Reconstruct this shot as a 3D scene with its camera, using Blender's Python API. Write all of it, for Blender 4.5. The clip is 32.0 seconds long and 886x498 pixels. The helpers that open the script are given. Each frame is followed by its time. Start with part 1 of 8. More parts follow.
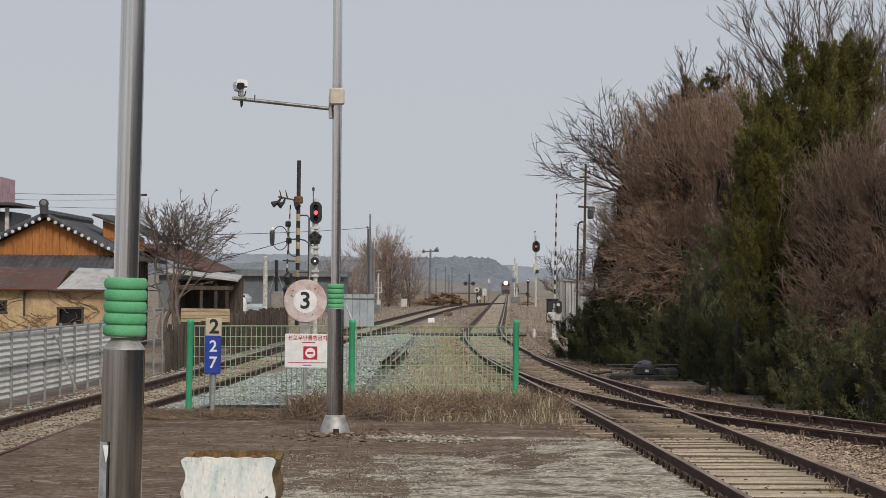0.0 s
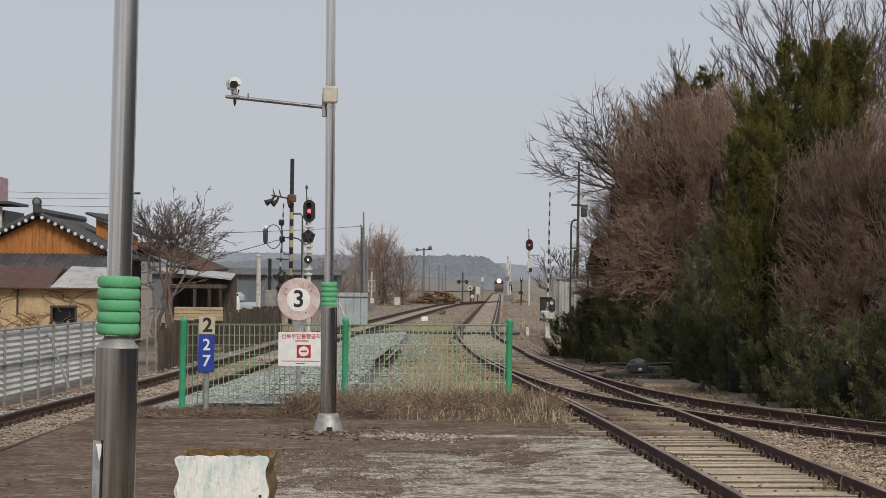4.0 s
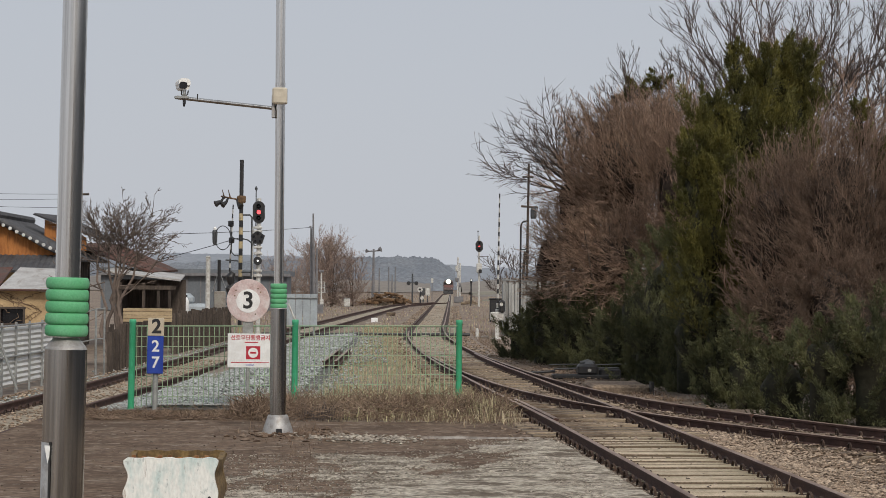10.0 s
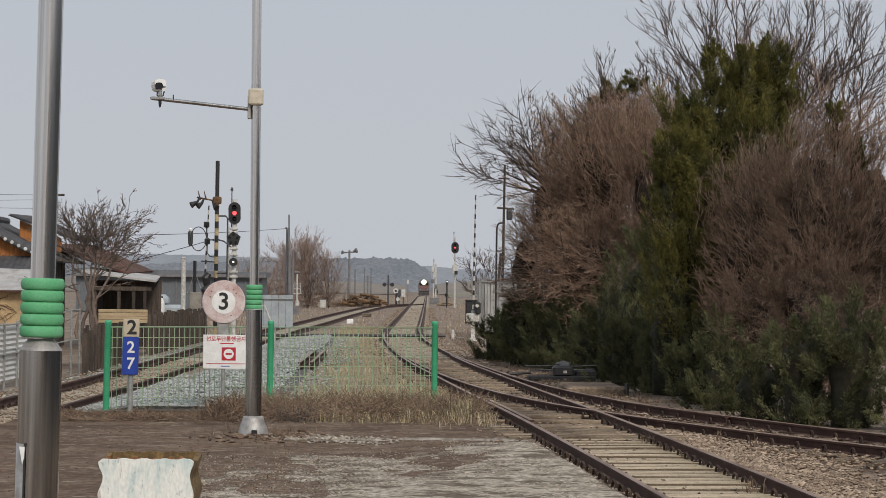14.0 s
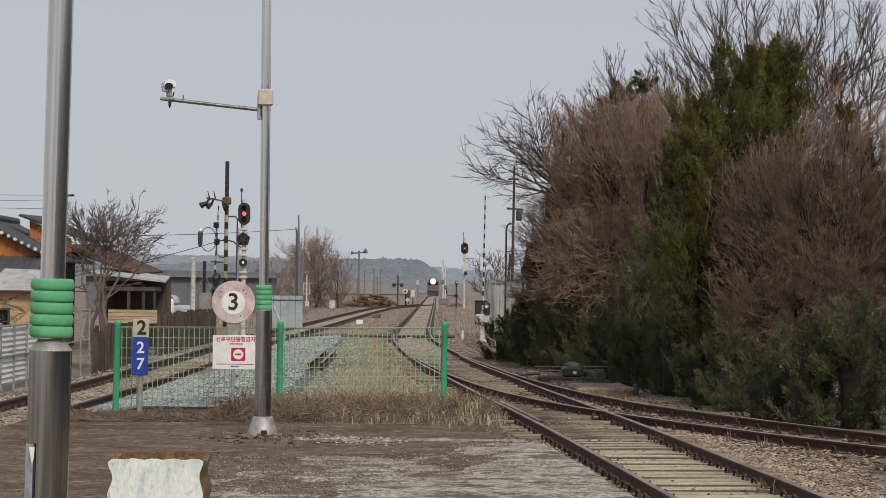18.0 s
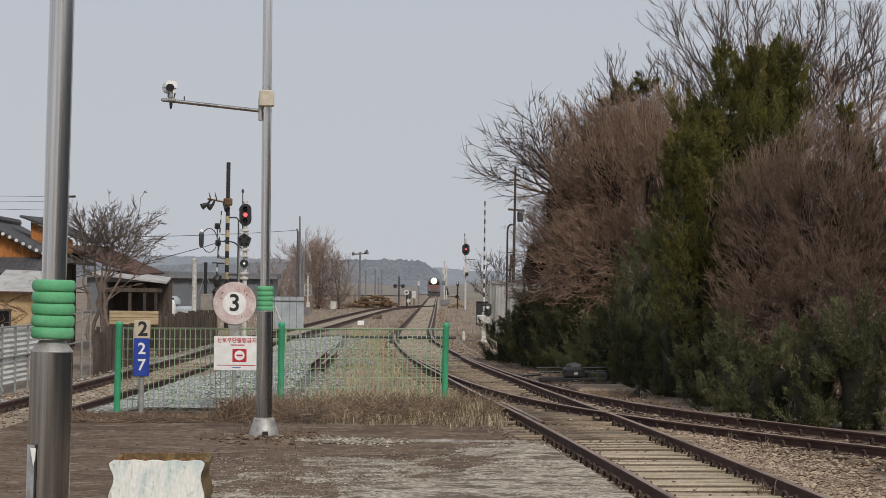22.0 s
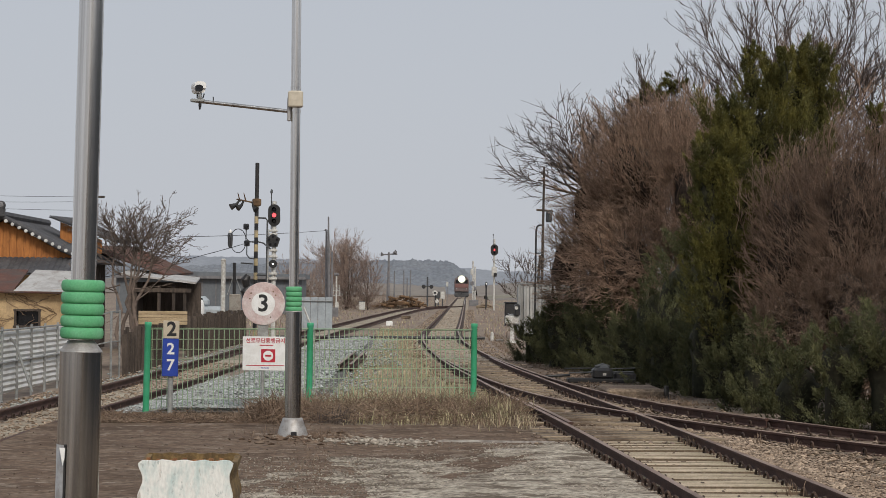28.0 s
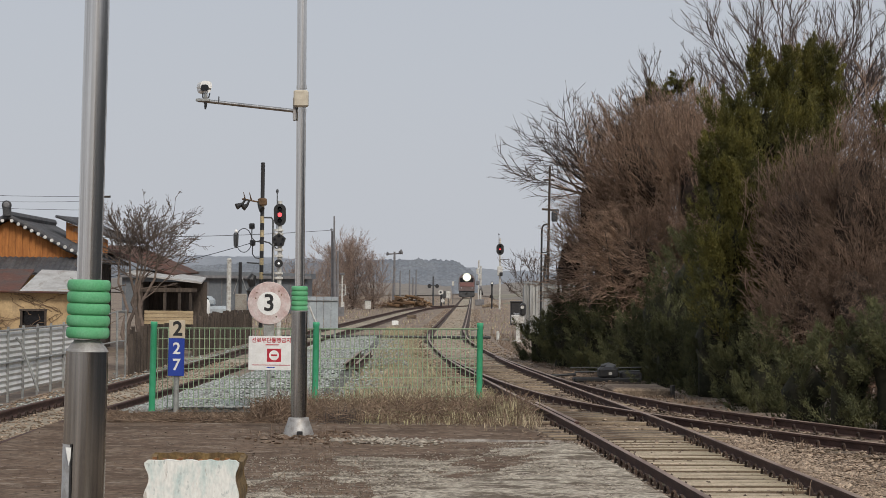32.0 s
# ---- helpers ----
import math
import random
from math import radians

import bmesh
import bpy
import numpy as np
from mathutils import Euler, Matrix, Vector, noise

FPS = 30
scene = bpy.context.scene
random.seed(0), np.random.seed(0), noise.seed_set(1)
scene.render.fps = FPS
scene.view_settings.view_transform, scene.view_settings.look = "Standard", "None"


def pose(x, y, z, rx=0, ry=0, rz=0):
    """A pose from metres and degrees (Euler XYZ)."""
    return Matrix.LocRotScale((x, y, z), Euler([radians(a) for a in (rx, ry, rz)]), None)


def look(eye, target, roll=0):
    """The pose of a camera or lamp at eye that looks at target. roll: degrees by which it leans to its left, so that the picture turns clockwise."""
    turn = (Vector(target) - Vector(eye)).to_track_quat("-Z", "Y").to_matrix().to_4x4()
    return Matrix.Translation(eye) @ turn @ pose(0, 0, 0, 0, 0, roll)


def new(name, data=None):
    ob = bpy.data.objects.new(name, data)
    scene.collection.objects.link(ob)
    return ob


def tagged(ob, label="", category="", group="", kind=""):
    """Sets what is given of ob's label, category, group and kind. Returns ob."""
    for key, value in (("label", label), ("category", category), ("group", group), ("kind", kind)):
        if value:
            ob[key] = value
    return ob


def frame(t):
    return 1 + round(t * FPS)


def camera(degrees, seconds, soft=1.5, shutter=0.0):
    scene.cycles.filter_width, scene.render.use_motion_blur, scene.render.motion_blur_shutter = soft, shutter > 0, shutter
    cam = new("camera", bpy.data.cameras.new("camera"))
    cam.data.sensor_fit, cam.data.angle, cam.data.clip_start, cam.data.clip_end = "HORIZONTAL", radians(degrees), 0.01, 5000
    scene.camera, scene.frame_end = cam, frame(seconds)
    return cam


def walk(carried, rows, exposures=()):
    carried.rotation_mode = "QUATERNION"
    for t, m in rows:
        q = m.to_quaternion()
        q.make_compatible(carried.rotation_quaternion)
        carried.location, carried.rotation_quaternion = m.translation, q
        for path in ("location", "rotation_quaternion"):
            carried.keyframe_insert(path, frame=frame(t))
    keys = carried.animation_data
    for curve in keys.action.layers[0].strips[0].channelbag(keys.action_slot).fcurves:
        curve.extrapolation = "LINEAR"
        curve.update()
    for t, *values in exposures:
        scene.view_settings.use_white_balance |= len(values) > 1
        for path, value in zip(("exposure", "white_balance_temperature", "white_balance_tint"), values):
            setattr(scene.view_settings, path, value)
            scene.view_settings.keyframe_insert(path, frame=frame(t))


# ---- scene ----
cam = camera(22.18, 32.0, soft=0.7)
# seconds, yaw, pitch, roll in degrees: a hand-held telephoto that only turns
EYE = (0.0, 0.0, 2.14)
VIEW = [
    (0.0, 0.0, 0.874, -0.5), (0.5, -0.623, 0.871, -0.468), (1.0, -0.727, 0.874, -0.448),
    (1.5, -0.529, 0.87, -0.458), (2.0, -0.531, 0.828, -0.424), (2.5, -0.349, 0.818, -0.477),
    (4.5, -0.165, 0.843, -0.472), (5.0, -0.306, 0.851, -0.49), (5.5, -0.753, 0.852, -0.454),
    (6.0, -0.775, 0.847, -0.462), (6.5, -0.793, 0.843, -0.498), (7.0, -0.885, 0.859, -0.482),
    (7.5, -0.938, 0.883, -0.487), (8.0, -1.243, 0.889, -0.505), (8.5, -1.241, 0.906, -0.487),
    (9.0, -1.304, 0.919, -0.477), (9.5, -1.481, 0.902, -0.507), (10.0, -1.441, 0.878, -0.491),
    (10.5, -1.459, 0.907, -0.529), (11.0, -1.487, 0.923, -0.498), (11.5, -1.619, 0.925, -0.501),
    (12.0, -1.527, 0.948, -0.506), (12.5, -1.322, 0.927, -0.512), (13.0, -1.353, 0.927, -0.525),
    (13.5, -1.765, 0.916, -0.58), (14.0, -2.054, 0.919, -0.569), (14.5, -1.891, 0.934, -0.555),
    (16.5, -1.791, 0.914, -0.58), (17.0, -1.856, 0.933, -0.603), (17.5, -1.778, 0.933, -0.567),
    (18.0, -1.812, 0.932, -0.612), (18.5, -1.653, 0.949, -0.622), (19.0, -1.66, 0.933, -0.577),
    (19.5, -1.724, 0.929, -0.63), (20.0, -1.521, 0.909, -0.576), (20.5, -1.551, 0.907, -0.616),
    (21.0, -1.474, 0.93, -0.593), (21.5, -1.546, 0.954, -0.584), (22.0, -1.782, 0.956, -0.581),
    (22.5, -1.685, 0.942, -0.593), (23.0, -1.435, 0.916, -0.617), (23.5, -1.465, 0.918, -0.617),
    (24.0, -1.355, 0.944, -0.633), (24.5, -1.348, 0.95, -0.593), (26.5, -1.15, 0.927, -0.597),
    (27.0, -1.067, 0.926, -0.593), (27.5, -1.045, 0.945, -0.612), (28.0, -1.059, 0.962, -0.637),
    (28.5, -1.115, 0.964, -0.631), (29.0, -1.133, 0.944, -0.631), (29.5, -1.015, 0.947, -0.604),
    (30.0, -1.091, 0.965, -0.627), (30.5, -1.059, 0.947, -0.569), (31.0, -0.893, 0.947, -0.55),
    (31.5, -0.878, 0.941, -0.622), (32.0, -0.913, 0.945, -0.58),
]
walk(cam, [(t, pose(*EYE, 90 + pitch, roll, yaw)) for t, yaw, pitch, roll in VIEW])

# ---------------------------------------------------------------- light
SUN_EL, SUN_AZ = radians(38), radians(162)      # hazy sun, behind the camera and to its right


def make_world():
    world = bpy.data.worlds.new("hazy_sky")
    world.use_nodes = True
    scene.world = world
    nt = world.node_tree
    nt.nodes.clear()
    out = nt.nodes.new("ShaderNodeOutputWorld")
    bg = nt.nodes.new("ShaderNodeBackground")
    sky = nt.nodes.new("ShaderNodeTexSky")
    sky.sky_type, sky.sun_disc = "NISHITA", False
    sky.sun_elevation, sky.sun_rotation = SUN_EL, SUN_AZ
    sky.air_density, sky.dust_density, sky.ozone_density = 1.0, 4.0, 1.0
    gain = nt.nodes.new("ShaderNodeMix")
    gain.data_type, gain.blend_type = "RGBA", "MULTIPLY"
    gain.inputs[0].default_value = 1.0
    gain.inputs[7].default_value = (0.07, 0.07, 0.07, 1)
    haze = nt.nodes.new("ShaderNodeValToRGB")
    haze.color_ramp.elements[0].position, haze.color_ramp.elements[0].color = 0.0, (0.575, 0.60, 0.65, 1)
    haze.color_ramp.elements[1].position, haze.color_ramp.elements[1].color = 0.22, (0.505, 0.54, 0.605, 1)
    far = haze.color_ramp.elements.new(0.7)
    far.color = (0.56, 0.59, 0.64, 1)
    co = nt.nodes.new("ShaderNodeTexCoord")
    sep = nt.nodes.new("ShaderNodeSeparateXYZ")
    mix = nt.nodes.new("ShaderNodeMix")
    mix.data_type = "RGBA"
    mix.inputs[0].default_value = 0.88           # thick haze over the clear sky
    nt.links.new(co.outputs["Generated"], sep.inputs[0])
    nt.links.new(sep.outputs[2], haze.inputs[0])
    nt.links.new(sky.outputs[0], gain.inputs[6])
    nt.links.new(gain.outputs[2], mix.inputs[6])
    nt.links.new(haze.outputs[0], mix.inputs[7])
    nt.links.new(mix.outputs[2], bg.inputs[0])
    bg.inputs[1].default_value = 1.0
    nt.links.new(bg.outputs[0], out.inputs[0])


make_world()
sun = new("sun", bpy.data.lights.new("sun", "SUN"))
sun.data.energy, sun.data.angle, sun.data.color = 2.0, radians(14), (1.0, 0.93, 0.84)
sun.matrix_world = look((23 * math.cos(SUN_EL), -71 * math.cos(SUN_EL), 75 * math.sin(SUN_EL)), (0, 0, 0))
scene.view_settings.exposure = 0.0


# ---------------------------------------------------------------- materials
def mat(name, color, rough=0.8, metal=0.0, second=None, scale=4.0, stretch=(1, 1, 1), dark=0.25, fine=60.0, bump=0.3,
        edge=(0.42, 0.62), emit=None, power=0.0, spec=0.4, vary=0.0):
    """Two-scale procedural surface: base colour broken by a large noise towards second, fine grain, bump."""
    m = bpy.data.materials.new(name)
    m.use_nodes = True
    nt = m.node_tree
    b = nt.nodes["Principled BSDF"]
    b.inputs["Roughness"].default_value, b.inputs["Metallic"].default_value = rough, metal
    b.inputs["Specular IOR Level"].default_value = spec
    co = nt.nodes.new("ShaderNodeTexCoord")
    mp = nt.nodes.new("ShaderNodeMapping")
    mp.inputs["Scale"].default_value = stretch
    nt.links.new(co.outputs["Object"], mp.inputs[0])
    big = nt.nodes.new("ShaderNodeTexNoise")
    big.inputs["Scale"].default_value, big.inputs["Detail"].default_value = scale, 6
    big.inputs["Roughness"].default_value = 0.62
    nt.links.new(mp.outputs[0], big.inputs["Vector"])
    small = nt.nodes.new("ShaderNodeTexNoise")
    small.inputs["Scale"].default_value, small.inputs["Detail"].default_value = fine, 4
    nt.links.new(mp.outputs[0], small.inputs["Vector"])
    ramp = nt.nodes.new("ShaderNodeMapRange")
    ramp.inputs[1].default_value, ramp.inputs[2].default_value = edge
    nt.links.new(big.outputs[0], ramp.inputs[0])
    mix = nt.nodes.new("ShaderNodeMix")
    mix.data_type = "RGBA"
    mix.inputs[6].default_value = (*color, 1)
    mix.inputs[7].default_value = (*(second or [c * 0.7 for c in color]), 1)
    nt.links.new(ramp.outputs[0], mix.inputs[0])
    grain = nt.nodes.new("ShaderNodeMapRange")
    grain.inputs[1].default_value, grain.inputs[2].default_value = 0.3, 0.7
    grain.inputs[3].default_value, grain.inputs[4].default_value = 1 - dark, 1 + dark
    nt.links.new(small.outputs[0], grain.inputs[0])
    mul = nt.nodes.new("ShaderNodeVectorMath")
    mul.operation = "SCALE"
    nt.links.new(mix.outputs[2], mul.inputs[0])
    if vary:
        info = nt.nodes.new("ShaderNodeObjectInfo")
        geo = nt.nodes.new("ShaderNodeNewGeometry")
        add = nt.nodes.new("ShaderNodeMath")
        add.operation = "ADD"
        nt.links.new(info.outputs["Random"], add.inputs[0])
        nt.links.new(geo.outputs["Random Per Island"], add.inputs[1])
        fr = nt.nodes.new("ShaderNodeMath")
        fr.operation = "FRACT"
        nt.links.new(add.outputs[0], fr.inputs[0])
        vr = nt.nodes.new("ShaderNodeMapRange")
        vr.inputs[3].default_value, vr.inputs[4].default_value = 1 - vary, 1 + vary
        nt.links.new(fr.outputs[0], vr.inputs[0])
        both = nt.nodes.new("ShaderNodeMath")
        both.operation = "MULTIPLY"
        nt.links.new(grain.outputs[0], both.inputs[0])
        nt.links.new(vr.outputs[0], both.inputs[1])
        nt.links.new(both.outputs[0], mul.inputs["Scale"])
    else:
        nt.links.new(grain.outputs[0], mul.inputs["Scale"])
    nt.links.new(mul.outputs[0], b.inputs["Base Color"])
    if bump:
        bp = nt.nodes.new("ShaderNodeBump")
        bp.inputs["Strength"].default_value, bp.inputs["Distance"].default_value = bump, 0.01
        nt.links.new(small.outputs[0], bp.inputs["Height"])
        nt.links.new(bp.outputs[0], b.inputs["Normal"])
    if emit:
        b.inputs["Emission Color"].default_value, b.inputs["Emission Strength"].default_value = (*emit, 1), power
    return m


def stain(m, color, scale, stretch=(1, 1, 1), edge=(0.5, 0.65), strength=1.0, detail=5):
    """A further layer of wear over a surface: rust, flaking, worn streaks."""
    nt = m.node_tree
    b = nt.nodes["Principled BSDF"]
    under = b.inputs["Base Color"].links[0].from_socket
    co, mp, tex, ramp, mix = (nt.nodes.new("ShaderNode" + k) for k in ("TexCoord", "Mapping", "TexNoise", "MapRange", "Mix"))
    mp.inputs["Scale"].default_value = stretch
    mp.inputs["Location"].default_value = (3.1 * scale, 1.7, 0.4)
    tex.inputs["Scale"].default_value, tex.inputs["Detail"].default_value, tex.inputs["Roughness"].default_value = scale, detail, 0.65
    ramp.inputs[1].default_value, ramp.inputs[2].default_value, ramp.inputs[4].default_value = *edge, strength
    mix.data_type = "RGBA"
    mix.inputs[7].default_value = (*color, 1)
    nt.links.new(co.outputs["Object"], mp.inputs[0])
    nt.links.new(mp.outputs[0], tex.inputs["Vector"])
    nt.links.new(tex.outputs[0], ramp.inputs[0])
    nt.links.new(ramp.outputs[0], mix.inputs[0])
    nt.links.new(under, mix.inputs[6])
    nt.links.new(mix.outputs[2], b.inputs["Base Color"])


# vertical streaks in both steel colours stand in for reflections
STEEL = mat("stainless_painted_reflections", (0.76, 0.73, 0.69), 0.22, 1.0, (0.58, 0.55, 0.515), 3, (5, 5, 0.06), 0.16, 14, 0.03)
STEEL_LOW = mat("dull_stainless_painted_reflections", (0.54, 0.53, 0.51), 0.17, 1.0, (0.34, 0.33, 0.315), 3, (6, 6, 0.10), 0.30, 12, 0.04)
GUARD = mat("green_foam_guard", (0.11, 0.40, 0.185), 0.75, 0, (0.17, 0.46, 0.25), 5, dark=0.10, fine=90, bump=0.12)
CAP = mat("cast_grey_base", (0.42, 0.41, 0.40), 0.5, 0.4, (0.30, 0.28, 0.26), 9, dark=0.12, fine=90)
BEIGE = mat("beige_box", (0.62, 0.56, 0.45), 0.5, 0, (0.52, 0.46, 0.36), 8, dark=0.05, bump=0.05)
WHITE = mat("white_paint", (0.86, 0.86, 0.84), 0.45, 0, (0.78, 0.77, 0.74), 7, dark=0.06, bump=0.08)
DIRTY_WHITE = mat("weathered_white_paint", (0.60, 0.60, 0.57), 0.6, 0, (0.40, 0.37, 0.33), 8, dark=0.12, bump=0.15)
BLACK = mat("black_paint", (0.022, 0.022, 0.025), 0.45, 0, (0.035, 0.033, 0.03), 9, dark=0.2, bump=0.1)
DARK_LENS = mat("dark_lens", (0.012, 0.012, 0.014), 0.15, 0, dark=0.05, bump=0)
RAIL = mat("rusted_rail_side", (0.058, 0.029, 0.023), 0.85, 0.0, (0.09, 0.047, 0.035), 6, (1, 0.3, 1), 0.3, 90, 0.3)
RAIL_TOP = mat("worn_rail_head", (0.33, 0.235, 0.18), 0.5, 0.2, (0.17, 0.105, 0.075), 3, (1, 0.2, 1), 0.15, 80, 0.05)
RAIL_BRIGHT = mat("polished_rail_head", (0.44, 0.40, 0.36), 0.35, 0.8, (0.30, 0.23, 0.18), 3, (1, 0.2, 1), 0.1, 80, 0.03)
FASTENER = mat("rusty_fastening", (0.045, 0.030, 0.024), 0.85, 0.1, (0.08, 0.05, 0.035), 8, dark=0.3, vary=0.3)
SLEEPER = mat("dusty_concrete_sleeper", (0.52, 0.42, 0.30), 0.9, 0, (0.34, 0.28, 0.185), 3, dark=0.2, fine=45, bump=0.5, vary=0.12)
SLEEPER_WOOD = mat("tarred_timber_sleeper", (0.10, 0.070, 0.050), 0.9, 0, (0.31, 0.245, 0.17), 3, (0.4, 3, 3), 0.3, 40, 0.6, vary=0.25)
BALLAST = mat("tan_ballast_bed", (0.27, 0.205, 0.145), 0.95, 0, (0.15, 0.105, 0.075), 0.9, dark=0.45, fine=16, bump=1.0, edge=(0.38, 0.66))
STONE = mat("tan_ballast_stone", (0.38, 0.293, 0.215), 0.9, 0, (0.21, 0.15, 0.105), 2, dark=0.2, fine=30, vary=0.45)
STONE_GREY = mat("grey_ballast_stone", (0.375, 0.40, 0.385), 0.9, 0, (0.28, 0.28, 0.26), 2, dark=0.2, fine=30, vary=0.4)
BALLAST_PALE = mat("pale_dusty_ballast_bed", (0.37, 0.32, 0.245), 0.95, 0, (0.25, 0.205, 0.15), 0.7, dark=0.4, fine=9, bump=1.0)
# dark tone for sleeper sides, painted as the shade in the gaps
SLEEPER_SIDE = mat("shaded_sleeper_side", (0.17, 0.125, 0.085), 0.95, 0, (0.16, 0.12, 0.08), 4, dark=0.3, fine=30, bump=0.4)
BALLAST_DARK = mat("oily_and_shaded_brown_bed", (0.12, 0.085, 0.062), 0.95, 0, (0.20, 0.15, 0.11), 1.4, dark=0.45, fine=16, bump=1.0, edge=(0.42, 0.7))
# darker than its loose stones, to paint the shade in the gaps between them
BALLAST_GREY = mat("grey_ballast_bed", (0.13, 0.127, 0.115), 0.95, 0, (0.07, 0.066, 0.058), 1.5, dark=0.45, fine=16, bump=1.0)
PLATFORM = mat("stained_old_concrete", (0.155, 0.108, 0.078), 0.95, 0, (0.22, 0.17, 0.13), 2.6, (0.7, 1.0, 1), 0.5, 14, 0.8, (0.48, 0.7), spec=0.08)
HUT = mat("weathered_hut_sheet", (0.40, 0.40, 0.385), 0.7, 0.0, (0.29, 0.28, 0.26), 2.0, (3, 3, 0.4), dark=0.15, fine=30, bump=0.1, vary=0.3)
GRAVEL = mat("platform_gravel", (0.42, 0.375, 0.305), 0.95, 0, (0.26, 0.22, 0.175), 2.2, dark=0.6, fine=17, bump=1.0, spec=0.08)
FIELD_GREEN = mat("greyish_green_field", (0.19, 0.19, 0.145), 1, 0, (0.24, 0.21, 0.17), 0.08, (0.3, 1, 1), 0.15, 0.6, 0)
RUST_SHADE_BED = mat("rust_and_shade_ballast", (0.05, 0.034, 0.028), 0.95, 0, (0.085, 0.06, 0.047), 1.4, dark=0.4, fine=16, bump=0.8)
SEAM = mat("pale_worn_concrete", (0.34, 0.31, 0.275), 0.9, 0, (0.20, 0.17, 0.145), 3, dark=0.3, fine=16, bump=0.6)
EARTH = mat("dry_winter_earth", (0.20, 0.15, 0.115), 0.95, 0, (0.27, 0.215, 0.16), 0.3, dark=0.4, fine=5, bump=0.8)
GREEN = mat("green_post_coating", (0.055, 0.38, 0.185), 0.4, 0, (0.08, 0.44, 0.24), 6, dark=0.08, bump=0.05)
WIRE = mat("pale_green_mesh_wire", (0.29, 0.43, 0.27), 0.5, 0, (0.38, 0.44, 0.28), 2, dark=0.1, bump=0)
STRAW = mat("dry_straw", (0.47, 0.395, 0.265), 0.9, 0, (0.34, 0.31, 0.175), 0.35, dark=0.2, fine=3, bump=0, vary=0.35)
WEED = mat("brown_dead_weed", (0.165, 0.112, 0.078), 0.95, 0, (0.28, 0.205, 0.145), 0.8, dark=0.25, fine=5, bump=0, vary=0.4)
BARK = mat("grey_brown_bark", (0.085, 0.062, 0.050), 0.95, 0, (0.14, 0.11, 0.09), 3, dark=0.3, fine=40, bump=0.5)
TWIG = mat("reddish_brown_twig", (0.35, 0.24, 0.172), 0.95, 0, (0.24, 0.163, 0.12), 0.5, dark=0.2, fine=8, bump=0, vary=0.45)
# the reddish twig colours scaled down, as a shaded copy for the right thickets
TWIG_SHADED = mat("shaded_brown_twig", (0.27, 0.185, 0.135), 0.95, 0, (0.18, 0.125, 0.092), 0.5, dark=0.2, fine=8, bump=0, vary=0.45)
TWIG_DARK = mat("dark_gnarled_twig", (0.145, 0.115, 0.098), 0.95, 0, (0.16, 0.12, 0.095), 0.5, dark=0.2, fine=8, bump=0, vary=0.3)
TWIG_GREY = mat("grey_bare_twig", (0.095, 0.075, 0.066), 0.95, 0, (0.135, 0.10, 0.083), 0.5, dark=0.2, fine=8, bump=0, vary=0.35)
LIMB = mat("pale_dry_limb", (0.28, 0.205, 0.145), 0.95, 0, (0.19, 0.135, 0.10), 1.5, dark=0.25, fine=12, bump=0, vary=0.35)
GRIT = mat("pale_grit", (0.40, 0.355, 0.29), 0.9, 0, (0.22, 0.185, 0.15), 2, dark=0.2, fine=30, vary=0.4)
STONE_DARK = mat("dark_oily_stone", (0.15, 0.11, 0.085), 0.9, 0, (0.24, 0.185, 0.14), 1.5, dark=0.2, fine=30, vary=0.5)
JUNIPER = mat("juniper_foliage", (0.078, 0.078, 0.023), 0.85, 0, (0.160, 0.142, 0.034), 1.7, dark=0.3, fine=9, bump=0, vary=0.12)
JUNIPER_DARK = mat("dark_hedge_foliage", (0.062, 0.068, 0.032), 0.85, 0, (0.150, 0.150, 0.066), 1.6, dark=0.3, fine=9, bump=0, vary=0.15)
# near-black green that paints the shade between evergreen tufts
SHADE_CORE_GREEN = mat("painted_evergreen_shade", (0.022, 0.023, 0.012), 1.0, 0, (0.034, 0.03, 0.018), 1.5, dark=0.3, fine=12, bump=0.8)
# dark brown that paints the shade inside leafless shrubs
SHADE_CORE = mat("painted_branch_shade", (0.036, 0.026, 0.020), 1.0, 0, (0.080, 0.056, 0.043), 3.5, (1, 1, 0.5), dark=0.6, fine=14, bump=0.8)
RED = mat("red_sign_paint", (0.50, 0.025, 0.045), 0.5, 0, (0.42, 0.03, 0.05), 8, dark=0.05, bump=0)
PINK = mat("faded_red_ring", (0.64, 0.52, 0.50), 0.6, 0, (0.46, 0.29, 0.26), 6, dark=0.10, fine=40, bump=0.05, edge=(0.45, 0.7))
BLUE = mat("blue_enamel", (0.022, 0.055, 0.33), 0.4, 0, (0.03, 0.07, 0.38), 5, dark=0.06, bump=0.03)
IVORY = mat("ivory_plate", (0.58, 0.50, 0.38), 0.55, 0, (0.50, 0.42, 0.31), 9, dark=0.06, bump=0.05)
POST_GREY = mat("galvanised_post", (0.40, 0.41, 0.39), 0.55, 0.4, (0.30, 0.30, 0.28), 6, dark=0.12, bump=0.1)
PLANTER = mat("flaking_white_paint_on_planter", (0.80, 0.80, 0.76), 0.75, 0, (0.52, 0.63, 0.61), 7, (1, 1, 0.45), 0.10, 50, 0.3, (0.47, 0.66))
RUST_EDGE = mat("orange_rust_edge", (0.36, 0.17, 0.07), 0.9, 0, (0.20, 0.09, 0.04), 14, dark=0.3, fine=60, bump=0.4, vary=0.3)
PLANTER_SIDE = mat("brown_weathered_planter_side", (0.13, 0.085, 0.04), 0.9, 0, (0.22, 0.145, 0.06), 9, dark=0.3, fine=40, bump=0.6)
SIGNAL_RED = mat("lit_red_signal", (0.3, 0.01, 0.01), 0.4, 0, dark=0, bump=0, emit=(1.0, 0.09, 0.10), power=2.2)
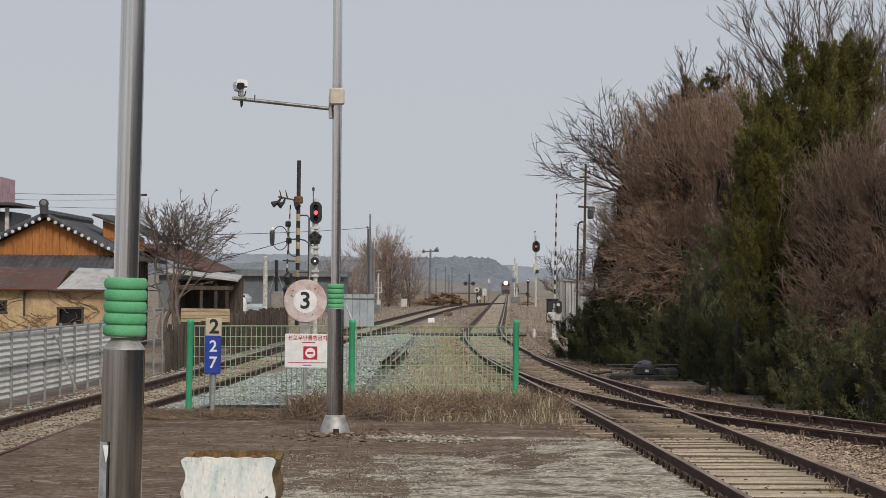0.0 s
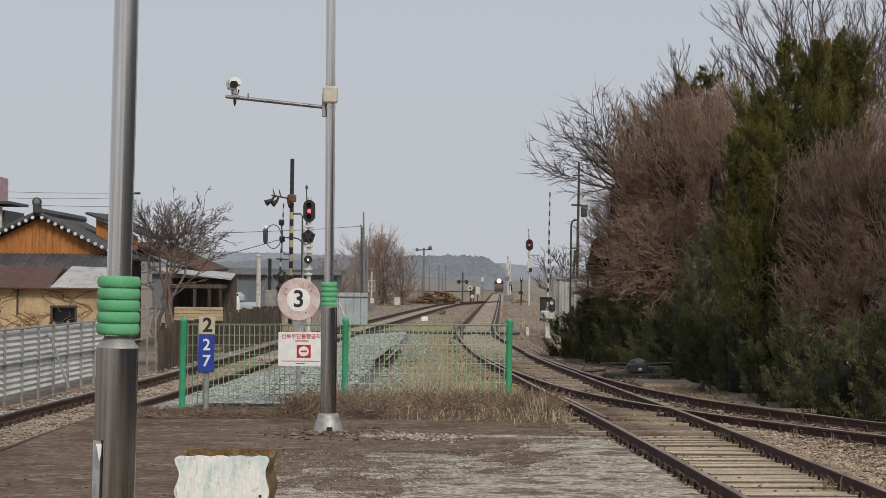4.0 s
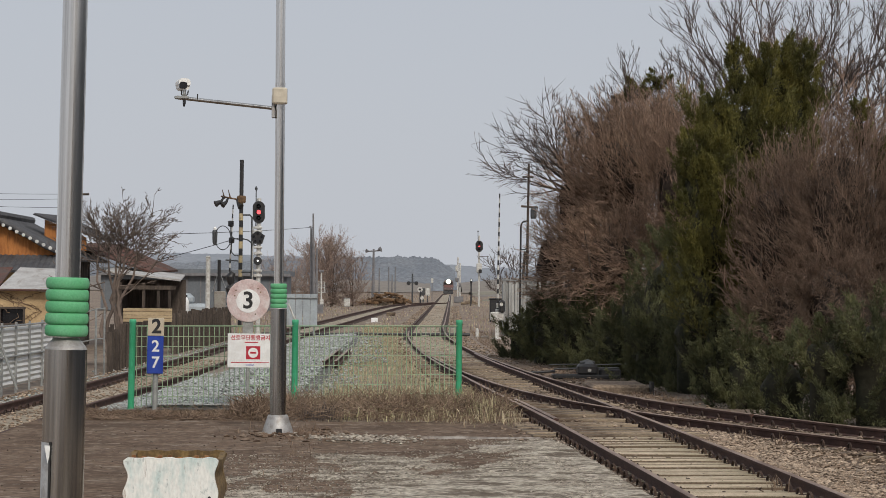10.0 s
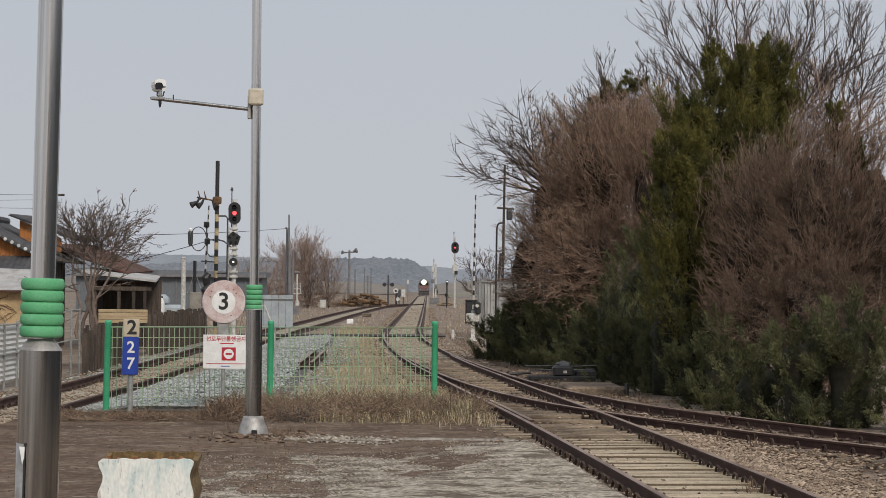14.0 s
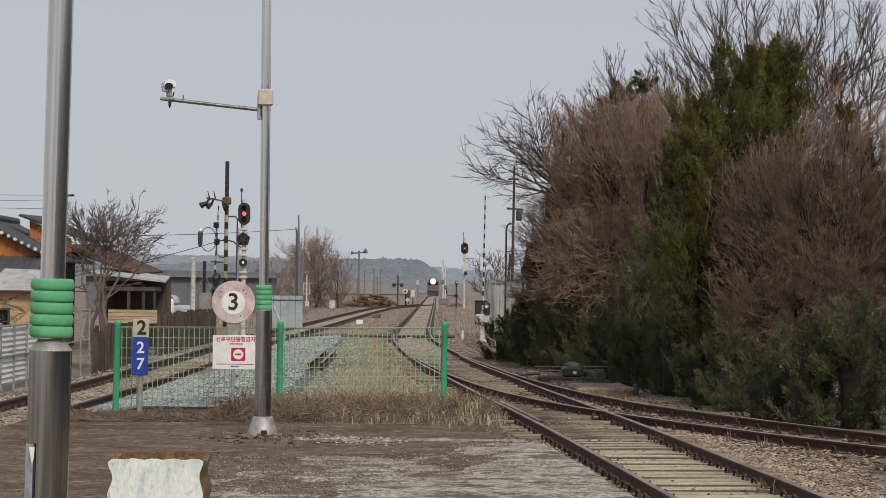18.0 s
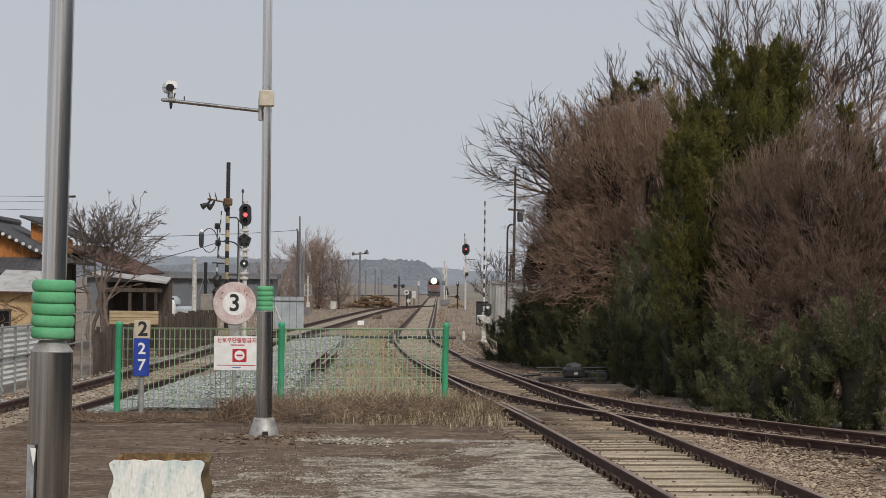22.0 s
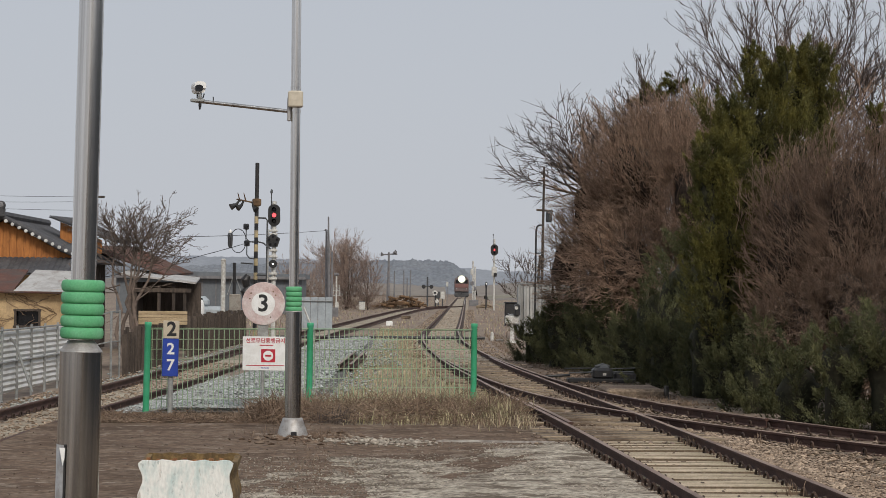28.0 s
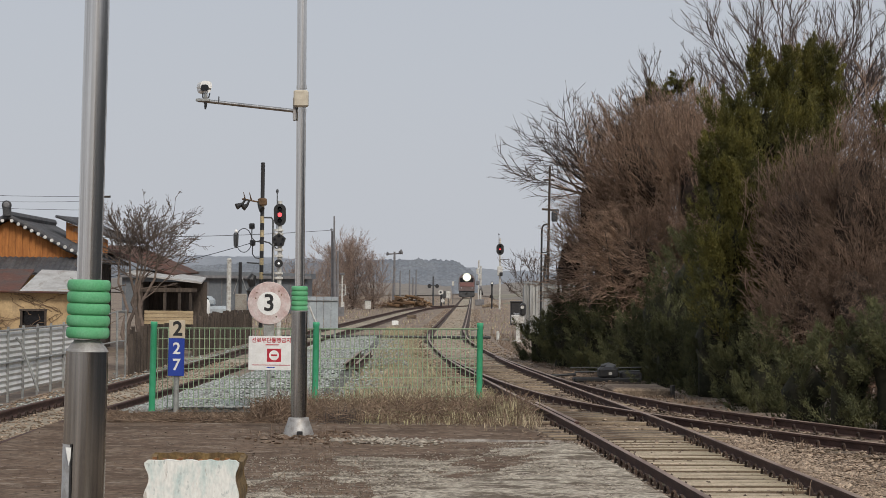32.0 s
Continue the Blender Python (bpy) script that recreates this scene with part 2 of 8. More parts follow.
LAMP_WHITE = mat("lit_white_headlight", (0.9, 0.9, 0.85), 0.3, 0, dark=0, bump=0, emit=(1.0, 0.97, 0.85), power=40.0)
# dim emission for the halo round the headlight
LAMP_GLARE = mat("headlight_glare", (0.8, 0.8, 0.7), 0.3, 0, dark=0, bump=0, emit=(0.80, 0.86, 0.62), power=0.62)
SMALL_LIT = mat("lit_small_lamp", (0.9, 0.9, 0.85), 0.3, 0, dark=0, bump=0, emit=(1.0, 0.97, 0.9), power=1.4)
YELLOW = mat("warning_yellow", (0.50, 0.40, 0.22), 0.7, 0, (0.34, 0.28, 0.19), 9, dark=0.2, bump=0.1)
CORRUG = mat("grey_metal_fence_sheet", (0.70, 0.70, 0.68), 0.6, 0.0, (0.60, 0.595, 0.57), 2.0, dark=0.1, fine=30, bump=0.1, vary=0.08)
GALV = mat("galvanised_frame", (0.36, 0.37, 0.36), 0.5, 0.5, (0.26, 0.26, 0.25), 8, dark=0.1, bump=0.1)
STUCCO = mat("ochre_stucco_wall", (0.55, 0.40, 0.225), 0.95, 0, (0.43, 0.305, 0.17), 1.6, dark=0.15, fine=25, bump=0.5)
RUST_ROOF = mat("rust_red_sheet_roof", (0.115, 0.050, 0.036), 0.85, 0, (0.085, 0.060, 0.052), 1.2, dark=0.2, fine=20, bump=0.3, vary=0.12)
ZINC = mat("pale_zinc_sheet_roof", (0.50, 0.49, 0.47), 0.6, 0.1, (0.38, 0.36, 0.34), 2, dark=0.1, fine=20, bump=0.1)
TILE = mat("dark_roof_tile", (0.055, 0.055, 0.060), 0.75, 0, (0.085, 0.083, 0.085), 2.5, dark=0.25, fine=25, bump=0.5, vary=0.2)
MORTAR = mat("white_tile_end", (0.74, 0.73, 0.69), 0.8, 0, dark=0.1)
GABLE = mat("orange_gable_boards", (0.47, 0.185, 0.050), 0.75, 0, (0.34, 0.125, 0.035), 3, (4, 4, 0.4), 0.15, 30, 0.3, vary=0.10)
DARKWOOD = mat("dark_weathered_wood", (0.055, 0.043, 0.036), 0.9, 0, (0.095, 0.075, 0.06), 3, (3, 3, 0.4), 0.25, 30, 0.5, vary=0.3)
PALEWOOD = mat("pale_yellow_plank", (0.52, 0.40, 0.25), 0.85, 0, (0.40, 0.30, 0.18), 3, (0.5, 3, 3), 0.15, 30, 0.3, vary=0.1)
CONCRETE = mat("grey_concrete", (0.40, 0.37, 0.32), 0.9, 0, (0.28, 0.24, 0.20), 2, dark=0.2, fine=30, bump=0.5)
DARKBOX = mat("dark_equipment_paint", (0.075, 0.08, 0.085), 0.6, 0.1, (0.055, 0.055, 0.055), 4, dark=0.15, bump=0.1)
SLATE = mat("blue_grey_cladding", (0.145, 0.16, 0.175), 0.7, 0, (0.12, 0.13, 0.14), 0.5, dark=0.1, fine=6, bump=0.1)
PALEPANEL = mat("pale_grey_panel", (0.40, 0.44, 0.46), 0.6, 0.1, (0.33, 0.36, 0.38), 1.5, dark=0.08, fine=15, bump=0.1)
PINKWALL = mat("pink_wall", (0.55, 0.36, 0.40), 0.85, 0, dark=0.08)
# both body tones are greyed, so the haze sits in the paint
LOCO_RED = mat("hazed_locomotive_red", (0.20, 0.095, 0.088), 0.6, 0, (0.17, 0.088, 0.08), 1.5, dark=0.08, fine=8, bump=0.05)
LOCO_FRONT = mat("hazed_locomotive_brown_grey", (0.15, 0.108, 0.102), 0.6, 0, (0.12, 0.095, 0.092), 1.5, dark=0.08, fine=8, bump=0.05)
LOCO_DARK = mat("locomotive_dark_grey", (0.085, 0.085, 0.09), 0.6, 0.1, (0.06, 0.06, 0.06), 1.5, dark=0.1, fine=8)
LOCO_GREY = mat("locomotive_pale_grey", (0.36, 0.37, 0.38), 0.55, 0, (0.30, 0.30, 0.31), 1.5, dark=0.1, fine=8)
# distance haze is mixed into these base colours of hills, trees and fields
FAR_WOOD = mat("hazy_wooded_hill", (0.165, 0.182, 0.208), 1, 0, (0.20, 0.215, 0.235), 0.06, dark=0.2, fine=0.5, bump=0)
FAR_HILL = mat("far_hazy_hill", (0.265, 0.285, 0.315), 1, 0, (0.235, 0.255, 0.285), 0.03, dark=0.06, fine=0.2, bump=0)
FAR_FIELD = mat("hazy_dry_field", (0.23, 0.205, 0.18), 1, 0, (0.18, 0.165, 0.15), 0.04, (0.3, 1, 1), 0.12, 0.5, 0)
# twig brown lifted paler to carry the distance haze
FAR_TWIG = mat("hazed_far_bush_twig", (0.34, 0.255, 0.21), 1, 0, (0.28, 0.21, 0.175), 0.3, dark=0.2, fine=3, bump=0, vary=0.35)
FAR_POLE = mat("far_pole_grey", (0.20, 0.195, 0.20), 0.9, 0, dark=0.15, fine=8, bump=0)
LOG = mat("brown_brush_pile", (0.115, 0.070, 0.040), 0.95, 0, (0.18, 0.11, 0.06), 1.5, dark=0.3, fine=8, vary=0.4)
CABLE = mat("black_cable", (0.03, 0.03, 0.033), 0.7, 0, dark=0.1, bump=0)
VINE = mat("dry_vine", (0.16, 0.105, 0.065), 0.95, 0, (0.22, 0.15, 0.10), 4, dark=0.2, bump=0)

stain(PLATFORM, (0.06, 0.040, 0.028), 0.9, (0.8, 1, 1), (0.46, 0.66), 0.65, 8)
stain(PLATFORM, (0.31, 0.255, 0.20), 2.6, (0.7, 1.1, 1), (0.585, 0.625), 0.75, 9)
stain(PLATFORM, (0.40, 0.35, 0.29), 7.0, (0.7, 1, 1), (0.62, 0.66), 0.7, 6)
stain(GRAVEL, (0.10, 0.075, 0.055), 2.2, (0.7, 1, 1), (0.50, 0.56), 0.8, 9)
stain(GRAVEL, (0.62, 0.56, 0.47), 5.0, (0.8, 1, 1), (0.58, 0.63), 0.6, 8)
stain(PLANTER, (0.24, 0.13, 0.06), 6, (5, 1, 0.7), (0.62, 0.70), 0.8)
stain(PLANTER, (0.36, 0.40, 0.39), 13, (1.4, 1, 0.7), (0.60, 0.66), 0.7)
stain(PINK, (0.34, 0.20, 0.15), 5, (1.5, 1, 0.8), (0.58, 0.68), 0.7)
stain(PINK, (0.72, 0.69, 0.66), 4, (1, 1, 0.8), (0.50, 0.62), 0.7)
stain(SLEEPER, (0.17, 0.125, 0.08), 7, (0.8, 1.5, 1), (0.58, 0.68), 0.7)
stain(RUST_ROOF, (0.20, 0.13, 0.10), 2.2, (1, 1, 1), (0.52, 0.66), 0.6)
stain(ZINC, (0.24, 0.19, 0.15), 2.5, (2, 0.6, 1), (0.55, 0.68), 0.7)
stain(STUCCO, (0.30, 0.22, 0.14), 1.8, (1.5, 1, 0.6), (0.55, 0.68), 0.6)
stain(GABLE, (0.22, 0.085, 0.03), 4, (3, 1, 0.6), (0.56, 0.66), 0.7)
stain(TILE, (0.13, 0.125, 0.12), 5, (1, 1, 1), (0.55, 0.7), 0.6)


# ---------------------------------------------------------------- mesh tools
class Geo:
    """Collects vertices and faces of one mesh."""

    def __init__(self):
        self.v, self.f, self.mi, self.slot = [], [], [], 0

    def add(self, verts, faces):
        n = len(self.v)
        self.v.extend(tuple(p) for p in verts)
        self.f.extend(tuple(n + i for i in f) for f in faces)
        self.mi.extend([self.slot] * len(faces))
        return self

    def box(self, c, s, m=None, taper=1.0):
        x, y, z = (a / 2 for a in s)
        pts = []
        for dz in (-z, z):
            k = 1.0 if dz < 0 else taper
            pts += [Vector((-x * k, -y * k, dz)), Vector((x * k, -y * k, dz)), Vector((x * k, y * k, dz)), Vector((-x * k, y * k, dz))]
        if m is not None:
            pts = [m @ p for p in pts]
        return self.add([p + Vector(c) for p in pts],
                        [(0, 3, 2, 1), (4, 5, 6, 7), (0, 1, 5, 4), (1, 2, 6, 5), (2, 3, 7, 6), (3, 0, 4, 7)])

    def bevel_box(self, c, s, b):
        """A box with chamfered edges all round."""
        x, y, z = (a / 2 for a in s)
        rings = []
        for h, k in ((-z, b), (-z + b, 0), (z - b, 0), (z, b)):
            xx, yy = x - k, y - k
            rings.append([(-xx + b, -yy, h), (xx - b, -yy, h), (xx, -yy + b, h), (xx, yy - b, h),
                          (xx - b, yy, h), (-xx + b, yy, h), (-xx, yy - b, h), (-xx, -yy + b, h)])
        pts = [Vector(p) + Vector(c) for r in rings for p in r]
        faces = [tuple(range(7, -1, -1)), tuple(range(24, 32))]
        for r in range(3):
            faces += [(r * 8 + i, r * 8 + (i + 1) % 8, r * 8 + 8 + (i + 1) % 8, r * 8 + 8 + i) for i in range(8)]
        return self.add(pts, faces)

    def tube(self, pts, radii, seg=8, caps=True):
        pts = [Vector(p) for p in pts]
        if not isinstance(radii, (list, tuple)):
            radii = [radii] * len(pts)
        verts, faces = [], []
        side = None
        for i, p in enumerate(pts):
            d = (pts[min(i + 1, len(pts) - 1)] - pts[max(i - 1, 0)]).normalized()
            if side is None:
                side = d.orthogonal().normalized()
            side = (side - d * side.dot(d)).normalized()
            up = d.cross(side)
            for k in range(seg):
                a = 2 * math.pi * k / seg
                verts.append(p + (side * math.cos(a) + up * math.sin(a)) * radii[i])
        for i in range(len(pts) - 1):
            for k in range(seg):
                faces.append((i * seg + k, i * seg + (k + 1) % seg, (i + 1) * seg + (k + 1) % seg, (i + 1) * seg + k))
        if caps:
            n = len(verts)
            verts += verts[:seg] + verts[n - seg:]
            faces += [tuple(n + k for k in range(seg - 1, -1, -1)), tuple(n + seg + k for k in range(seg))]
        return self.add(verts, faces)

    def lathe(self, profile, c=(0, 0, 0), seg=32, m=None):
        """Turns (radius, height) pairs round the z axis."""
        verts, faces = [], []
        for r, h in profile:
            for k in range(seg):
                a = 2 * math.pi * k / seg
                p = Vector((r * math.cos(a), r * math.sin(a), h))
                verts.append((m @ p if m else p) + Vector(c))
        n = len(profile)
        for i in range(n - 1):
            for k in range(seg):
                faces.append((i * seg + k, i * seg + (k + 1) % seg, (i + 1) * seg + (k + 1) % seg, (i + 1) * seg + k))
        n = len(verts)
        verts += verts[:seg] + verts[n - seg:]
        faces += [tuple(n + k for k in range(seg - 1, -1, -1)), tuple(n + seg + k for k in range(seg))]
        return self.add(verts, faces)

    def prism(self, outline, c, depth, m=None):
        """An outline in x, z, pushed back along y by depth."""
        n = len(outline)
        pts = [Vector((x, y, z)) for y in (0, depth) for x, z in outline]
        if m is not None:
            pts = [m @ p for p in pts]
        faces = [tuple(range(n)), tuple(range(2 * n - 1, n - 1, -1))]
        faces += [(i, i + n, (i + 1) % n + n, (i + 1) % n) for i in range(n)]
        return self.add([p + Vector(c) for p in pts], faces)

    def twig(self, a, b, r0, r1):
        """A thin three-sided tapered stick."""
        ax, ay, az = a
        bx, by, bz = b
        dx, dy, dz = bx - ax, by - ay, bz - az
        n = math.sqrt(dx * dx + dy * dy + dz * dz)
        if n < 1e-6:
            return self
        dx, dy, dz = dx / n, dy / n, dz / n
        if abs(dz) < 0.9:
            k = 1 / math.sqrt(dx * dx + dy * dy)
            sx, sy, sz = -dy * k, dx * k, 0.0
        else:
            k = 1 / math.sqrt(dz * dz + dy * dy)
            sx, sy, sz = 0.0, dz * k, -dy * k
        ux, uy, uz = dy * sz - dz * sy, dz * sx - dx * sz, dx * sy - dy * sx
        i = len(self.v)
        for px, py, pz, r in ((ax, ay, az, r0), (bx, by, bz, r1)):
            h, w = -0.5 * r, 0.866 * r
            self.v.append((px + sx * r, py + sy * r, pz + sz * r))
            self.v.append((px + sx * h + ux * w, py + sy * h + uy * w, pz + sz * h + uz * w))
            self.v.append((px + sx * h - ux * w, py + sy * h - uy * w, pz + sz * h - uz * w))
        self.f += [(i, i + 1, i + 4, i + 3), (i + 1, i + 2, i + 5, i + 4), (i + 2, i, i + 3, i + 5)]
        self.mi += [self.slot] * 3
        return self

    def mesh(self, name, smooth=False):
        me = bpy.data.meshes.new(name)
        me.from_pydata(self.v, [], self.f)
        if any(self.mi):
            me.polygons.foreach_set("material_index", self.mi)
        if smooth:
            me.polygons.foreach_set("use_smooth", [True] * len(me.polygons))
        me.update()
        return me


def thing(name, at=(0, 0, 0), label="", category="", group="", kind="", turn=(0, 0, 0)):
    ob = new(name)
    ob.empty_display_size = 0.1
    ob.matrix_basis = pose(*at, *turn)
    return tagged(ob, label, category, group, kind)


def part(name, geo, material, parent, label="", smooth=False, at=None):
    me = geo.mesh(name, smooth) if isinstance(geo, Geo) else geo
    mats = material if isinstance(material, (list, tuple)) else [material]
    if not me.materials:
        for m in mats:
            me.materials.append(m)
    ob = new(name, me)
    if parent is not None:
        ob.parent = parent
    if at is not None:
        ob.matrix_basis = at
    if label:
        ob["label"] = label
    return ob


def solo(name, geo, material, label, category, group="", kind="", smooth=False):
    return tagged(part(name, geo, material, None, "", smooth), label, category, group, kind)


def text_geo(words, size, at, m=None, depth=0.003, stretch=1.0, align="CENTER", bold=0.0):
    """Letters of the built-in font as a mesh in the x-z plane, facing -y, centred at the given place."""
    cu = bpy.data.curves.new("letters", "FONT")
    cu.body, cu.size, cu.extrude, cu.align_x, cu.align_y = words, size, depth, align, "CENTER"
    cu.resolution_u, cu.offset = 3, bold
    ob = bpy.data.objects.new("letters", cu)
    scene.collection.objects.link(ob)
    dg = bpy.context.evaluated_depsgraph_get()
    me = ob.evaluated_get(dg).to_mesh()
    g = Geo()
    pts = [Vector((p.co.x * stretch, -p.co.z, p.co.y)) for p in me.vertices]
    g.add([(m @ p if m else p) + Vector(at) for p in pts], [tuple(f.vertices) for f in me.polygons])
    bpy.data.objects.remove(ob)
    bpy.data.curves.remove(cu)
    return g


def spline(points, step):
    """Points at even steps along a smooth line through the given ones (x, y)."""
    p = [Vector((*q, 0)) for q in points]
    p = [p[0] * 2 - p[1]] + p + [p[-1] * 2 - p[-2]]
    out = []
    for i in range(1, len(p) - 2):
        n = max(2, int((p[i + 1] - p[i]).length / step))
        for k in range(n):
            t = k / n
            a, b, c, d = p[i - 1], p[i], p[i + 1], p[i + 2]
            out.append(0.5 * (2 * b + (c - a) * t + (2 * a - 5 * b + 4 * c - d) * t * t + (3 * b - a - 3 * c + d) * t ** 3))
    out.append(p[-2])
    for _ in range(3):
        out = [out[0]] + [(out[i - 1] + out[i] * 2 + out[i + 1]) / 4 for i in range(1, len(out) - 1)] + [out[-1]]
    return out


def offset(line, d):
    """The line moved to its right by d."""
    out = []
    for i, p in enumerate(line):
        t = (line[min(i + 1, len(line) - 1)] - line[max(i - 1, 0)]).normalized()
        out.append(p + Vector((t.y, -t.x, 0)) * d)
    return out


# ---------------------------------------------------------------- ground, platform, tracks
def lerp(a, b, t):
    return a + (b - a) * max(0.0, min(1.0, t))


def far_dip(y):
    """Beyond a low crest the plain and the line fall away."""
    return float(np.interp(y, [420, 500, 600, 740], [0, -0.35, -0.95, -1.3]))


def ground_z(x, y):
    """Track bed level; the line on the left lies a little lower."""
    low = lerp(0, 1, (-4.0 - x) / 1.0) * lerp(1, 0, (y - 45) / 55)
    dip = 0.08 * (1.2 < x < 7.5) * (y < 33)
    return -0.05 - 0.25 * low - dip + far_dip(y)


def low_z(y):
    """Rail level of the lower line, which climbs to meet the main line."""
    return -0.06 + 0.2 * lerp(0, 1, (y - 45) / 55)


def make_ground():
    xs = [-3000, -900, -300, -120, -60, -30] + [-20 + i * 0.8 for i in range(51)] + [30, 60, 120, 300, 900, 3000]
    ys = [-300, -80, -20] + [i * 1.5 for i in range(70)] + [110, 130, 160, 200, 260, 340, 420, 460, 500, 550, 600, 660, 740, 1100, 2000, 4000]
    g = Geo()
    for y in ys:
        for x in xs:
            z = ground_z(x, y)
            if abs(x) < 25 and 0 < y < 110:
                z += 0.03 * noise.noise(Vector((x * 0.9, y * 0.5, 0)))
            g.v.append((x, y, z))
    n = len(xs)
    for j in range(len(ys) - 1):
        for i in range(n - 1):
            a = j * n + i
            g.f.append((a, a + 1, a + n + 1, a + n))
            g.mi.append(0)
    solo("ground", g, EARTH, "dry brown winter earth with thin straw", "ground", kind="structure", smooth=True)


make_ground()


def strip(name, line, left, right, z, material, label, category="ballast", rough=0.02):
    """A bed along a line, from left to right of it, with sloping shoulders."""
    a, b = offset(line, left), offset(line, right)
    g = Geo()
    cols = 7
    for i in range(len(line)):
        for k in range(cols):
            p = a[i].lerp(b[i], k / (cols - 1))
            edge = k in (0, cols - 1)
            zz = (z(p.y) if callable(z) else z) - (0.12 if edge else 0) + (0 if edge else rough * noise.noise(Vector((p.x * 2.3, p.y * 2.3, 3))))
            g.v.append((p.x, p.y, zz))
    for i in range(len(line) - 1):
        for k in range(cols - 1):
            q = i * cols + k
            g.f.append((q, q + 1, q + cols + 1, q + cols))
            g.mi.append(0)
    return solo(name, g, material, label, category, kind="structure", smooth=True)


# left rail of the main line, right rail of the diverging line, left rail of the low line
MAIN_L = spline([(3.35, 6), (3.12, 15), (2.93, 21.4), (2.68, 28.4), (2.40, 35), (2.14, 40), (1.87, 45.4), (1.62, 51), (1.34, 57),
                 (1.08, 65.4), (0.88, 78), (0.88, 88), (1.12, 103), (1.70, 122), (3.30, 176), (6.05, 270), (9.2, 378), (20.0, 746), (30, 1087)], 0.7)
SIDE_R = spline([(2.37, 82), (2.44, 75), (2.66, 65), (3.02, 56.5), (3.42, 49.5), (3.92, 44), (4.5, 40.2), (5.2, 37.2), (5.95, 34.7),
                 (6.75, 32.4), (7.9, 29.6), (9.4, 26.5), (12, 22)], 0.5)
LOW_L = spline([(-7.5, 6), (-7.2, 22), (-6.97, 35.7), (-6.63, 44), (-6.36, 49), (-6.08, 55), (-5.65, 65), (-5.15, 79), (-4.5, 94),
                (-3.5, 116), (-1.95, 155), (0.35, 205), (2.5, 226), (5.3, 242)], 0.8)
GAUGE = 1.5
SIDE_L = offset(SIDE_R, GAUGE)     # the line runs towards the camera, so its right is the left rail
MAIN_R, LOW_R = offset(MAIN_L, GAUGE), offset(LOW_L, GAUGE)
MAIN_C, LOW_C, SIDE_C = offset(MAIN_L, GAUGE / 2), offset(LOW_L, GAUGE / 2), offset(SIDE_R, GAUGE / 2)

# the near bed is dark to imitate shade between the sleepers
strip("ballast_bed", [p for p in MAIN_C if p.y < 32.5], -1.7, 2.3, lambda y: lerp(-0.07, 0.0, (y - 31) / 2), BALLAST_DARK, "ballast darkened as shade between the pale sleepers")
strip("ballast_bed", [p for p in MAIN_C if 31.9 < p.y < 62], -1.9, 2.3, lambda y: lerp(-0.075, 0.0, (y - 54) / 8), BALLAST_DARK, "dirty stone ballast under the rusty main line")
strip("ballast_bed", [p for p in MAIN_C if 61 < p.y < 420], -1.3, 1.35, 0.02, BALLAST_PALE, "pale dusty ballast of the main line")
# dark strips paint rust stain and the rails' shadow together
for rail_line in (MAIN_L, MAIN_R):
    strip("darkened_ballast", offset([p for p in rail_line if 84 < p.y < 420], 0), -0.25, 0.25, 0.045, RUST_SHADE_BED, "ballast darkened by rust and painted shade along the far rail", "ballast", 0.01)
for rail_line in (LOW_L, LOW_R):
    strip("darkened_ballast", [p for p in rail_line if 30 < p.y < 236], -0.2, 0.2, lambda y: low_z(y) - 0.16, RUST_SHADE_BED, "ballast darkened by rust and painted shade along the lower rail", "ballast", 0.01)
strip("ballast_bed", [p for p in LOW_C if p.y < 238], -2.0, 1.15, lambda y: low_z(y) - 0.17, BALLAST_PALE, "tan dusty ballast under the lower line")
strip("ballast_bed", [p for p in SIDE_C if p.y < 66], -2.2, 1.7, lambda y: lerp(-0.06, 0.012, (y - 48) / 10), BALLAST_DARK, "oily brown ballast under the diverging siding")


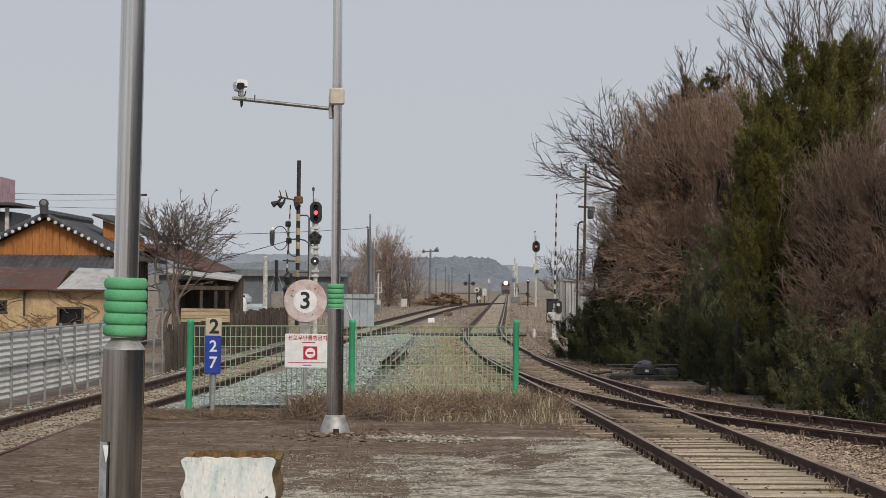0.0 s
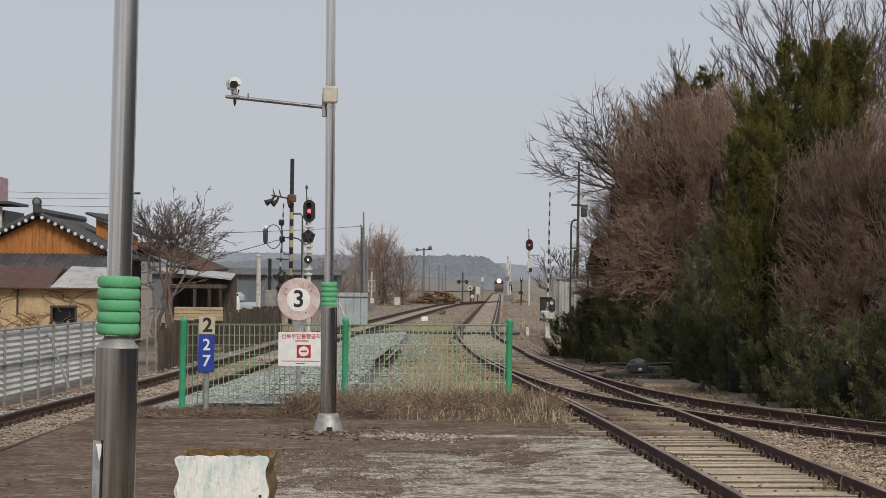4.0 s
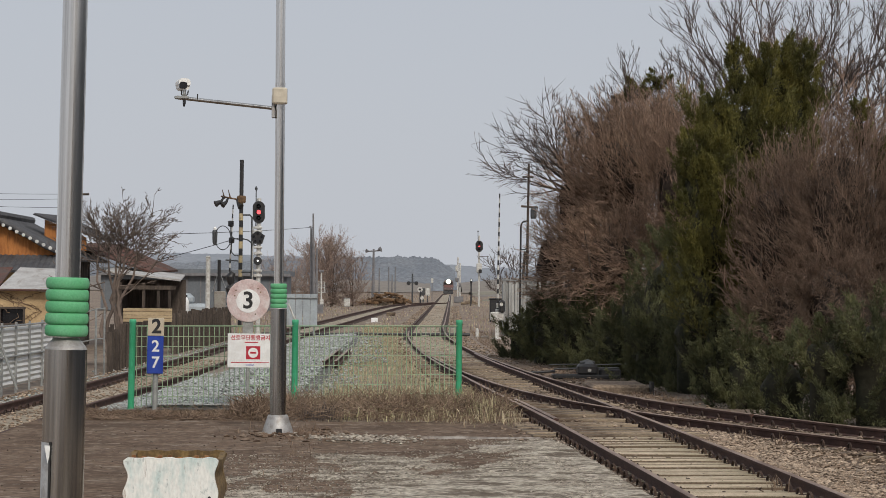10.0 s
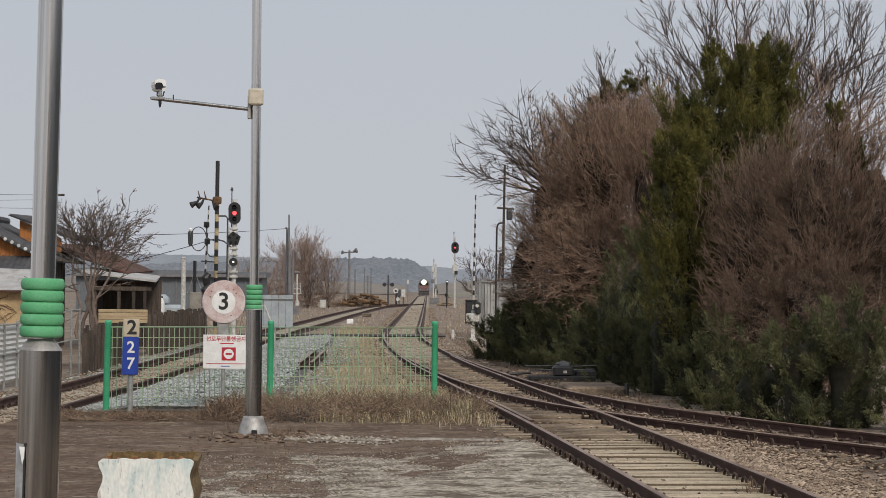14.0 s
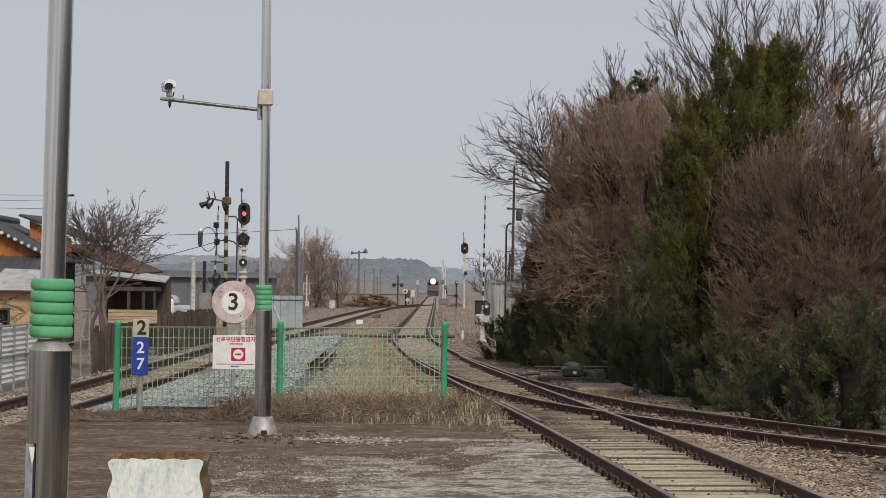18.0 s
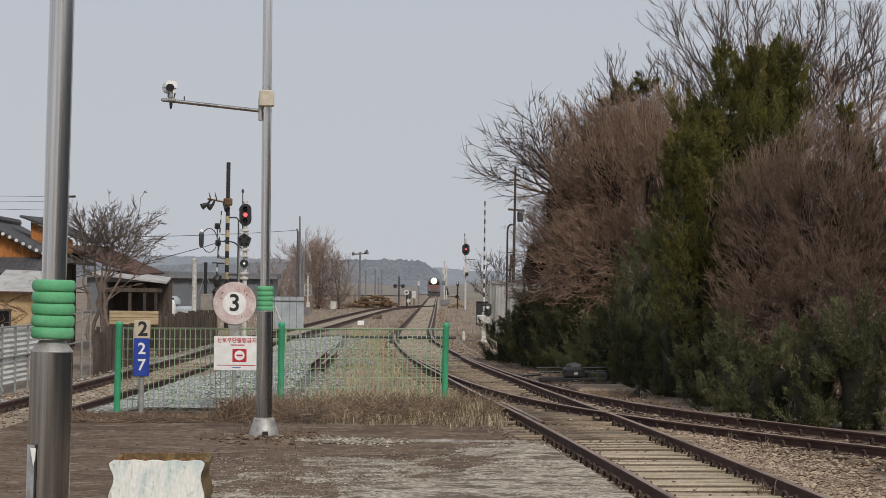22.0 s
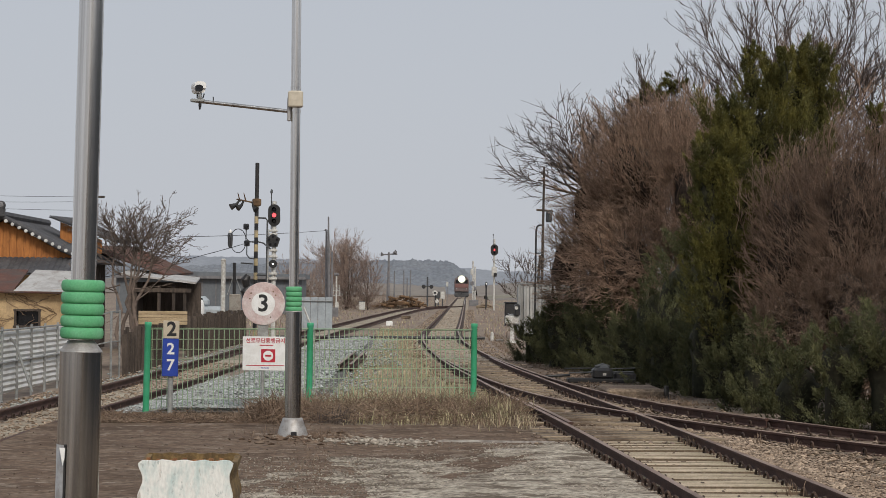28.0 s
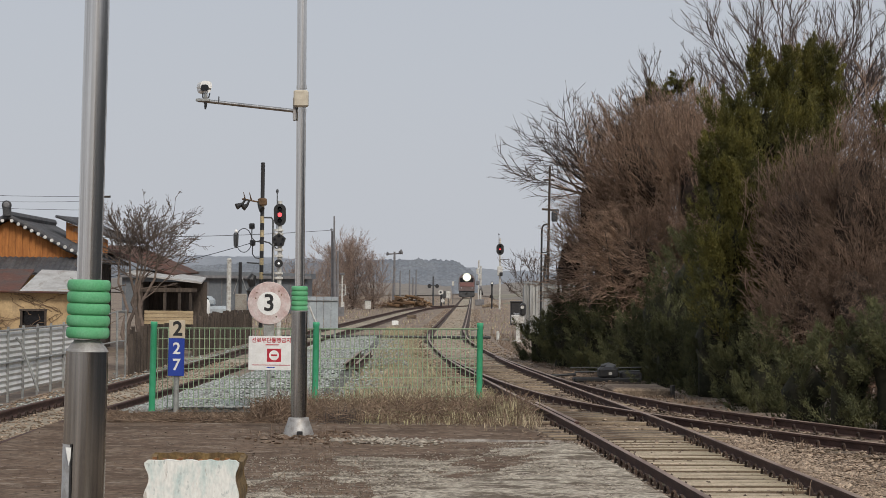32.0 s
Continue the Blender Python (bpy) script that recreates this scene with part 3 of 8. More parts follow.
def make_platform():
    left = [(-5.35, -12), (-5.35, 10), (-5.34, 20), (-5.33, 27.4), (-5.30, 33.6)]
    right = [(3.3, -12), (3.1, 10), (2.82, 20), (2.58, 27), (2.30, 33.4), (2.2, 35)]
    g = Geo()
    n = 14
    rows = []
    for i in range(60):
        y = -12 + 46.9 * i / 59
        xl = -5.35
        xr = np.interp(y, [p[1] for p in right], [p[0] for p in right])
        rows.append([(lerp(xl, xr, k / n), y + (0.12 * noise.noise(Vector((k * 0.7, 5, 1))) if i == 59 else 0)) for k in range(n + 1)])
    for z, flip in ((0.0, 0), (-0.42, 1)):
        base = len(g.v)
        for r in rows:
            for x, y in r:
                g.v.append((x, y, z + (0.016 * noise.noise(Vector((x * 1.3, y * 1.1, 7))) if z == 0 else 0)))
        for i in range(59):
            for k in range(n):
                a = base + i * (n + 1) + k
                q = (a, a + 1, a + n + 2, a + n + 1)
                g.f.append(q[::-1] if flip else q)
                g.mi.append(0)
    m = len(g.v) // 2
    rim = [k for k in range(n + 1)] + [i * (n + 1) + n for i in range(1, 60)] + [59 * (n + 1) + k for k in range(n - 1, -1, -1)] + [i * (n + 1) for i in range(58, 0, -1)]
    for a, b in zip(rim, rim[1:] + rim[:1]):
        g.f.append((a, a + m, b + m, b))
        g.mi.append(0)
    solo("platform", g, PLATFORM, "cracked brown-stained concrete end of a low platform", "platform", kind="structure")
    # loose gravel spread over the platform's end, thickest towards the rails
    g = Geo()
    nx, ny = 60, 90
    for j in range(ny + 1):
        for i in range(nx + 1):
            x, y = -2.4 + 5.1 * i / nx, 6 + 26.2 * j / ny
            xr = np.interp(y, [q[1] for q in right], [q[0] for q in right]) - 0.05
            x = min(x, xr)
            g.v.append((x, y, 0.03 * max(-1, min(1.0, gravel_depth(x, y)))))
    for j in range(ny):
        for i in range(nx):
            a = j * (nx + 1) + i
            g.f.append((a, a + 1, a + nx + 2, a + nx + 1))
            g.mi.append(0)
    solo("gravel_patch", g, GRAVEL, "pale grey gravel worn over the platform end", "gravel", kind="stuff", smooth=True)
    # pale worn seams of newer concrete
    rng = random.Random(14)
    for x0, x1, y, w in ((0.5, 2.15, 31.2, 0.07), (1.2, 2.2, 29.6, 0.06)):
        g = Geo()
        n2 = 24
        for i in range(n2 + 1):
            x = lerp(x0, x1, i / n2)
            k = math.sin(math.pi * i / n2) ** 0.5
            c = y + 0.12 * noise.noise(Vector((x * 1.4, y, 0)))
            hw = w * k * (0.6 + 0.7 * abs(noise.noise(Vector((x * 4, y, 5)))))
            g.v += [(x, c - hw, 0.0), (x, c, 0.03), (x, c + hw, 0.0)]
        for i in range(n2):
            q = i * 3
            g.f += [(q, q + 3, q + 4, q + 1), (q + 1, q + 4, q + 5, q + 2)]
            g.mi += [0, 0]
        solo("concrete_seam", g, SEAM, "pale worn concrete seam across the platform", "paving", "platform seams", kind="structure")


def gravel_depth(x, y):
    return (noise.noise(Vector((x * 0.7, y * 0.35, 11))) * 0.9 + 0.7 * noise.noise(Vector((x * 2.6, y * 1.3, 2))) + 0.5 * noise.noise(Vector((x * 7, y * 4, 8)))
            + 0.30 * (x - 0.3) - 0.16 * (y - 27.0))


make_platform()


def rail_geo(line, z, top_slot=1):
    """A flat-bottomed rail; head on slot 1."""
    prof = [(-0.068, -0.15), (-0.068, -0.138), (-0.012, -0.118), (-0.010, -0.042), (-0.036, -0.034), (-0.036, -0.006),
            (-0.028, 0.0), (0.028, 0.0), (0.036, -0.006), (0.036, -0.034), (0.010, -0.042), (0.012, -0.118), (0.068, -0.138), (0.068, -0.15)]
    g = Geo()
    n = len(prof)
    for i, p in enumerate(line):
        t = (line[min(i + 1, len(line) - 1)] - line[max(i - 1, 0)]).normalized()
        r = Vector((t.y, -t.x, 0))
        for u, h in prof:
            q = p + r * u
            g.v.append((q.x, q.y, (z(q.y) if callable(z) else z) + h))
    for i in range(len(line) - 1):
        for k in range(n - 1):
            g.f.append((i * n + k, i * n + k + 1, (i + 1) * n + k + 1, (i + 1) * n + k))
            g.mi.append(top_slot if k in (5, 6, 7) else 0)
    g.f.append(tuple(range(n - 1, -1, -1)))
    g.mi.append(0)
    g.f.append(tuple((len(line) - 1) * n + k for k in range(n)))
    g.mi.append(0)
    return g


def at_steps(line, step, y0, y1):
    """Place and heading each step along a line between two distances."""
    out, run, last = [], 0.0, None
    for a, b in zip(line, line[1:]):
        seg = (b - a).length
        while run <= seg:
            p = a.lerp(b, run / seg)
            if y0 <= p.y <= y1:
                out.append((p, (b - a).normalized()))
            run += step
        run -= seg
    return out


TRACKS = {}


def make_tracks():
    main = thing("railway_track", label="rusty main line track on pale concrete sleepers", category="railway track", kind="structure")
    low = thing("railway_track", label="lower parallel track with dark rusty rails", category="railway track", kind="structure")
    side = thing("railway_track", label="rusty diverging siding beside the hedge", category="railway track", kind="structure")
    TRACKS.update(main=main, low=low, side=side)
    near = [p for p in MAIN_L if p.y < 96]
    far = [p for p in MAIN_L if p.y >= 95]
    part("rail", rail_geo(near, 0.14), [RAIL, RAIL_TOP], main)
    part("rail", rail_geo(far, lambda y: 0.14 + far_dip(y)), [RAIL, RAIL], main)
    near, far = [p for p in MAIN_R if p.y < 66], [p for p in MAIN_R if p.y >= 96]
    part("rail", rail_geo(near, 0.14), [RAIL, RAIL_TOP], main, "closure rail through the crossing")
    part("rail", rail_geo([p for p in far if p.y < 262], 0.14), [RAIL, RAIL_TOP], main)
    part("rail", rail_geo([p for p in far if p.y > 261], lambda y: 0.14 + far_dip(y)), [RAIL, RAIL_BRIGHT], main, "rail with polished head")
    part("rail", rail_geo([p for p in MAIN_R if 80 < p.y < 97], 0.14), [RAIL, RAIL_TOP], main)
    part("rail", rail_geo(LOW_L, low_z), [RAIL, RAIL], low)
    part("rail", rail_geo(LOW_R, low_z), [RAIL, RAIL], low)
    part("rail", rail_geo(SIDE_R, 0.141), [RAIL, RAIL_TOP], side)
    part("rail", rail_geo([p for p in SIDE_L if p.y < 62], 0.138), [RAIL, RAIL_TOP], side)
    # check rails beside the crossing
    chk = [p for p in offset(MAIN_L, 0.09) if 33 < p.y < 39.5]
    part("check_rail", rail_geo(chk, 0.15), [RAIL, RAIL_TOP], main, "short rusty check rail")
    chk = [p for p in offset(SIDE_R, 0.09) if 35 < p.y < 40]
    part("check_rail", rail_geo(chk, 0.15), [RAIL, RAIL_TOP], side, "short rusty check rail")


make_tracks()


def reflected_walls():
    """Plain unseen walls, added for the steel poles to reflect; they also close the place."""
    solo("added_wall_south", Geo().box((12, -26, 3.6), (10, 0.3, 7.4)), BALLAST_DARK, "plain dark wall added behind the platform for pole reflections", "wall", kind="structure")
    solo("added_wall_east", Geo().box((15, -2, 3.0), (0.4, 72, 6.4)), SLATE, "plain dark side wall added for pole reflections", "wall", kind="structure")


reflected_walls()


# ---------------------------------------------------------------- platform end: poles, signs, fence, planter
def ring_guard(r_in, r_out, z0, z1, rings, seg=40):
    """A padded guard of fat rolls."""
    prof = [(r_in, z0)]
    h = (z1 - z0) / rings
    for i in range(rings):
        for k in range(9):
            a = math.pi * k / 8
            prof.append((r_out - h * 0.36 + math.sin(a) ** 0.6 * h * 0.36, z0 + h * (i + 0.5) - math.cos(a) * h * 0.5))
    prof.append((r_in, z1))
    return Geo().lathe(prof, seg=seg)


def lamp_pole(at, lean, label, guard, top, base_cone, hatch):
    ob = thing("lamp_pole", at, label, "pole", "platform lamp poles", turn=(0, lean, 0))
    part("shaft", Geo().lathe([(0.073, 1.70), (0.073, top)], seg=40), STEEL, ob, "brushed stainless upper tube", True)
    part("sleeve", Geo().lathe([(0.124, -0.12), (0.124, 1.738)], seg=48), STEEL_LOW, ob, "wide stainless lower sleeve", True)
    part("shoulder", Geo().lathe([(0.1245, 1.737), (0.1215, 1.745), (0.078, 1.80), (0.0745, 1.806)], seg=48), CAP, ob, "dull welded cone shoulder")
    part("guard", ring_guard(0.0745, 0.127, guard[0], guard[1], 5), GUARD, ob, "green padded ring guard", True)
    if base_cone:
        part("base_cover", Geo().lathe([(0.24, -0.173), (0.24, -0.15), (0.205, -0.04), (0.165, 0.07), (0.152, 0.115), (0.126, 0.12)], seg=36), CAP, ob, "flared grey base cover", True)
        part("latch", Geo().bevel_box((0.03, -0.24, -0.125), (0.09, 0.03, 0.09), 0.008), BLACK, ob)
        part("footing", Geo().bevel_box((0, 0, -0.212), (0.62, 0.62, 0.1), 0.02), CONCRETE, ob, "square concrete footing")
    if hatch:
        g = Geo()
        n = 10
        for k in range(n + 1):
            a = radians(178 + 62 * k / n)
            for r in (0.1265, 0.118):
                g.v += [(r * math.cos(a), r * math.sin(a), z) for z in (0.45, 1.195)]
        for k in range(n):
            q = k * 4
            g.f += [(q, q + 4, q + 5, q + 1), (q + 1, q + 5, q + 7, q + 3), (q + 2, q + 3, q + 7, q + 6)]
        g.f += [(0, 1, 3, 2), (n * 4, n * 4 + 2, n * 4 + 3, n * 4 + 1)]
        g.mi = [0] * len(g.f)
        door = part("hatch", g, CAP, ob, "dull inspection door left ajar", True)
        edge = Vector((0.128 * math.cos(radians(241)), 0.128 * math.sin(radians(241)), 0))
        part("hatch_gap", Geo().box((edge.x, edge.y, 0.82), (0.010, 0.010, 0.76)), BLACK, door, "dark gap beside the door")
        part("hatch_tag", Geo().prism([(-0.016, 0.06), (0.016, 0.06), (0.014, 0.0), (0.004, -0.045)], (edge.x - 0.014, edge.y - 0.012, 1.12), 0.01), WHITE, door, "white tag in the door slot")
    return ob


def near_pole():
    ob = lamp_pole((-1.9, 13.3, 0.0), 0.93, "stainless steel lamp pole with green ring guard", (1.813, 2.158), 7.5, False, True)


def mid_pole():
    ob = lamp_pole((-1.512, 32.0, 0.160), -0.15, "stainless lamp pole carrying a security camera arm", (1.74, 2.12), 8.0, True, False)
    ob.scale = (0.925, 0.925, 0.925)
    box = part("junction_box", Geo().bevel_box((0.0, -0.06, 4.985), (0.225, 0.17, 0.25), 0.02), BEIGE, ob, "beige junction box")
    part("clamp", Geo().lathe([(0.08, 0), (0.08, 0.05)], (0, 0, 4.78), 24), STEEL, ob)
    part("clamp", Geo().lathe([(0.08, 0), (0.08, 0.05)], (0, 0, 5.14), 24), STEEL, ob)
    part("side_plate", Geo().bevel_box((-0.10, -0.02, 4.83), (0.05, 0.1, 0.36), 0.01), CAP, ob)
    arm = part("arm", Geo().tube([(-0.08, 0, 4.80), (-1.58, 0, 4.955)], 0.03, 12), STEEL_LOW, ob, "slim steel bracket arm", True)
    part("arm_end", Geo().bevel_box((-1.50, 0, 4.955), (0.22, 0.1, 0.045), 0.01), GALV, arm)
    part("strap", Geo().box((-1.26, 0, 4.965), (0.012, 0.07, 0.09)), BLACK, arm)


def security_camera():
    ob = thing("security_camera", (-2.876, 32.0, 4.758), "white box security camera on a steel arm", "camera")
    ob.scale = (0.82, 0.82, 0.82)
    m = Matrix.Rotation(radians(18), 4, "Z")
    g = Geo()
    out = []
    for k in range(16):
        a = 2 * math.pi * k / 16
        out.append((0.115 * math.copysign(abs(math.cos(a)) ** 0.7, math.cos(a)), 0.105 * math.copysign(abs(math.sin(a)) ** 0.7, math.sin(a))))
    out = [(x * 0.84, z * 0.84) for x, z in out]
    part("housing", Geo().prism(out, (0, -0.02, 0.19), 0.24, m), WHITE, ob, "rounded white camera housing")
    part("sun_shield", Geo().prism([(x * 1.08, 0.02 + max(z, -0.02) * 1.12) for x, z in out], (0.01, -0.06, 0.19), 0.27, m), WHITE, ob)
    part("window", Geo().prism([(x * 0.72, z * 0.66) for x, z in out], (-0.01, -0.09, 0.185), 0.03, m), DARK_LENS, ob, "black front window")
    part("bracket", Geo().tube([(-0.05, 0, 0.02), (-0.05, 0, 0.10)], 0.012, 6), BLACK, ob)
    part("bracket", Geo().tube([(0.05, 0, 0.02), (0.07, 0, 0.10)], 0.012, 6), BLACK, ob)
    part("swivel", Geo().lathe([(0.045, 0.0), (0.05, 0.02), (0.03, 0.04), (0.03, 0.1)], seg=16), GALV, ob)
    part("cable_tail", Geo().tube([(0.0, 0, -0.02), (0.0, 0, -0.12), (-0.005, 0, -0.18)], [0.03, 0.026, 0.012], 8), BLACK, ob, "black hanging connector")


def stop_sign_board():
    """Round number board and the notice under it, on one post."""
    ob = thing("platform_sign", (-2.25, 37.0, 0.0), "round number three stop board with red-white notice", "sign")
    part("post", Geo().bevel_box((0, 0.02, 1.3), (0.165, 0.035, 0.9), 0.005), POST_GREY, ob, "broad pale grey upper post")
    part("stem", Geo().tube([(0, 0.03, -0.1), (0, 0.03, 0.95)], 0.03, 10), POST_GREY, ob, "thin grey lower post")
    rot = Matrix.Rotation(radians(90), 4, "X")
    disc = part("disc", Geo().lathe([(0.345, 0), (0.352, 0.008), (0.345, 0.018)], (0, 0.0, 1.834), 48, rot), PINK, ob, "faded red ring disc with rust")
    part("face", Geo().lathe([(0.192, 0), (0.192, 0.004)], (0.0, -0.019, 1.83), 40, rot), WHITE, disc)
    part("digit", text_geo("3", 0.385, (0.0, -0.0255, 1.83), None, 0.0015, bold=0.007), BLACK, disc, "bold black digit 3")
    for dx, dz in ((0.16, 0.2), (-0.2, 0.17), (-0.22, 0.08), (0.2, 0.14), (0.12, -0.22)):
        part("bolt", Geo().lathe([(0.013, 0), (0.013, 0.006)], (dx, -0.019, 1.834 + dz), 8, rot), LOG, disc)
    plate = part("plate", Geo().bevel_box((0.04, -0.005, 1.02), (0.735, 0.014, 0.555), 0.004), WHITE, ob, "white trespass notice plate")
    part("lettering", text_geo("선로무단통행금지", 0.088, (0.045, -0.0145, 1.225), None, 0.001, bold=0.0015), RED, plate, "red Korean lettering")
    part("small_line", Geo().box((0.06, -0.0135, 1.155), (0.22, 0.002, 0.016)), RED, plate)
    mark = part("mark", Geo().bevel_box((0.09, -0.0135, 0.985), (0.23, 0.003, 0.215), 0.001), RED, plate, "red square no-entry mark")
    part("mark_ring", Geo().lathe([(0.082, 0), (0.082, 0.002)], (0.09, -0.0152, 0.985), 28, rot), WHITE, mark)
    part("mark_bar", Geo().box((0.09, -0.0185, 0.985), (0.10, 0.002, 0.03)), RED, mark)
    part("small_line", Geo().box((0.04, -0.0135, 0.825), (0.62, 0.002, 0.012)), RED, plate)
    part("small_line", Geo().box((0.04, -0.0135, 0.785), (0.14, 0.002, 0.014)), BLUE, plate)


def kilometre_post():
    ob = thing("distance_post", (-3.757, 37.0, 0.0), "grey post with ivory and blue number plates", "sign", turn=(0, 0.6, 0))
    part("post", Geo().tube([(0, 0.03, -0.15), (0, 0.03, 1.52)], 0.045, 12), POST_GREY, ob, smooth=True)
    top = part("top_plate", Geo().bevel_box((0, -0.035, 1.395), (0.262, 0.03, 0.29), 0.006), IVORY, ob, "ivory plate")
    part("digit", text_geo("2", 0.32, (0.01, -0.0525, 1.395), None, 0.0015, bold=0.009), BLACK, top, "black digit 2")
    low = part("blue_plate", Geo().bevel_box((-0.005, -0.033, 0.94), (0.262, 0.03, 0.615), 0.006), BLUE, ob, "blue plate")
    part("digit", text_geo("2", 0.26, (0.0, -0.0505, 1.075), None, 0.0015, bold=0.005), WHITE, low, "white digit 2")
    part("digit", text_geo("7", 0.26, (0.0, -0.0505, 0.81), None, 0.0015, bold=0.005), WHITE, low, "white digit 7")


FENCE_POSTS = [(-4.20, 37.5, 0.8), (-1.545, 38.5, 0.3), (1.28, 39.5, 0.2)]


def mesh_fence():
    ob = thing("mesh_fence", label="low green welded mesh fence at the platform end", category="fence")
    for x, y, lean in FENCE_POSTS:
        post = part("fence_post", Geo().lathe([(0.054, -0.15), (0.054, 1.44), (0.058, 1.445), (0.058, 1.50), (0.05, 1.508)], seg=20), GREEN, ob, "green coated round post", True,
                    at=pose(x, y, 0, 0, lean, 0))
    for (xa, ya, _), (xb, yb, _) in zip(FENCE_POSTS, FENCE_POSTS[1:]):
        n = int(math.hypot(xb - xa, yb - ya) / 0.088)
        panel = part("mesh_panel", Geo().tube([(xa, ya - 0.03, 1.405), (xb, yb - 0.03, 1.405)], 0.006, 6), WIRE, ob, "welded wire panel with folded top edge")
        up = Geo().tube([(0, 0, 0.0), (0, 0, 1.40)], 0.0075, 5).mesh("upright_wire")
        for i in range(1, n):
            part("upright_wire", up, WIRE, panel, at=pose(lerp(xa, xb, i / n), lerp(ya, yb, i / n), 0, 0, 0.15 * math.sin(i * 2.1), 0))
        across = Geo().tube([(xa, ya - 0.009, 0), (xb, yb - 0.009, 0)], 0.0058, 5).mesh("cross_wire")
        for k in range(9):
            part("cross_wire", across, WIRE, panel, at=pose(0, 0, 0.06 + k * 0.166))


def planter():
    """A flower trough with wavy painted front, open at the top."""
    ob = thing("flower_trough", (-1.60, 17.0, 0.0), "old flower trough with flaking white wavy-edged front", "planter")
    def board(w, h, n=9):
        right = []
        for i in range(41):
            t = i / 40
            right.append((w / 2 - 0.028 * (0.5 - 0.5 * math.cos(t * math.pi * 6)) ** 2 + 0.004 * math.sin(t * 40), h * t))
        left = [(-x + 0.005 * math.sin(z * 31), z) for x, z in reversed(right)]
        top = [(w / 2 - 0.03 - (w - 0.06) * k / 14, h + 0.006 * math.sin(k * 1.9)) for k in range(1, 14)]
        return right[:-1] + [(w / 2 - 0.02, h)] + top + [(-w / 2 + 0.02, h)] + left[1:]
    outline = board(0.70, 0.815)
    part("front_board", Geo().prism(outline, (0, 0, 0), 0.06), PLANTER, ob, "white paint flaking to pale green")
    part("back_board", Geo().prism([(x * 1.05, z * 1.01) for x, z in outline], (0.0, 0.66, 0), 0.05), PLANTER_SIDE, ob, "bare brown back board")
    for s in (-1, 1):
        edge = [(0.35 - 0.028 * (0.5 - 0.5 * math.cos(k / 30 * math.pi * 6)) ** 2, 0.815 * k / 30) for k in range(31)]
        g = Geo()
        for y, grow_x, drop in ((0.06, 0.0, 0.01), (0.25, 0.012, 0.035), (0.45, 0.016, 0.03), (0.658, 0.015, 0.0)):
            for x, z in edge:
                zz = z - drop * z
                g.v += [(s * (x + grow_x), y, zz), (s * (x + grow_x - 0.045), y, zz)]
        n = len(edge) * 2
        for r in range(3):
            for k in range(len(edge) - 1):
                a, b = r * n + 2 * k, (r + 1) * n + 2 * k
                g.f += [(a, b, b + 2, a + 2), (a + 1, a + 3, b + 3, b + 1)]
            a, b = r * n + n - 2, (r + 1) * n + n - 2
            g.f.append((a, b, b + 1, a + 1))
        g.mi = [0] * len(g.f)
        part("side_wall", g, PLANTER_SIDE, ob, "brown weathered wavy side")
    rim = Geo()
    for k in range(26):
        x = -0.31 + 0.62 * k / 25
        rim.box((x, 0.072, 0.79 + 0.012 * math.sin(k * 2.3)), (0.03, 0.02, 0.05 + 0.02 * math.sin(k * 1.7)))
    part("rim", rim, RUST_EDGE, ob, "rusty inner rim where the paint has gone")
    part("drain_hole", Geo().lathe([(0.012, 0), (0.012, 0.004)], (0.29, -0.001, 0.52), 10, Matrix.Rotation(radians(90), 4, "X")), BLACK, ob)
    part("soil", Geo().box((0, 0.36, 0.36), (0.56, 0.56, 0.72)), LOG, ob, "dry soil")


near_pole()
mid_pole()
security_camera()
stop_sign_board()
kilometre_post()
mesh_fence()
planter()


# ---------------------------------------------------------------- left side: sheet fence, houses, yard
def sheet_fence():
    ob = thing("metal_fence", label="grey ribbed sheet metal fence along the line", category="fence")
    n = 18
    def at(i):
        y = 30 + 1.55 * i
        return Vector((lerp(-8.45, -7.7, (y - 30) / 27), y, 0))
    for i in range(n):
        p = at(i)
        part("post", Geo().bevel_box((p.x + 0.03, p.y, 0.47), (0.05, 0.05, 1.54), 0.006), GALV, ob)
    for i in range(n - 1):
        a, b = at(i), at(i + 1)
        g = Geo()
        rib = 11
        for k in range(rib * 2 + 1):
            z = -0.12 + 1.26 * k / (rib * 2)
            off = 0.02 if k % 2 else -0.012
            g.v += [(a.x + off, a.y, z), (b.x + off, b.y, z), (a.x + off - 0.01, a.y, z), (b.x + off - 0.01, b.y, z)]
        for k in range(rib * 2):
            q = k * 4
            g.f += [(q, q + 1, q + 5, q + 4), (q + 2, q + 6, q + 7, q + 3)]
            g.mi += [0, 0]
        part("sheet", g, CORRUG, ob, "ribbed grey metal sheet")
        r = Geo()
        for z in (1.17, 0.52):
            r.tube([(a.x + 0.045, a.y, z), (b.x + 0.045, b.y, z)], 0.02, 6)
        part("rail", r, GALV, ob)
    part("brace", Geo().tube([(-7.95, 46.2, 1.0), (-7.85, 46.25, 0.88), (-7.5, 46.3, -0.1)], 0.028, 8), GALV, ob, "slanting steel brace")


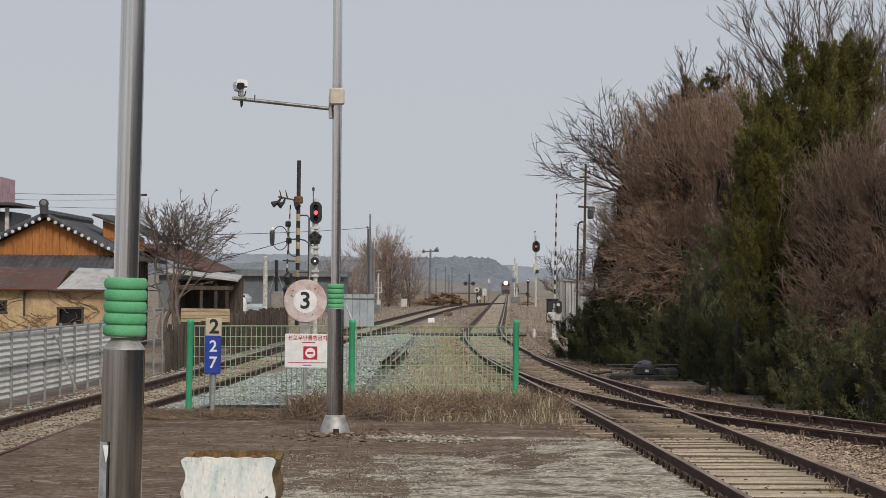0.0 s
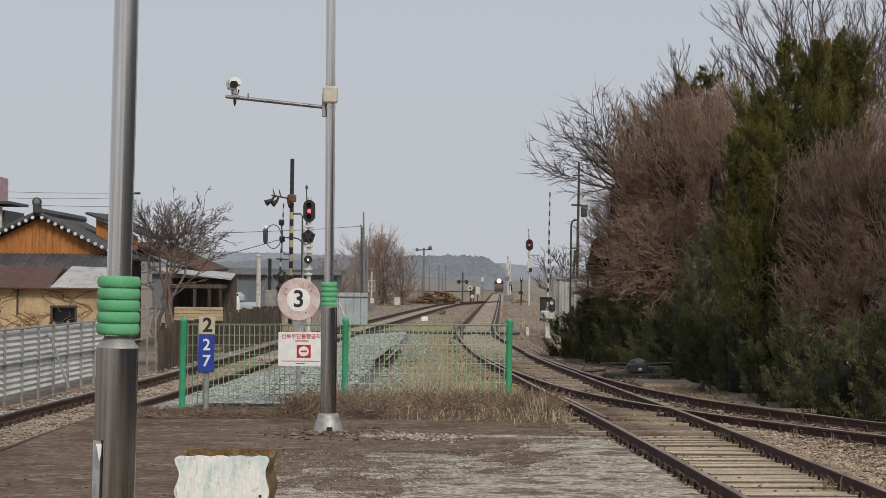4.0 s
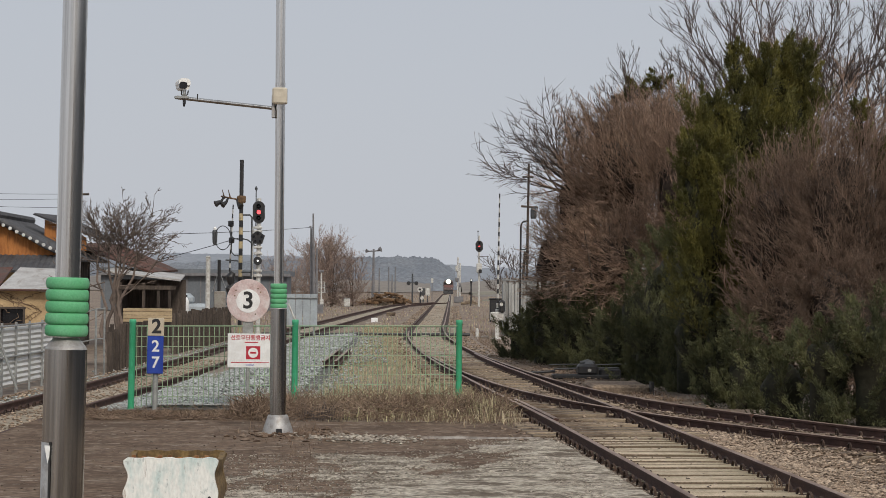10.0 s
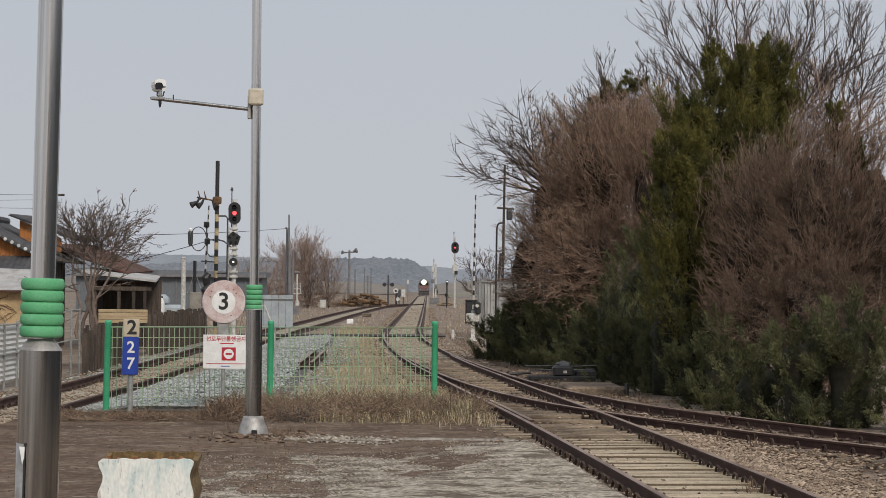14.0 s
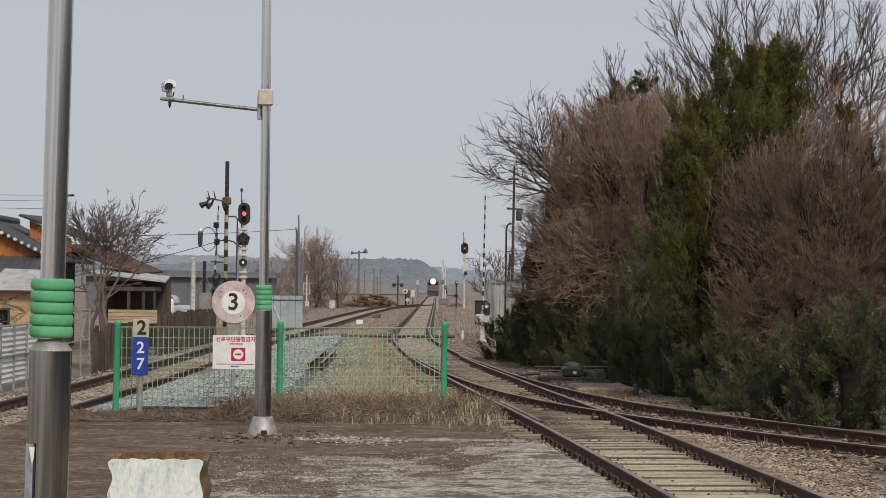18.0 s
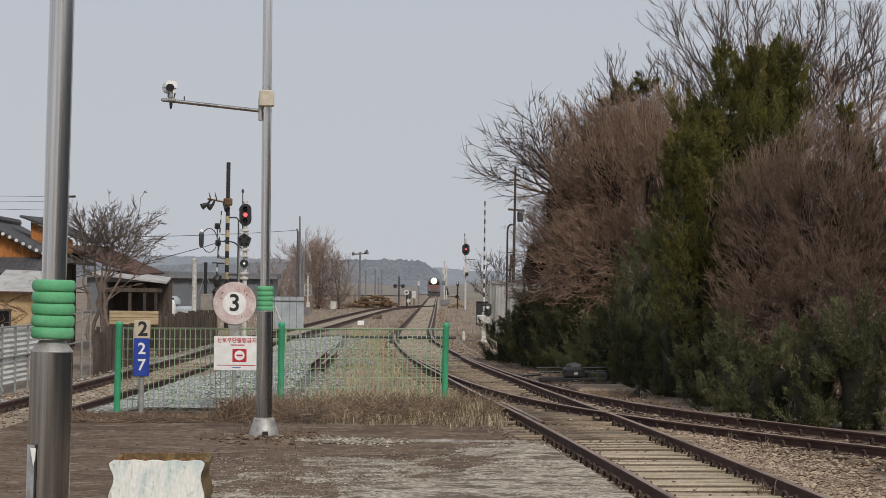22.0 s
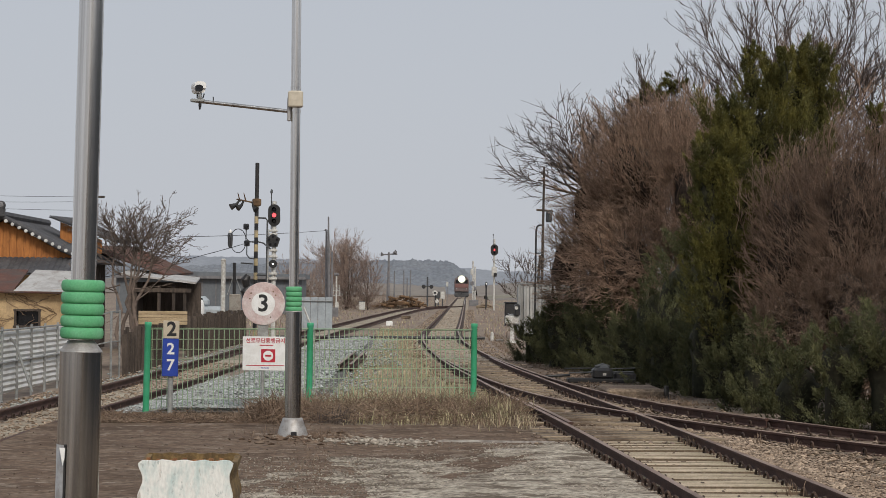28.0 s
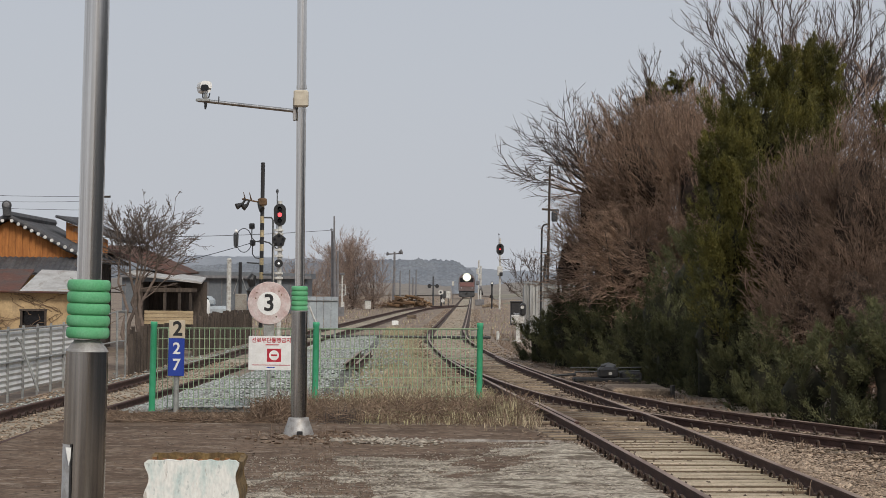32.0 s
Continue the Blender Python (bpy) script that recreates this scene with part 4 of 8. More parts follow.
def gate_frame():
    ob = thing("gate_frame", (-7.15, 56, 0), "thin steel gate post frame by the yard", "gate post")
    part("post", Geo().tube([(0, 0, -0.2), (0, 0, 1.45)], 0.03, 8), GALV, ob)
    part("post", Geo().tube([(0.16, 0.4, -0.2), (0.16, 0.4, 1.48)], 0.025, 8), GALV, ob)
    part("crossbar", Geo().tube([(-0.35, 0, 0.62), (0.0, 0, 0.70), (0.16, 0.4, 0.7)], 0.018, 6), GALV, ob)
    part("crossbar", Geo().tube([(-0.35, 0, 1.32), (0.0, 0, 1.44), (0.16, 0.4, 1.44)], 0.018, 6), GALV, ob)


def wood_fence(a, b, h, label, rng):
    ob = thing("board_fence", label=label, category="fence")
    a, b = Vector(a), Vector(b)
    n = int((b - a).length / 0.16)
    for i in range(n):
        p = a.lerp(b, i / n)
        hh = h * rng.uniform(0.82, 1.08)
        part("board", Geo().box((p.x, p.y, hh / 2 - 0.15), (rng.uniform(0.09, 0.15), 0.03, hh + 0.3), Matrix.Rotation(rng.uniform(-0.03, 0.03), 3, "Y")), DARKWOOD, ob)
    part("rail", Geo().tube([(a.x, a.y + 0.03, h * 0.7), (b.x, b.y + 0.03, h * 0.7)], 0.03, 5), DARKWOOD, ob)


def tile_roof(name, ob, label, corners, rows, amp=0.03, material=TILE):
    """Half-round tile courses running down a slope: corners are ridge a, ridge b, eave b, eave a."""
    ra, rb, eb, ea = (Vector(c) for c in corners)
    up = (rb - ra).cross(ea - ra).normalized()
    if up.z < 0:
        up = -up
    low = [ra - up * 0.05, rb - up * 0.05, eb - up * 0.05, ea - up * 0.05]
    slab = part(name, Geo().add(low + [p + up * 0.03 for p in low], [(0, 3, 2, 1), (4, 5, 6, 7), (0, 1, 5, 4), (1, 2, 6, 5), (2, 3, 7, 6), (3, 0, 4, 7)]), material, ob, label)
    for i in range(rows):
        g = Geo()
        for k in range(5):
            t = (i + k / 4) / rows
            lift = up * amp * math.sin(math.pi * k / 4)
            p, q = ra.lerp(rb, t) + lift, ea.lerp(eb, t) + lift
            g.v += [tuple(p), tuple(q), tuple(q - up * 0.02)]
        for k in range(4):
            s = k * 3
            g.f += [(s, s + 1, s + 4, s + 3), (s + 1, s + 2, s + 5, s + 4)]
            g.mi += [0, 0]
        part("tile_course", g, material, slab)
    return slab


RX = Matrix.Rotation(radians(90), 4, "X")


def hanok():
    """Tiled house with an orange boarded gable towards the line."""
    X, Y, Z = -12.66, 72.0, 4.12
    ob = thing("tiled_house", (X, Y, 0), "old tiled house with orange wooden gable boards", "house")
    w, zb = 2.35, 2.92
    n = 22
    for i in range(n):
        xa, xb = -w + 2 * w * i / n, -w + 2 * w * (i + 1) / n
        za, zc = (zb + (Z - zb) * (1 - abs(x) / w) for x in (xa, xb))
        part("board", Geo().prism([(xa + 0.003, zb), (xb - 0.003, zb), (xb - 0.003, max(zc - 0.05, zb)), (xa + 0.003, max(za - 0.05, zb))], (0, 0.006 * (i % 2), 0), 0.06), GABLE, ob)
    part("gable_backing", Geo().prism([(-w, zb), (w, zb), (0, Z - 0.03)], (0, 0.09, 0), 0.1), GABLE, ob)
    part("wall", Geo().box((0, 4.0, 1.4), (4.4, 7.6, 3.0)), STUCCO, ob, "ochre plaster wall")
    # dark boards added over the side wall stand in for shade under the eave
    for k in range(24):
        part("side_board", Geo().box((2.22 + 0.008 * (k % 2), 0.36 + 0.316 * k, 1.35), (0.03, 0.30, 2.9)), DARKWOOD, ob)
    for s in (-1, 1):
        e = 2.75
        tile_roof("roof_slope", ob, "dark grey tile slope", ((0, -0.25, Z + 0.06), (0, 9, Z + 0.06), (s * e, 9, zb - 0.12), (s * e, -0.25, zb - 0.12)), 34)
        part("verge", Geo().tube([(0, -0.3, Z + 0.10), (s * 0.9, -0.3, Z - 0.32), (s * 1.9, -0.3, zb + 0.28), (s * e, -0.3, zb - 0.04)], 0.085, 8), TILE, ob, "thick dark verge tiles")
        for k in range(13):
            t = (k + 0.7) / 13
            x, z = s * e * t, lerp(Z + 0.02, zb - 0.10, t)
            part("tile_end", Geo().lathe([(0.055, 0), (0.06, 0.03), (0.05, 0.05)], (x, -0.36, z), 10, Matrix.Rotation(radians(90), 4, "X")), MORTAR, ob, "white plastered tile end")
    part("ridge", Geo().tube([(0, -0.35, Z + 0.14), (0, 9, Z + 0.14)], 0.13, 8), TILE, ob, "rounded ridge tiles")
    part("ridge_ornament", Geo().tube([(0, -0.4, Z + 0.12), (0, -0.42, Z + 0.34), (0, -0.40, Z + 0.42)], [0.13, 0.14, 0.05], 10), TILE, ob, "dark ridge-end ornament")
    part("ridge_ornament", Geo().lathe([(0.13, 0), (0.15, 0.03), (0.15, 0.12), (0.12, 0.14)], (0, -0.40, Z + 0.44), 20, RX), TILE, ob, "round dark ridge-end tile")
    part("tile_face", Geo().lathe([(0.10, 0), (0.07, 0.03)], (0, -0.545, Z + 0.45), 16, RX), FAR_POLE, ob, "grey moulded tile face")
    tile_roof("lower_eave", ob, "lower grey tile eave", ((-5.2, 0.1, 2.95), (3.0, 0.1, 2.95), (3.0, -1.7, 2.42), (-5.2, -1.7, 2.42)), 46)
    # second gable behind
    p = [(-0.95, 3.35), (0.95, 2.75), (0.95, 2.4), (-0.95, 2.4)]
    part("rear_gable", Geo().prism([(1.35, 3.0), (2.75, 3.0), (2.75, 3.45), (1.55, 3.98), (1.35, 4.05)], (-0.22, 4.5, 0.14), 0.1), GABLE, ob, "second orange gable behind")
    tile_roof("rear_roof", ob, "rear dark tile roof", ((0.8, 4.2, 4.38), (1.5, 8, 4.38), (3.1, 8, 3.54), (3.1, 4.2, 3.54)), 16)


def ochre_house():
    ob = thing("ochre_shed", label="ochre plastered shed with rust-red sheet roof", category="house")
    wall = Geo()
    y = 62.0
    # front wall with two openings
    for x0, x1, z0, z1 in ((-13.6, -12.35, -0.2, 1.95), (-12.35, -11.97, -0.2, 1.24), (-12.35, -11.97, 1.55, 1.95), (-11.97, -10.52, -0.2, 1.95),
                           (-10.52, -9.86, -0.2, 0.93), (-10.52, -9.86, 1.38, 1.95), (-9.86, -8.75, -0.2, 1.95)):
        wall.box(((x0 + x1) / 2, y, (z0 + z1) / 2), (x1 - x0, 0.2, z1 - z0))
    part("wall", wall, STUCCO, ob, "ochre plaster wall with dry creeper")
    part("side_wall", Geo().box((-8.75, y + 1.6, 0.9), (0.2, 3.0, 2.2)), DARKWOOD, ob)
    part("back_wall", Geo().box((-11.2, y + 3.1, 0.9), (4.9, 0.2, 2.3)), DARKWOOD, ob)
    for cx, cz, w, h in ((-10.19, 1.155, 0.66, 0.45), (-12.16, 1.395, 0.38, 0.31)):
        win = part("window", Geo().box((cx, y + 0.06, cz), (w, 0.02, h)), DARK_LENS, ob, "dark window pane")
        fr = Geo()
        for dx, dz, sx, sz in ((0, h / 2, w + 0.1, 0.06), (0, -h / 2, w + 0.12, 0.06), (-w / 2, 0, 0.06, h), (w / 2, 0, 0.06, h)):
            fr.bevel_box((cx + dx, y - 0.09, cz + dz), (sx, 0.08, sz), 0.008)
        part("window_frame", fr, DARKWOOD, win, "brown wooden frame")
    rng = random.Random(5)
    # sheet roof in bays
    edges = [-13.9, -12.9, -12.1, -11.35, -10.55]
    for a, b in zip(edges, edges[1:]):
        g = Geo()
        g.add([(a, y - 0.35, 1.90), (b - 0.01, y - 0.35, 1.90 - 0.012), (b - 0.01, y + 2.2, 2.50), (a, y + 2.2, 2.52),
               (a, y - 0.35, 1.86), (b - 0.01, y - 0.35, 1.85), (b - 0.01, y + 2.2, 2.46), (a, y + 2.2, 2.48)],
              [(0, 1, 2, 3), (7, 6, 5, 4), (0, 4, 5, 1), (1, 5, 6, 2), (3, 2, 6, 7), (0, 3, 7, 4)])
        part("roof_sheet", g, RUST_ROOF, ob, "rust-red roof sheet")
    g = Geo()
    g.add([(-10.53, y - 0.4, 1.90), (-8.55, y - 0.4, 1.86), (-8.9, y + 2.2, 2.46), (-10.35, y + 2.2, 2.50),
           (-10.53, y - 0.4, 1.86), (-8.55, y - 0.4, 1.82), (-8.9, y + 2.2, 2.42), (-10.35, y + 2.2, 2.46)],
          [(0, 1, 2, 3), (7, 6, 5, 4), (0, 4, 5, 1), (1, 5, 6, 2), (3, 2, 6, 7), (0, 3, 7, 4)])
    part("roof_sheet", g, ZINC, ob, "pale zinc roof sheet")
    part("roof_rib", Geo().tube([(-13.9, y - 0.36, 1.90), (-8.55, y - 0.4, 1.86)], 0.03, 6), RUST_ROOF, ob)
    part("downpipe", Geo().tube([(-11.45, y - 0.14, 1.85), (-11.45, y - 0.14, 1.15)], 0.03, 6), DARKWOOD, ob)
    v = Geo()
    for i in range(46):
        x, z = rng.uniform(-13.5, -8.9), 0.4 if i % 3 else 1.86
        d = rng.uniform(-1, 1)
        p = Vector((x, y - 0.115, z))
        for k in range(14):
            q = p + Vector((rng.uniform(-0.02, 0.16) * (1 if d > 0 else -1), 0, (0.09 if i % 3 else -0.06) * rng.uniform(0.2, 1.1)))
            if q.z > 1.9 or q.z < 0.2:
                break
            v.twig(p, q, 0.008, 0.007)
            if rng.random() < 0.3:
                v.twig(q, q + Vector((rng.uniform(-0.2, 0.2), 0, rng.uniform(-0.05, 0.15))), 0.007, 0.003)
            p = q
    tagged(part("creeper", v, VINE, ob, "leafless dry creeper stems"), kind="stuff")


def dark_shed():
    ob = thing("dark_shed", label="open dark timber shed with pale sheet roof", category="shed")
    y = 78.0
    part("roof_sheet", Geo().add([(-9.6, y - 0.6, 2.50), (-7.02, y - 0.6, 2.20), (-7.2, y + 3, 2.38), (-9.6, y + 3, 2.66), (-9.6, y - 0.6, 2.44), (-7.02, y - 0.6, 2.14), (-7.2, y + 3, 2.32), (-9.6, y + 3, 2.60)],
                                 [(0, 1, 2, 3), (7, 6, 5, 4), (0, 4, 5, 1), (1, 5, 6, 2), (3, 2, 6, 7), (0, 3, 7, 4)]), ZINC, ob, "pale bent roof sheet")
    part("back_wall", Geo().box((-8.2, y + 2.4, 1.0), (2.2, 0.1, 2.4)), DARKWOOD, ob)
    part("side_wall", Geo().box((-9.2, y + 1.0, 1.0), (0.1, 2.8, 2.4)), DARKWOOD, ob)
    for x in (-9.1, -8.3, -7.8, -7.42):
        part("post", Geo().box((x, y - 0.3, 0.95), (0.1, 0.1, 2.3)), DARKWOOD, ob)
    part("lintel", Geo().box((-8.2, y - 0.35, 1.92), (2.0, 0.08, 0.14)), DARKWOOD, ob)
    part("half_wall", Geo().box((-8.2, y - 0.2, 0.5), (1.9, 0.08, 1.1)), DARKWOOD, ob)
    tile_roof("roof_slope", ob, "brown tile slope behind", ((-11.2, 79.5, 3.45), (-9.9, 84, 3.5), (-7.7, 84, 2.55), (-8.2, 79.5, 2.45)), 16, 0.03, RUST_ROOF)
    g = Geo()
    for k in range(4):
        part("plank", Geo().bevel_box((-6.93, 66.0, 1.0 + k * 0.1), (1.42, 0.04, 0.092), 0.006), PALEWOOD, ob, "pale yellow plank")


def yard_things():
    tank = thing("water_tank", (-7.98, 88, 0), "small white plastic water tank", "tank")
    part("body", Geo().lathe([(0.30, 0.85), (0.34, 0.95), (0.345, 1.3), (0.29, 1.5), (0.13, 1.6), (0.12, 1.64)], seg=24), WHITE, tank, smooth=True)
    part("stand", Geo().box((0, 0, 0.4), (0.7, 0.7, 0.9)), DARKWOOD, tank)
    van = thing("parked_car", (-10.7, 112, -0.25), "pale blue-white car parked behind the shed", "car")
    part("body", Geo().bevel_box((0, 0, 0.95), (3.8, 1.6, 0.7), 0.15), PALEPANEL, van)
    part("cabin", Geo().bevel_box((0.1, 0, 1.5), (2.2, 1.4, 0.6), 0.2), PALEPANEL, van)
    part("window", Geo().box((0.1, -0.71, 1.55), (1.7, 0.02, 0.34)), DARK_LENS, van)
    for x in (-1.2, 1.2):
        part("wheel", Geo().lathe([(0.3, 0), (0.3, 0.2)], (x, -0.75, 0.3), 18, Matrix.Rotation(radians(90), 4, "X")), BLACK, van)
    wh = thing("warehouse", (-14, 165, 0), "long low blue-grey warehouse", "building")
    part("wall", Geo().box((0, 4, 1.3), (13.5, 8, 2.6)), SLATE, wh, "blue-grey metal cladding")
    part("roof", Geo().prism([(-7, 2.6), (7, 2.6), (7, 2.95), (-7, 3.15)], (0, -0.4, 0), 8.8), SLATE, wh, "low grey roof")
    part("fascia", Geo().box((0, -0.45, 2.66), (14.1, 0.1, 0.2)), FAR_POLE, wh)
    for i in range(14):
        part("rib", Geo().box((-6.5 + i, -0.03, 1.3), (0.08, 0.08, 2.5)), FAR_POLE, wh)
    blk = thing("flat_roof_house", (-17.9, 85, 0), "grey flat-roofed house with a pink upper storey", "house")
    part("lower_wall", Geo().box((0.35, 2, 2.3), (2.6, 4, 4.8)), DARKBOX, blk, "dark glazed lower wall")
    part("upper_wall", Geo().box((0, 2.3, 5.5), (2.1, 3, 1.1)), PINKWALL, blk, "pink upper storey")
    part("roof_slab", Geo().prism([(-2, 4.95), (1.95, 4.92), (1.95, 5.02), (-2, 5.12)], (0, -0.7, 0), 4), DARKBOX, blk, "dark overhanging slab")
    part("column", Geo().box((1.5, -0.1, 2.4), (0.14, 0.14, 4.9)), DIRTY_WHITE, blk)
    for x in (0.3, 0.8, 1.2):
        part("mullion", Geo().box((x, -0.05, 4.1), (0.05, 0.06, 1.5)), FAR_POLE, blk)
    part("parapet_rail", Geo().box((0.7, -0.06, 3.9), (1.5, 0.05, 0.06)), FAR_POLE, blk)


sheet_fence()
gate_frame()
RW = random.Random(8)
wood_fence((-7.05, 58, 0), (-6.75, 65, 0), 0.95, "dark weathered board fence below the tree", RW)
wood_fence((-6.75, 72, 0), (-6.05, 88, 0), 1.12, "dark board fence behind the low line", RW)
hanok()
ochre_house()
dark_shed()
yard_things()


# ---------------------------------------------------------------- signals, level crossing, poles

def oval(w, h, n=24):
    """Outline of an upright rounded board."""
    out = []
    for k in range(n):
        a = 2 * math.pi * k / n
        x, z = math.cos(a) * w / 2, math.sin(a) * w / 2
        out.append((x, z + (h - w) / 2 * (1 if z > 0 else -1)))
    return out


def colour_signal(name, at, head_z, w, h, top_z, label, lit_z=0.0, lens=1.0):
    ob = thing(name, at, label, "railway signal")
    part("mast", Geo().tube([(0, 0.1, -0.1), (0, 0.1, top_z - 0.45)], 0.09, 10), DIRTY_WHITE, ob, "white painted mast")
    part("finial", Geo().tube([(-0.12, 0.1, head_z - 0.6), (-0.12, 0.1, top_z - 0.1)], 0.022, 6).lathe([(0.05, 0), (0.06, 0.08), (0.02, 0.16)], (-0.12, 0.1, top_z - 0.12), 10), DARKBOX, ob)
    head = part("head", Geo().prism(oval(w, h), (0, -0.02, head_z), 0.04), BLACK, ob, "black oval backing board")
    for dz in (-h * 0.26, 0.0, h * 0.26):
        lit = abs(dz - lit_z) < 0.01
        hood = Geo()
        for k in range(9):
            a0, a1 = math.pi * (k / 9), math.pi * ((k + 1) / 9)
            r = w * 0.2
            hood.add([(r * math.cos(a0), -0.02, head_z + dz + r * math.sin(a0)), (r * math.cos(a1), -0.02, head_z + dz + r * math.sin(a1)),
                      (r * math.cos(a1), -0.26, head_z + dz + r * math.sin(a1)), (r * math.cos(a0), -0.26, head_z + dz + r * math.sin(a0)),
                      (r * 0.94 * math.cos(a0), -0.02, head_z + dz + r * 0.94 * math.sin(a0)), (r * 0.94 * math.cos(a1), -0.02, head_z + dz + r * 0.94 * math.sin(a1)),
                      (r * 0.94 * math.cos(a1), -0.26, head_z + dz + r * 0.94 * math.sin(a1)), (r * 0.94 * math.cos(a0), -0.26, head_z + dz + r * 0.94 * math.sin(a0))],
                     [(0, 1, 2, 3), (7, 6, 5, 4), (3, 2, 6, 7)])
        part("hood", hood, BLACK, head)
        part("lens", Geo().lathe([(w * 0.17 * lens, 0), (w * 0.15 * lens, 0.02), (w * 0.08 * lens, 0.035)], (0, -0.02, head_z + dz), 16, RX), SIGNAL_RED if lit else DARK_LENS, head,
             "lit red lens" if lit else "dark lens")
    return ob


def signal_near():
    ob = colour_signal("colour_light_signal", (-5.2, 92, 0), 4.98, 0.50, 0.90, 6.0, "white signal mast with lit red light", -0.03 * 0)
    pent = [(0.30 * math.cos(radians(90 + 72 * k)), 0.30 * math.sin(radians(90 + 72 * k))) for k in range(5)]
    p = part("route_box", Geo().prism(pent, (-0.03, -0.06, 3.94), 0.22), BLACK, ob, "black five-sided route indicator")
    for k in range(5):
        a = radians(90 + 72 * k)
        part("small_lens", Geo().lathe([(0.05, 0), (0.04, 0.03)], (-0.03 + 0.17 * math.cos(a), -0.07, 3.94 + 0.17 * math.sin(a)), 10, RX), DARK_LENS, p)
    low = part("calling_light", Geo().lathe([(0.17, 0), (0.17, 0.08)], (-0.02, -0.05, 3.0), 24, RX), BLACK, ob, "round black lower light")
    part("small_lens", Geo().lathe([(0.038, 0), (0.03, 0.03)], (-0.02, -0.135, 3.0), 14, RX), SMALL_LIT, low, "small lit white lens")
    for z in (4.35, 4.2, 3.55, 3.3, 2.6, 2.4):
        part("bracket", Geo().bevel_box((-0.02, 0.02, z), (0.34, 0.16, 0.1), 0.02), DIRTY_WHITE, ob, "white clamp bracket")
    part("ladder", Geo().tube([(-0.24, 0.12, 0.2), (-0.24, 0.12, 4.4)], 0.018, 6).tube([(-0.24, 0.35, 0.2), (-0.24, 0.35, 4.4)], 0.018, 6), DIRTY_WHITE, ob)


def signal_far():
    ob = colour_signal("colour_light_signal", (8.83, 215, 0), 5.72, 0.72, 1.08, 7.2, "tall white signal mast with lit red light by the main line", 0.0, 0.6)
    part("relay_box", Geo().bevel_box((0.0, -0.1, 3.65), (0.5, 0.3, 0.9), 0.04), DIRTY_WHITE, ob, "white equipment box")
    part("route_box", Geo().bevel_box((0.1, -0.3, 3.35), (0.3, 0.2, 0.36), 0.04), BLACK, ob)
    part("step", Geo().box((0.45, 0, 4.75), (0.9, 0.2, 0.06)), FAR_POLE, ob)


def warning_mast():
    """Striped level-crossing mast with bells, horns and signal arms."""
    ob = thing("crossing_mast", (-6.13, 95, 0), "yellow-black striped level crossing mast with warning horns", "crossing signal", turn=(0, 0.25, 0))
    for k in range(19):
        z = 0.0 + k * 0.295
        part("stripe", Geo().lathe([(0.085, z), (0.085, min(z + 0.295, 5.55))], seg=14), YELLOW if k % 2 == 0 else BLACK, ob)
    part("top_tube", Geo().lathe([(0.085, 5.55), (0.085, 7.25), (0.05, 7.27)], seg=12), BLACK, ob, "black upper tube")
    part("collar", Geo().lathe([(0.16, 5.45), (0.19, 5.5), (0.19, 5.72), (0.14, 5.76)], seg=14), LOG, ob, "brown collar")
    part("crossarm", Geo().tube([(0.1, -0.05, 5.55), (-0.85, -0.05, 5.72)], 0.035, 6), LOG, ob)
    for x, z, d in ((-0.55, 5.28, -0.35), (-0.18, 5.22, 0.25), (-0.72, 5.32, -0.5)):
        part("horn", Geo().tube([(x, -0.1, z + 0.38), (x + d * 0.2, -0.1, z + 0.2), (x + d * 0.7, -0.2, z + 0.06)], [0.04, 0.06, 0.14], 12), BLACK, ob, "black warning horn")
    for x in (-0.45, -0.7):
        part("spike", Geo().tube([(x, -0.05, 5.62), (x - 0.1, -0.05, 6.0)], [0.04, 0.015], 6), LOG, ob)
    part("bent_pipe", Geo().tube([(0.08, -0.05, 4.95), (0.38, -0.05, 4.95), (0.46, -0.05, 4.85), (0.46, -0.05, 1.2)], 0.035, 8), DARKBOX, ob, "dark bent conduit")
    part("bent_pipe", Geo().tube([(0.08, -0.05, 3.95), (0.3, -0.05, 3.9), (0.7, -0.3, 3.6)], 0.03, 8), DARKBOX, ob)
    part("crossarm", Geo().tube([(-0.1, -0.05, 3.02), (-0.62, -0.05, 3.05)], 0.03, 6), DARKBOX, ob)
    part("crossarm", Geo().tube([(0.05, -0.05, 2.55), (0.5, -0.05, 2.55)], 0.03, 6), DARKBOX, ob)
    for x, z in ((-0.42, 4.45), (-0.38, 3.75)):
        l = part("warning_lamp", Geo().lathe([(0.05, 0), (0.12, 0.03), (0.12, 0.22), (0.09, 0.25)], (x, -0.05, z), 14), BLACK, ob, "small warning lamp on a bent arm")
        part("lens", Geo().lathe([(0.085, 0), (0.07, 0.03)], (x, -0.17, z + 0.13), 14, RX), DARK_LENS, l)
        part("lamp_arm", Geo().tube([(x, -0.05, z), (x, -0.05, z - 0.35), (x + 0.12, -0.05, z - 0.5), (-0.08, -0.05, z - 0.52)], 0.025, 6), DARKBOX, l)
    for z in (2.25, 1.75):
        part("light_unit", Geo().tube([(-0.3, -0.1, z + 0.3), (-0.42, -0.1, z + 0.1), (-0.36, -0.1, z - 0.2)], [0.12, 0.2, 0.14], 10), BLACK, ob, "black flashing light unit")


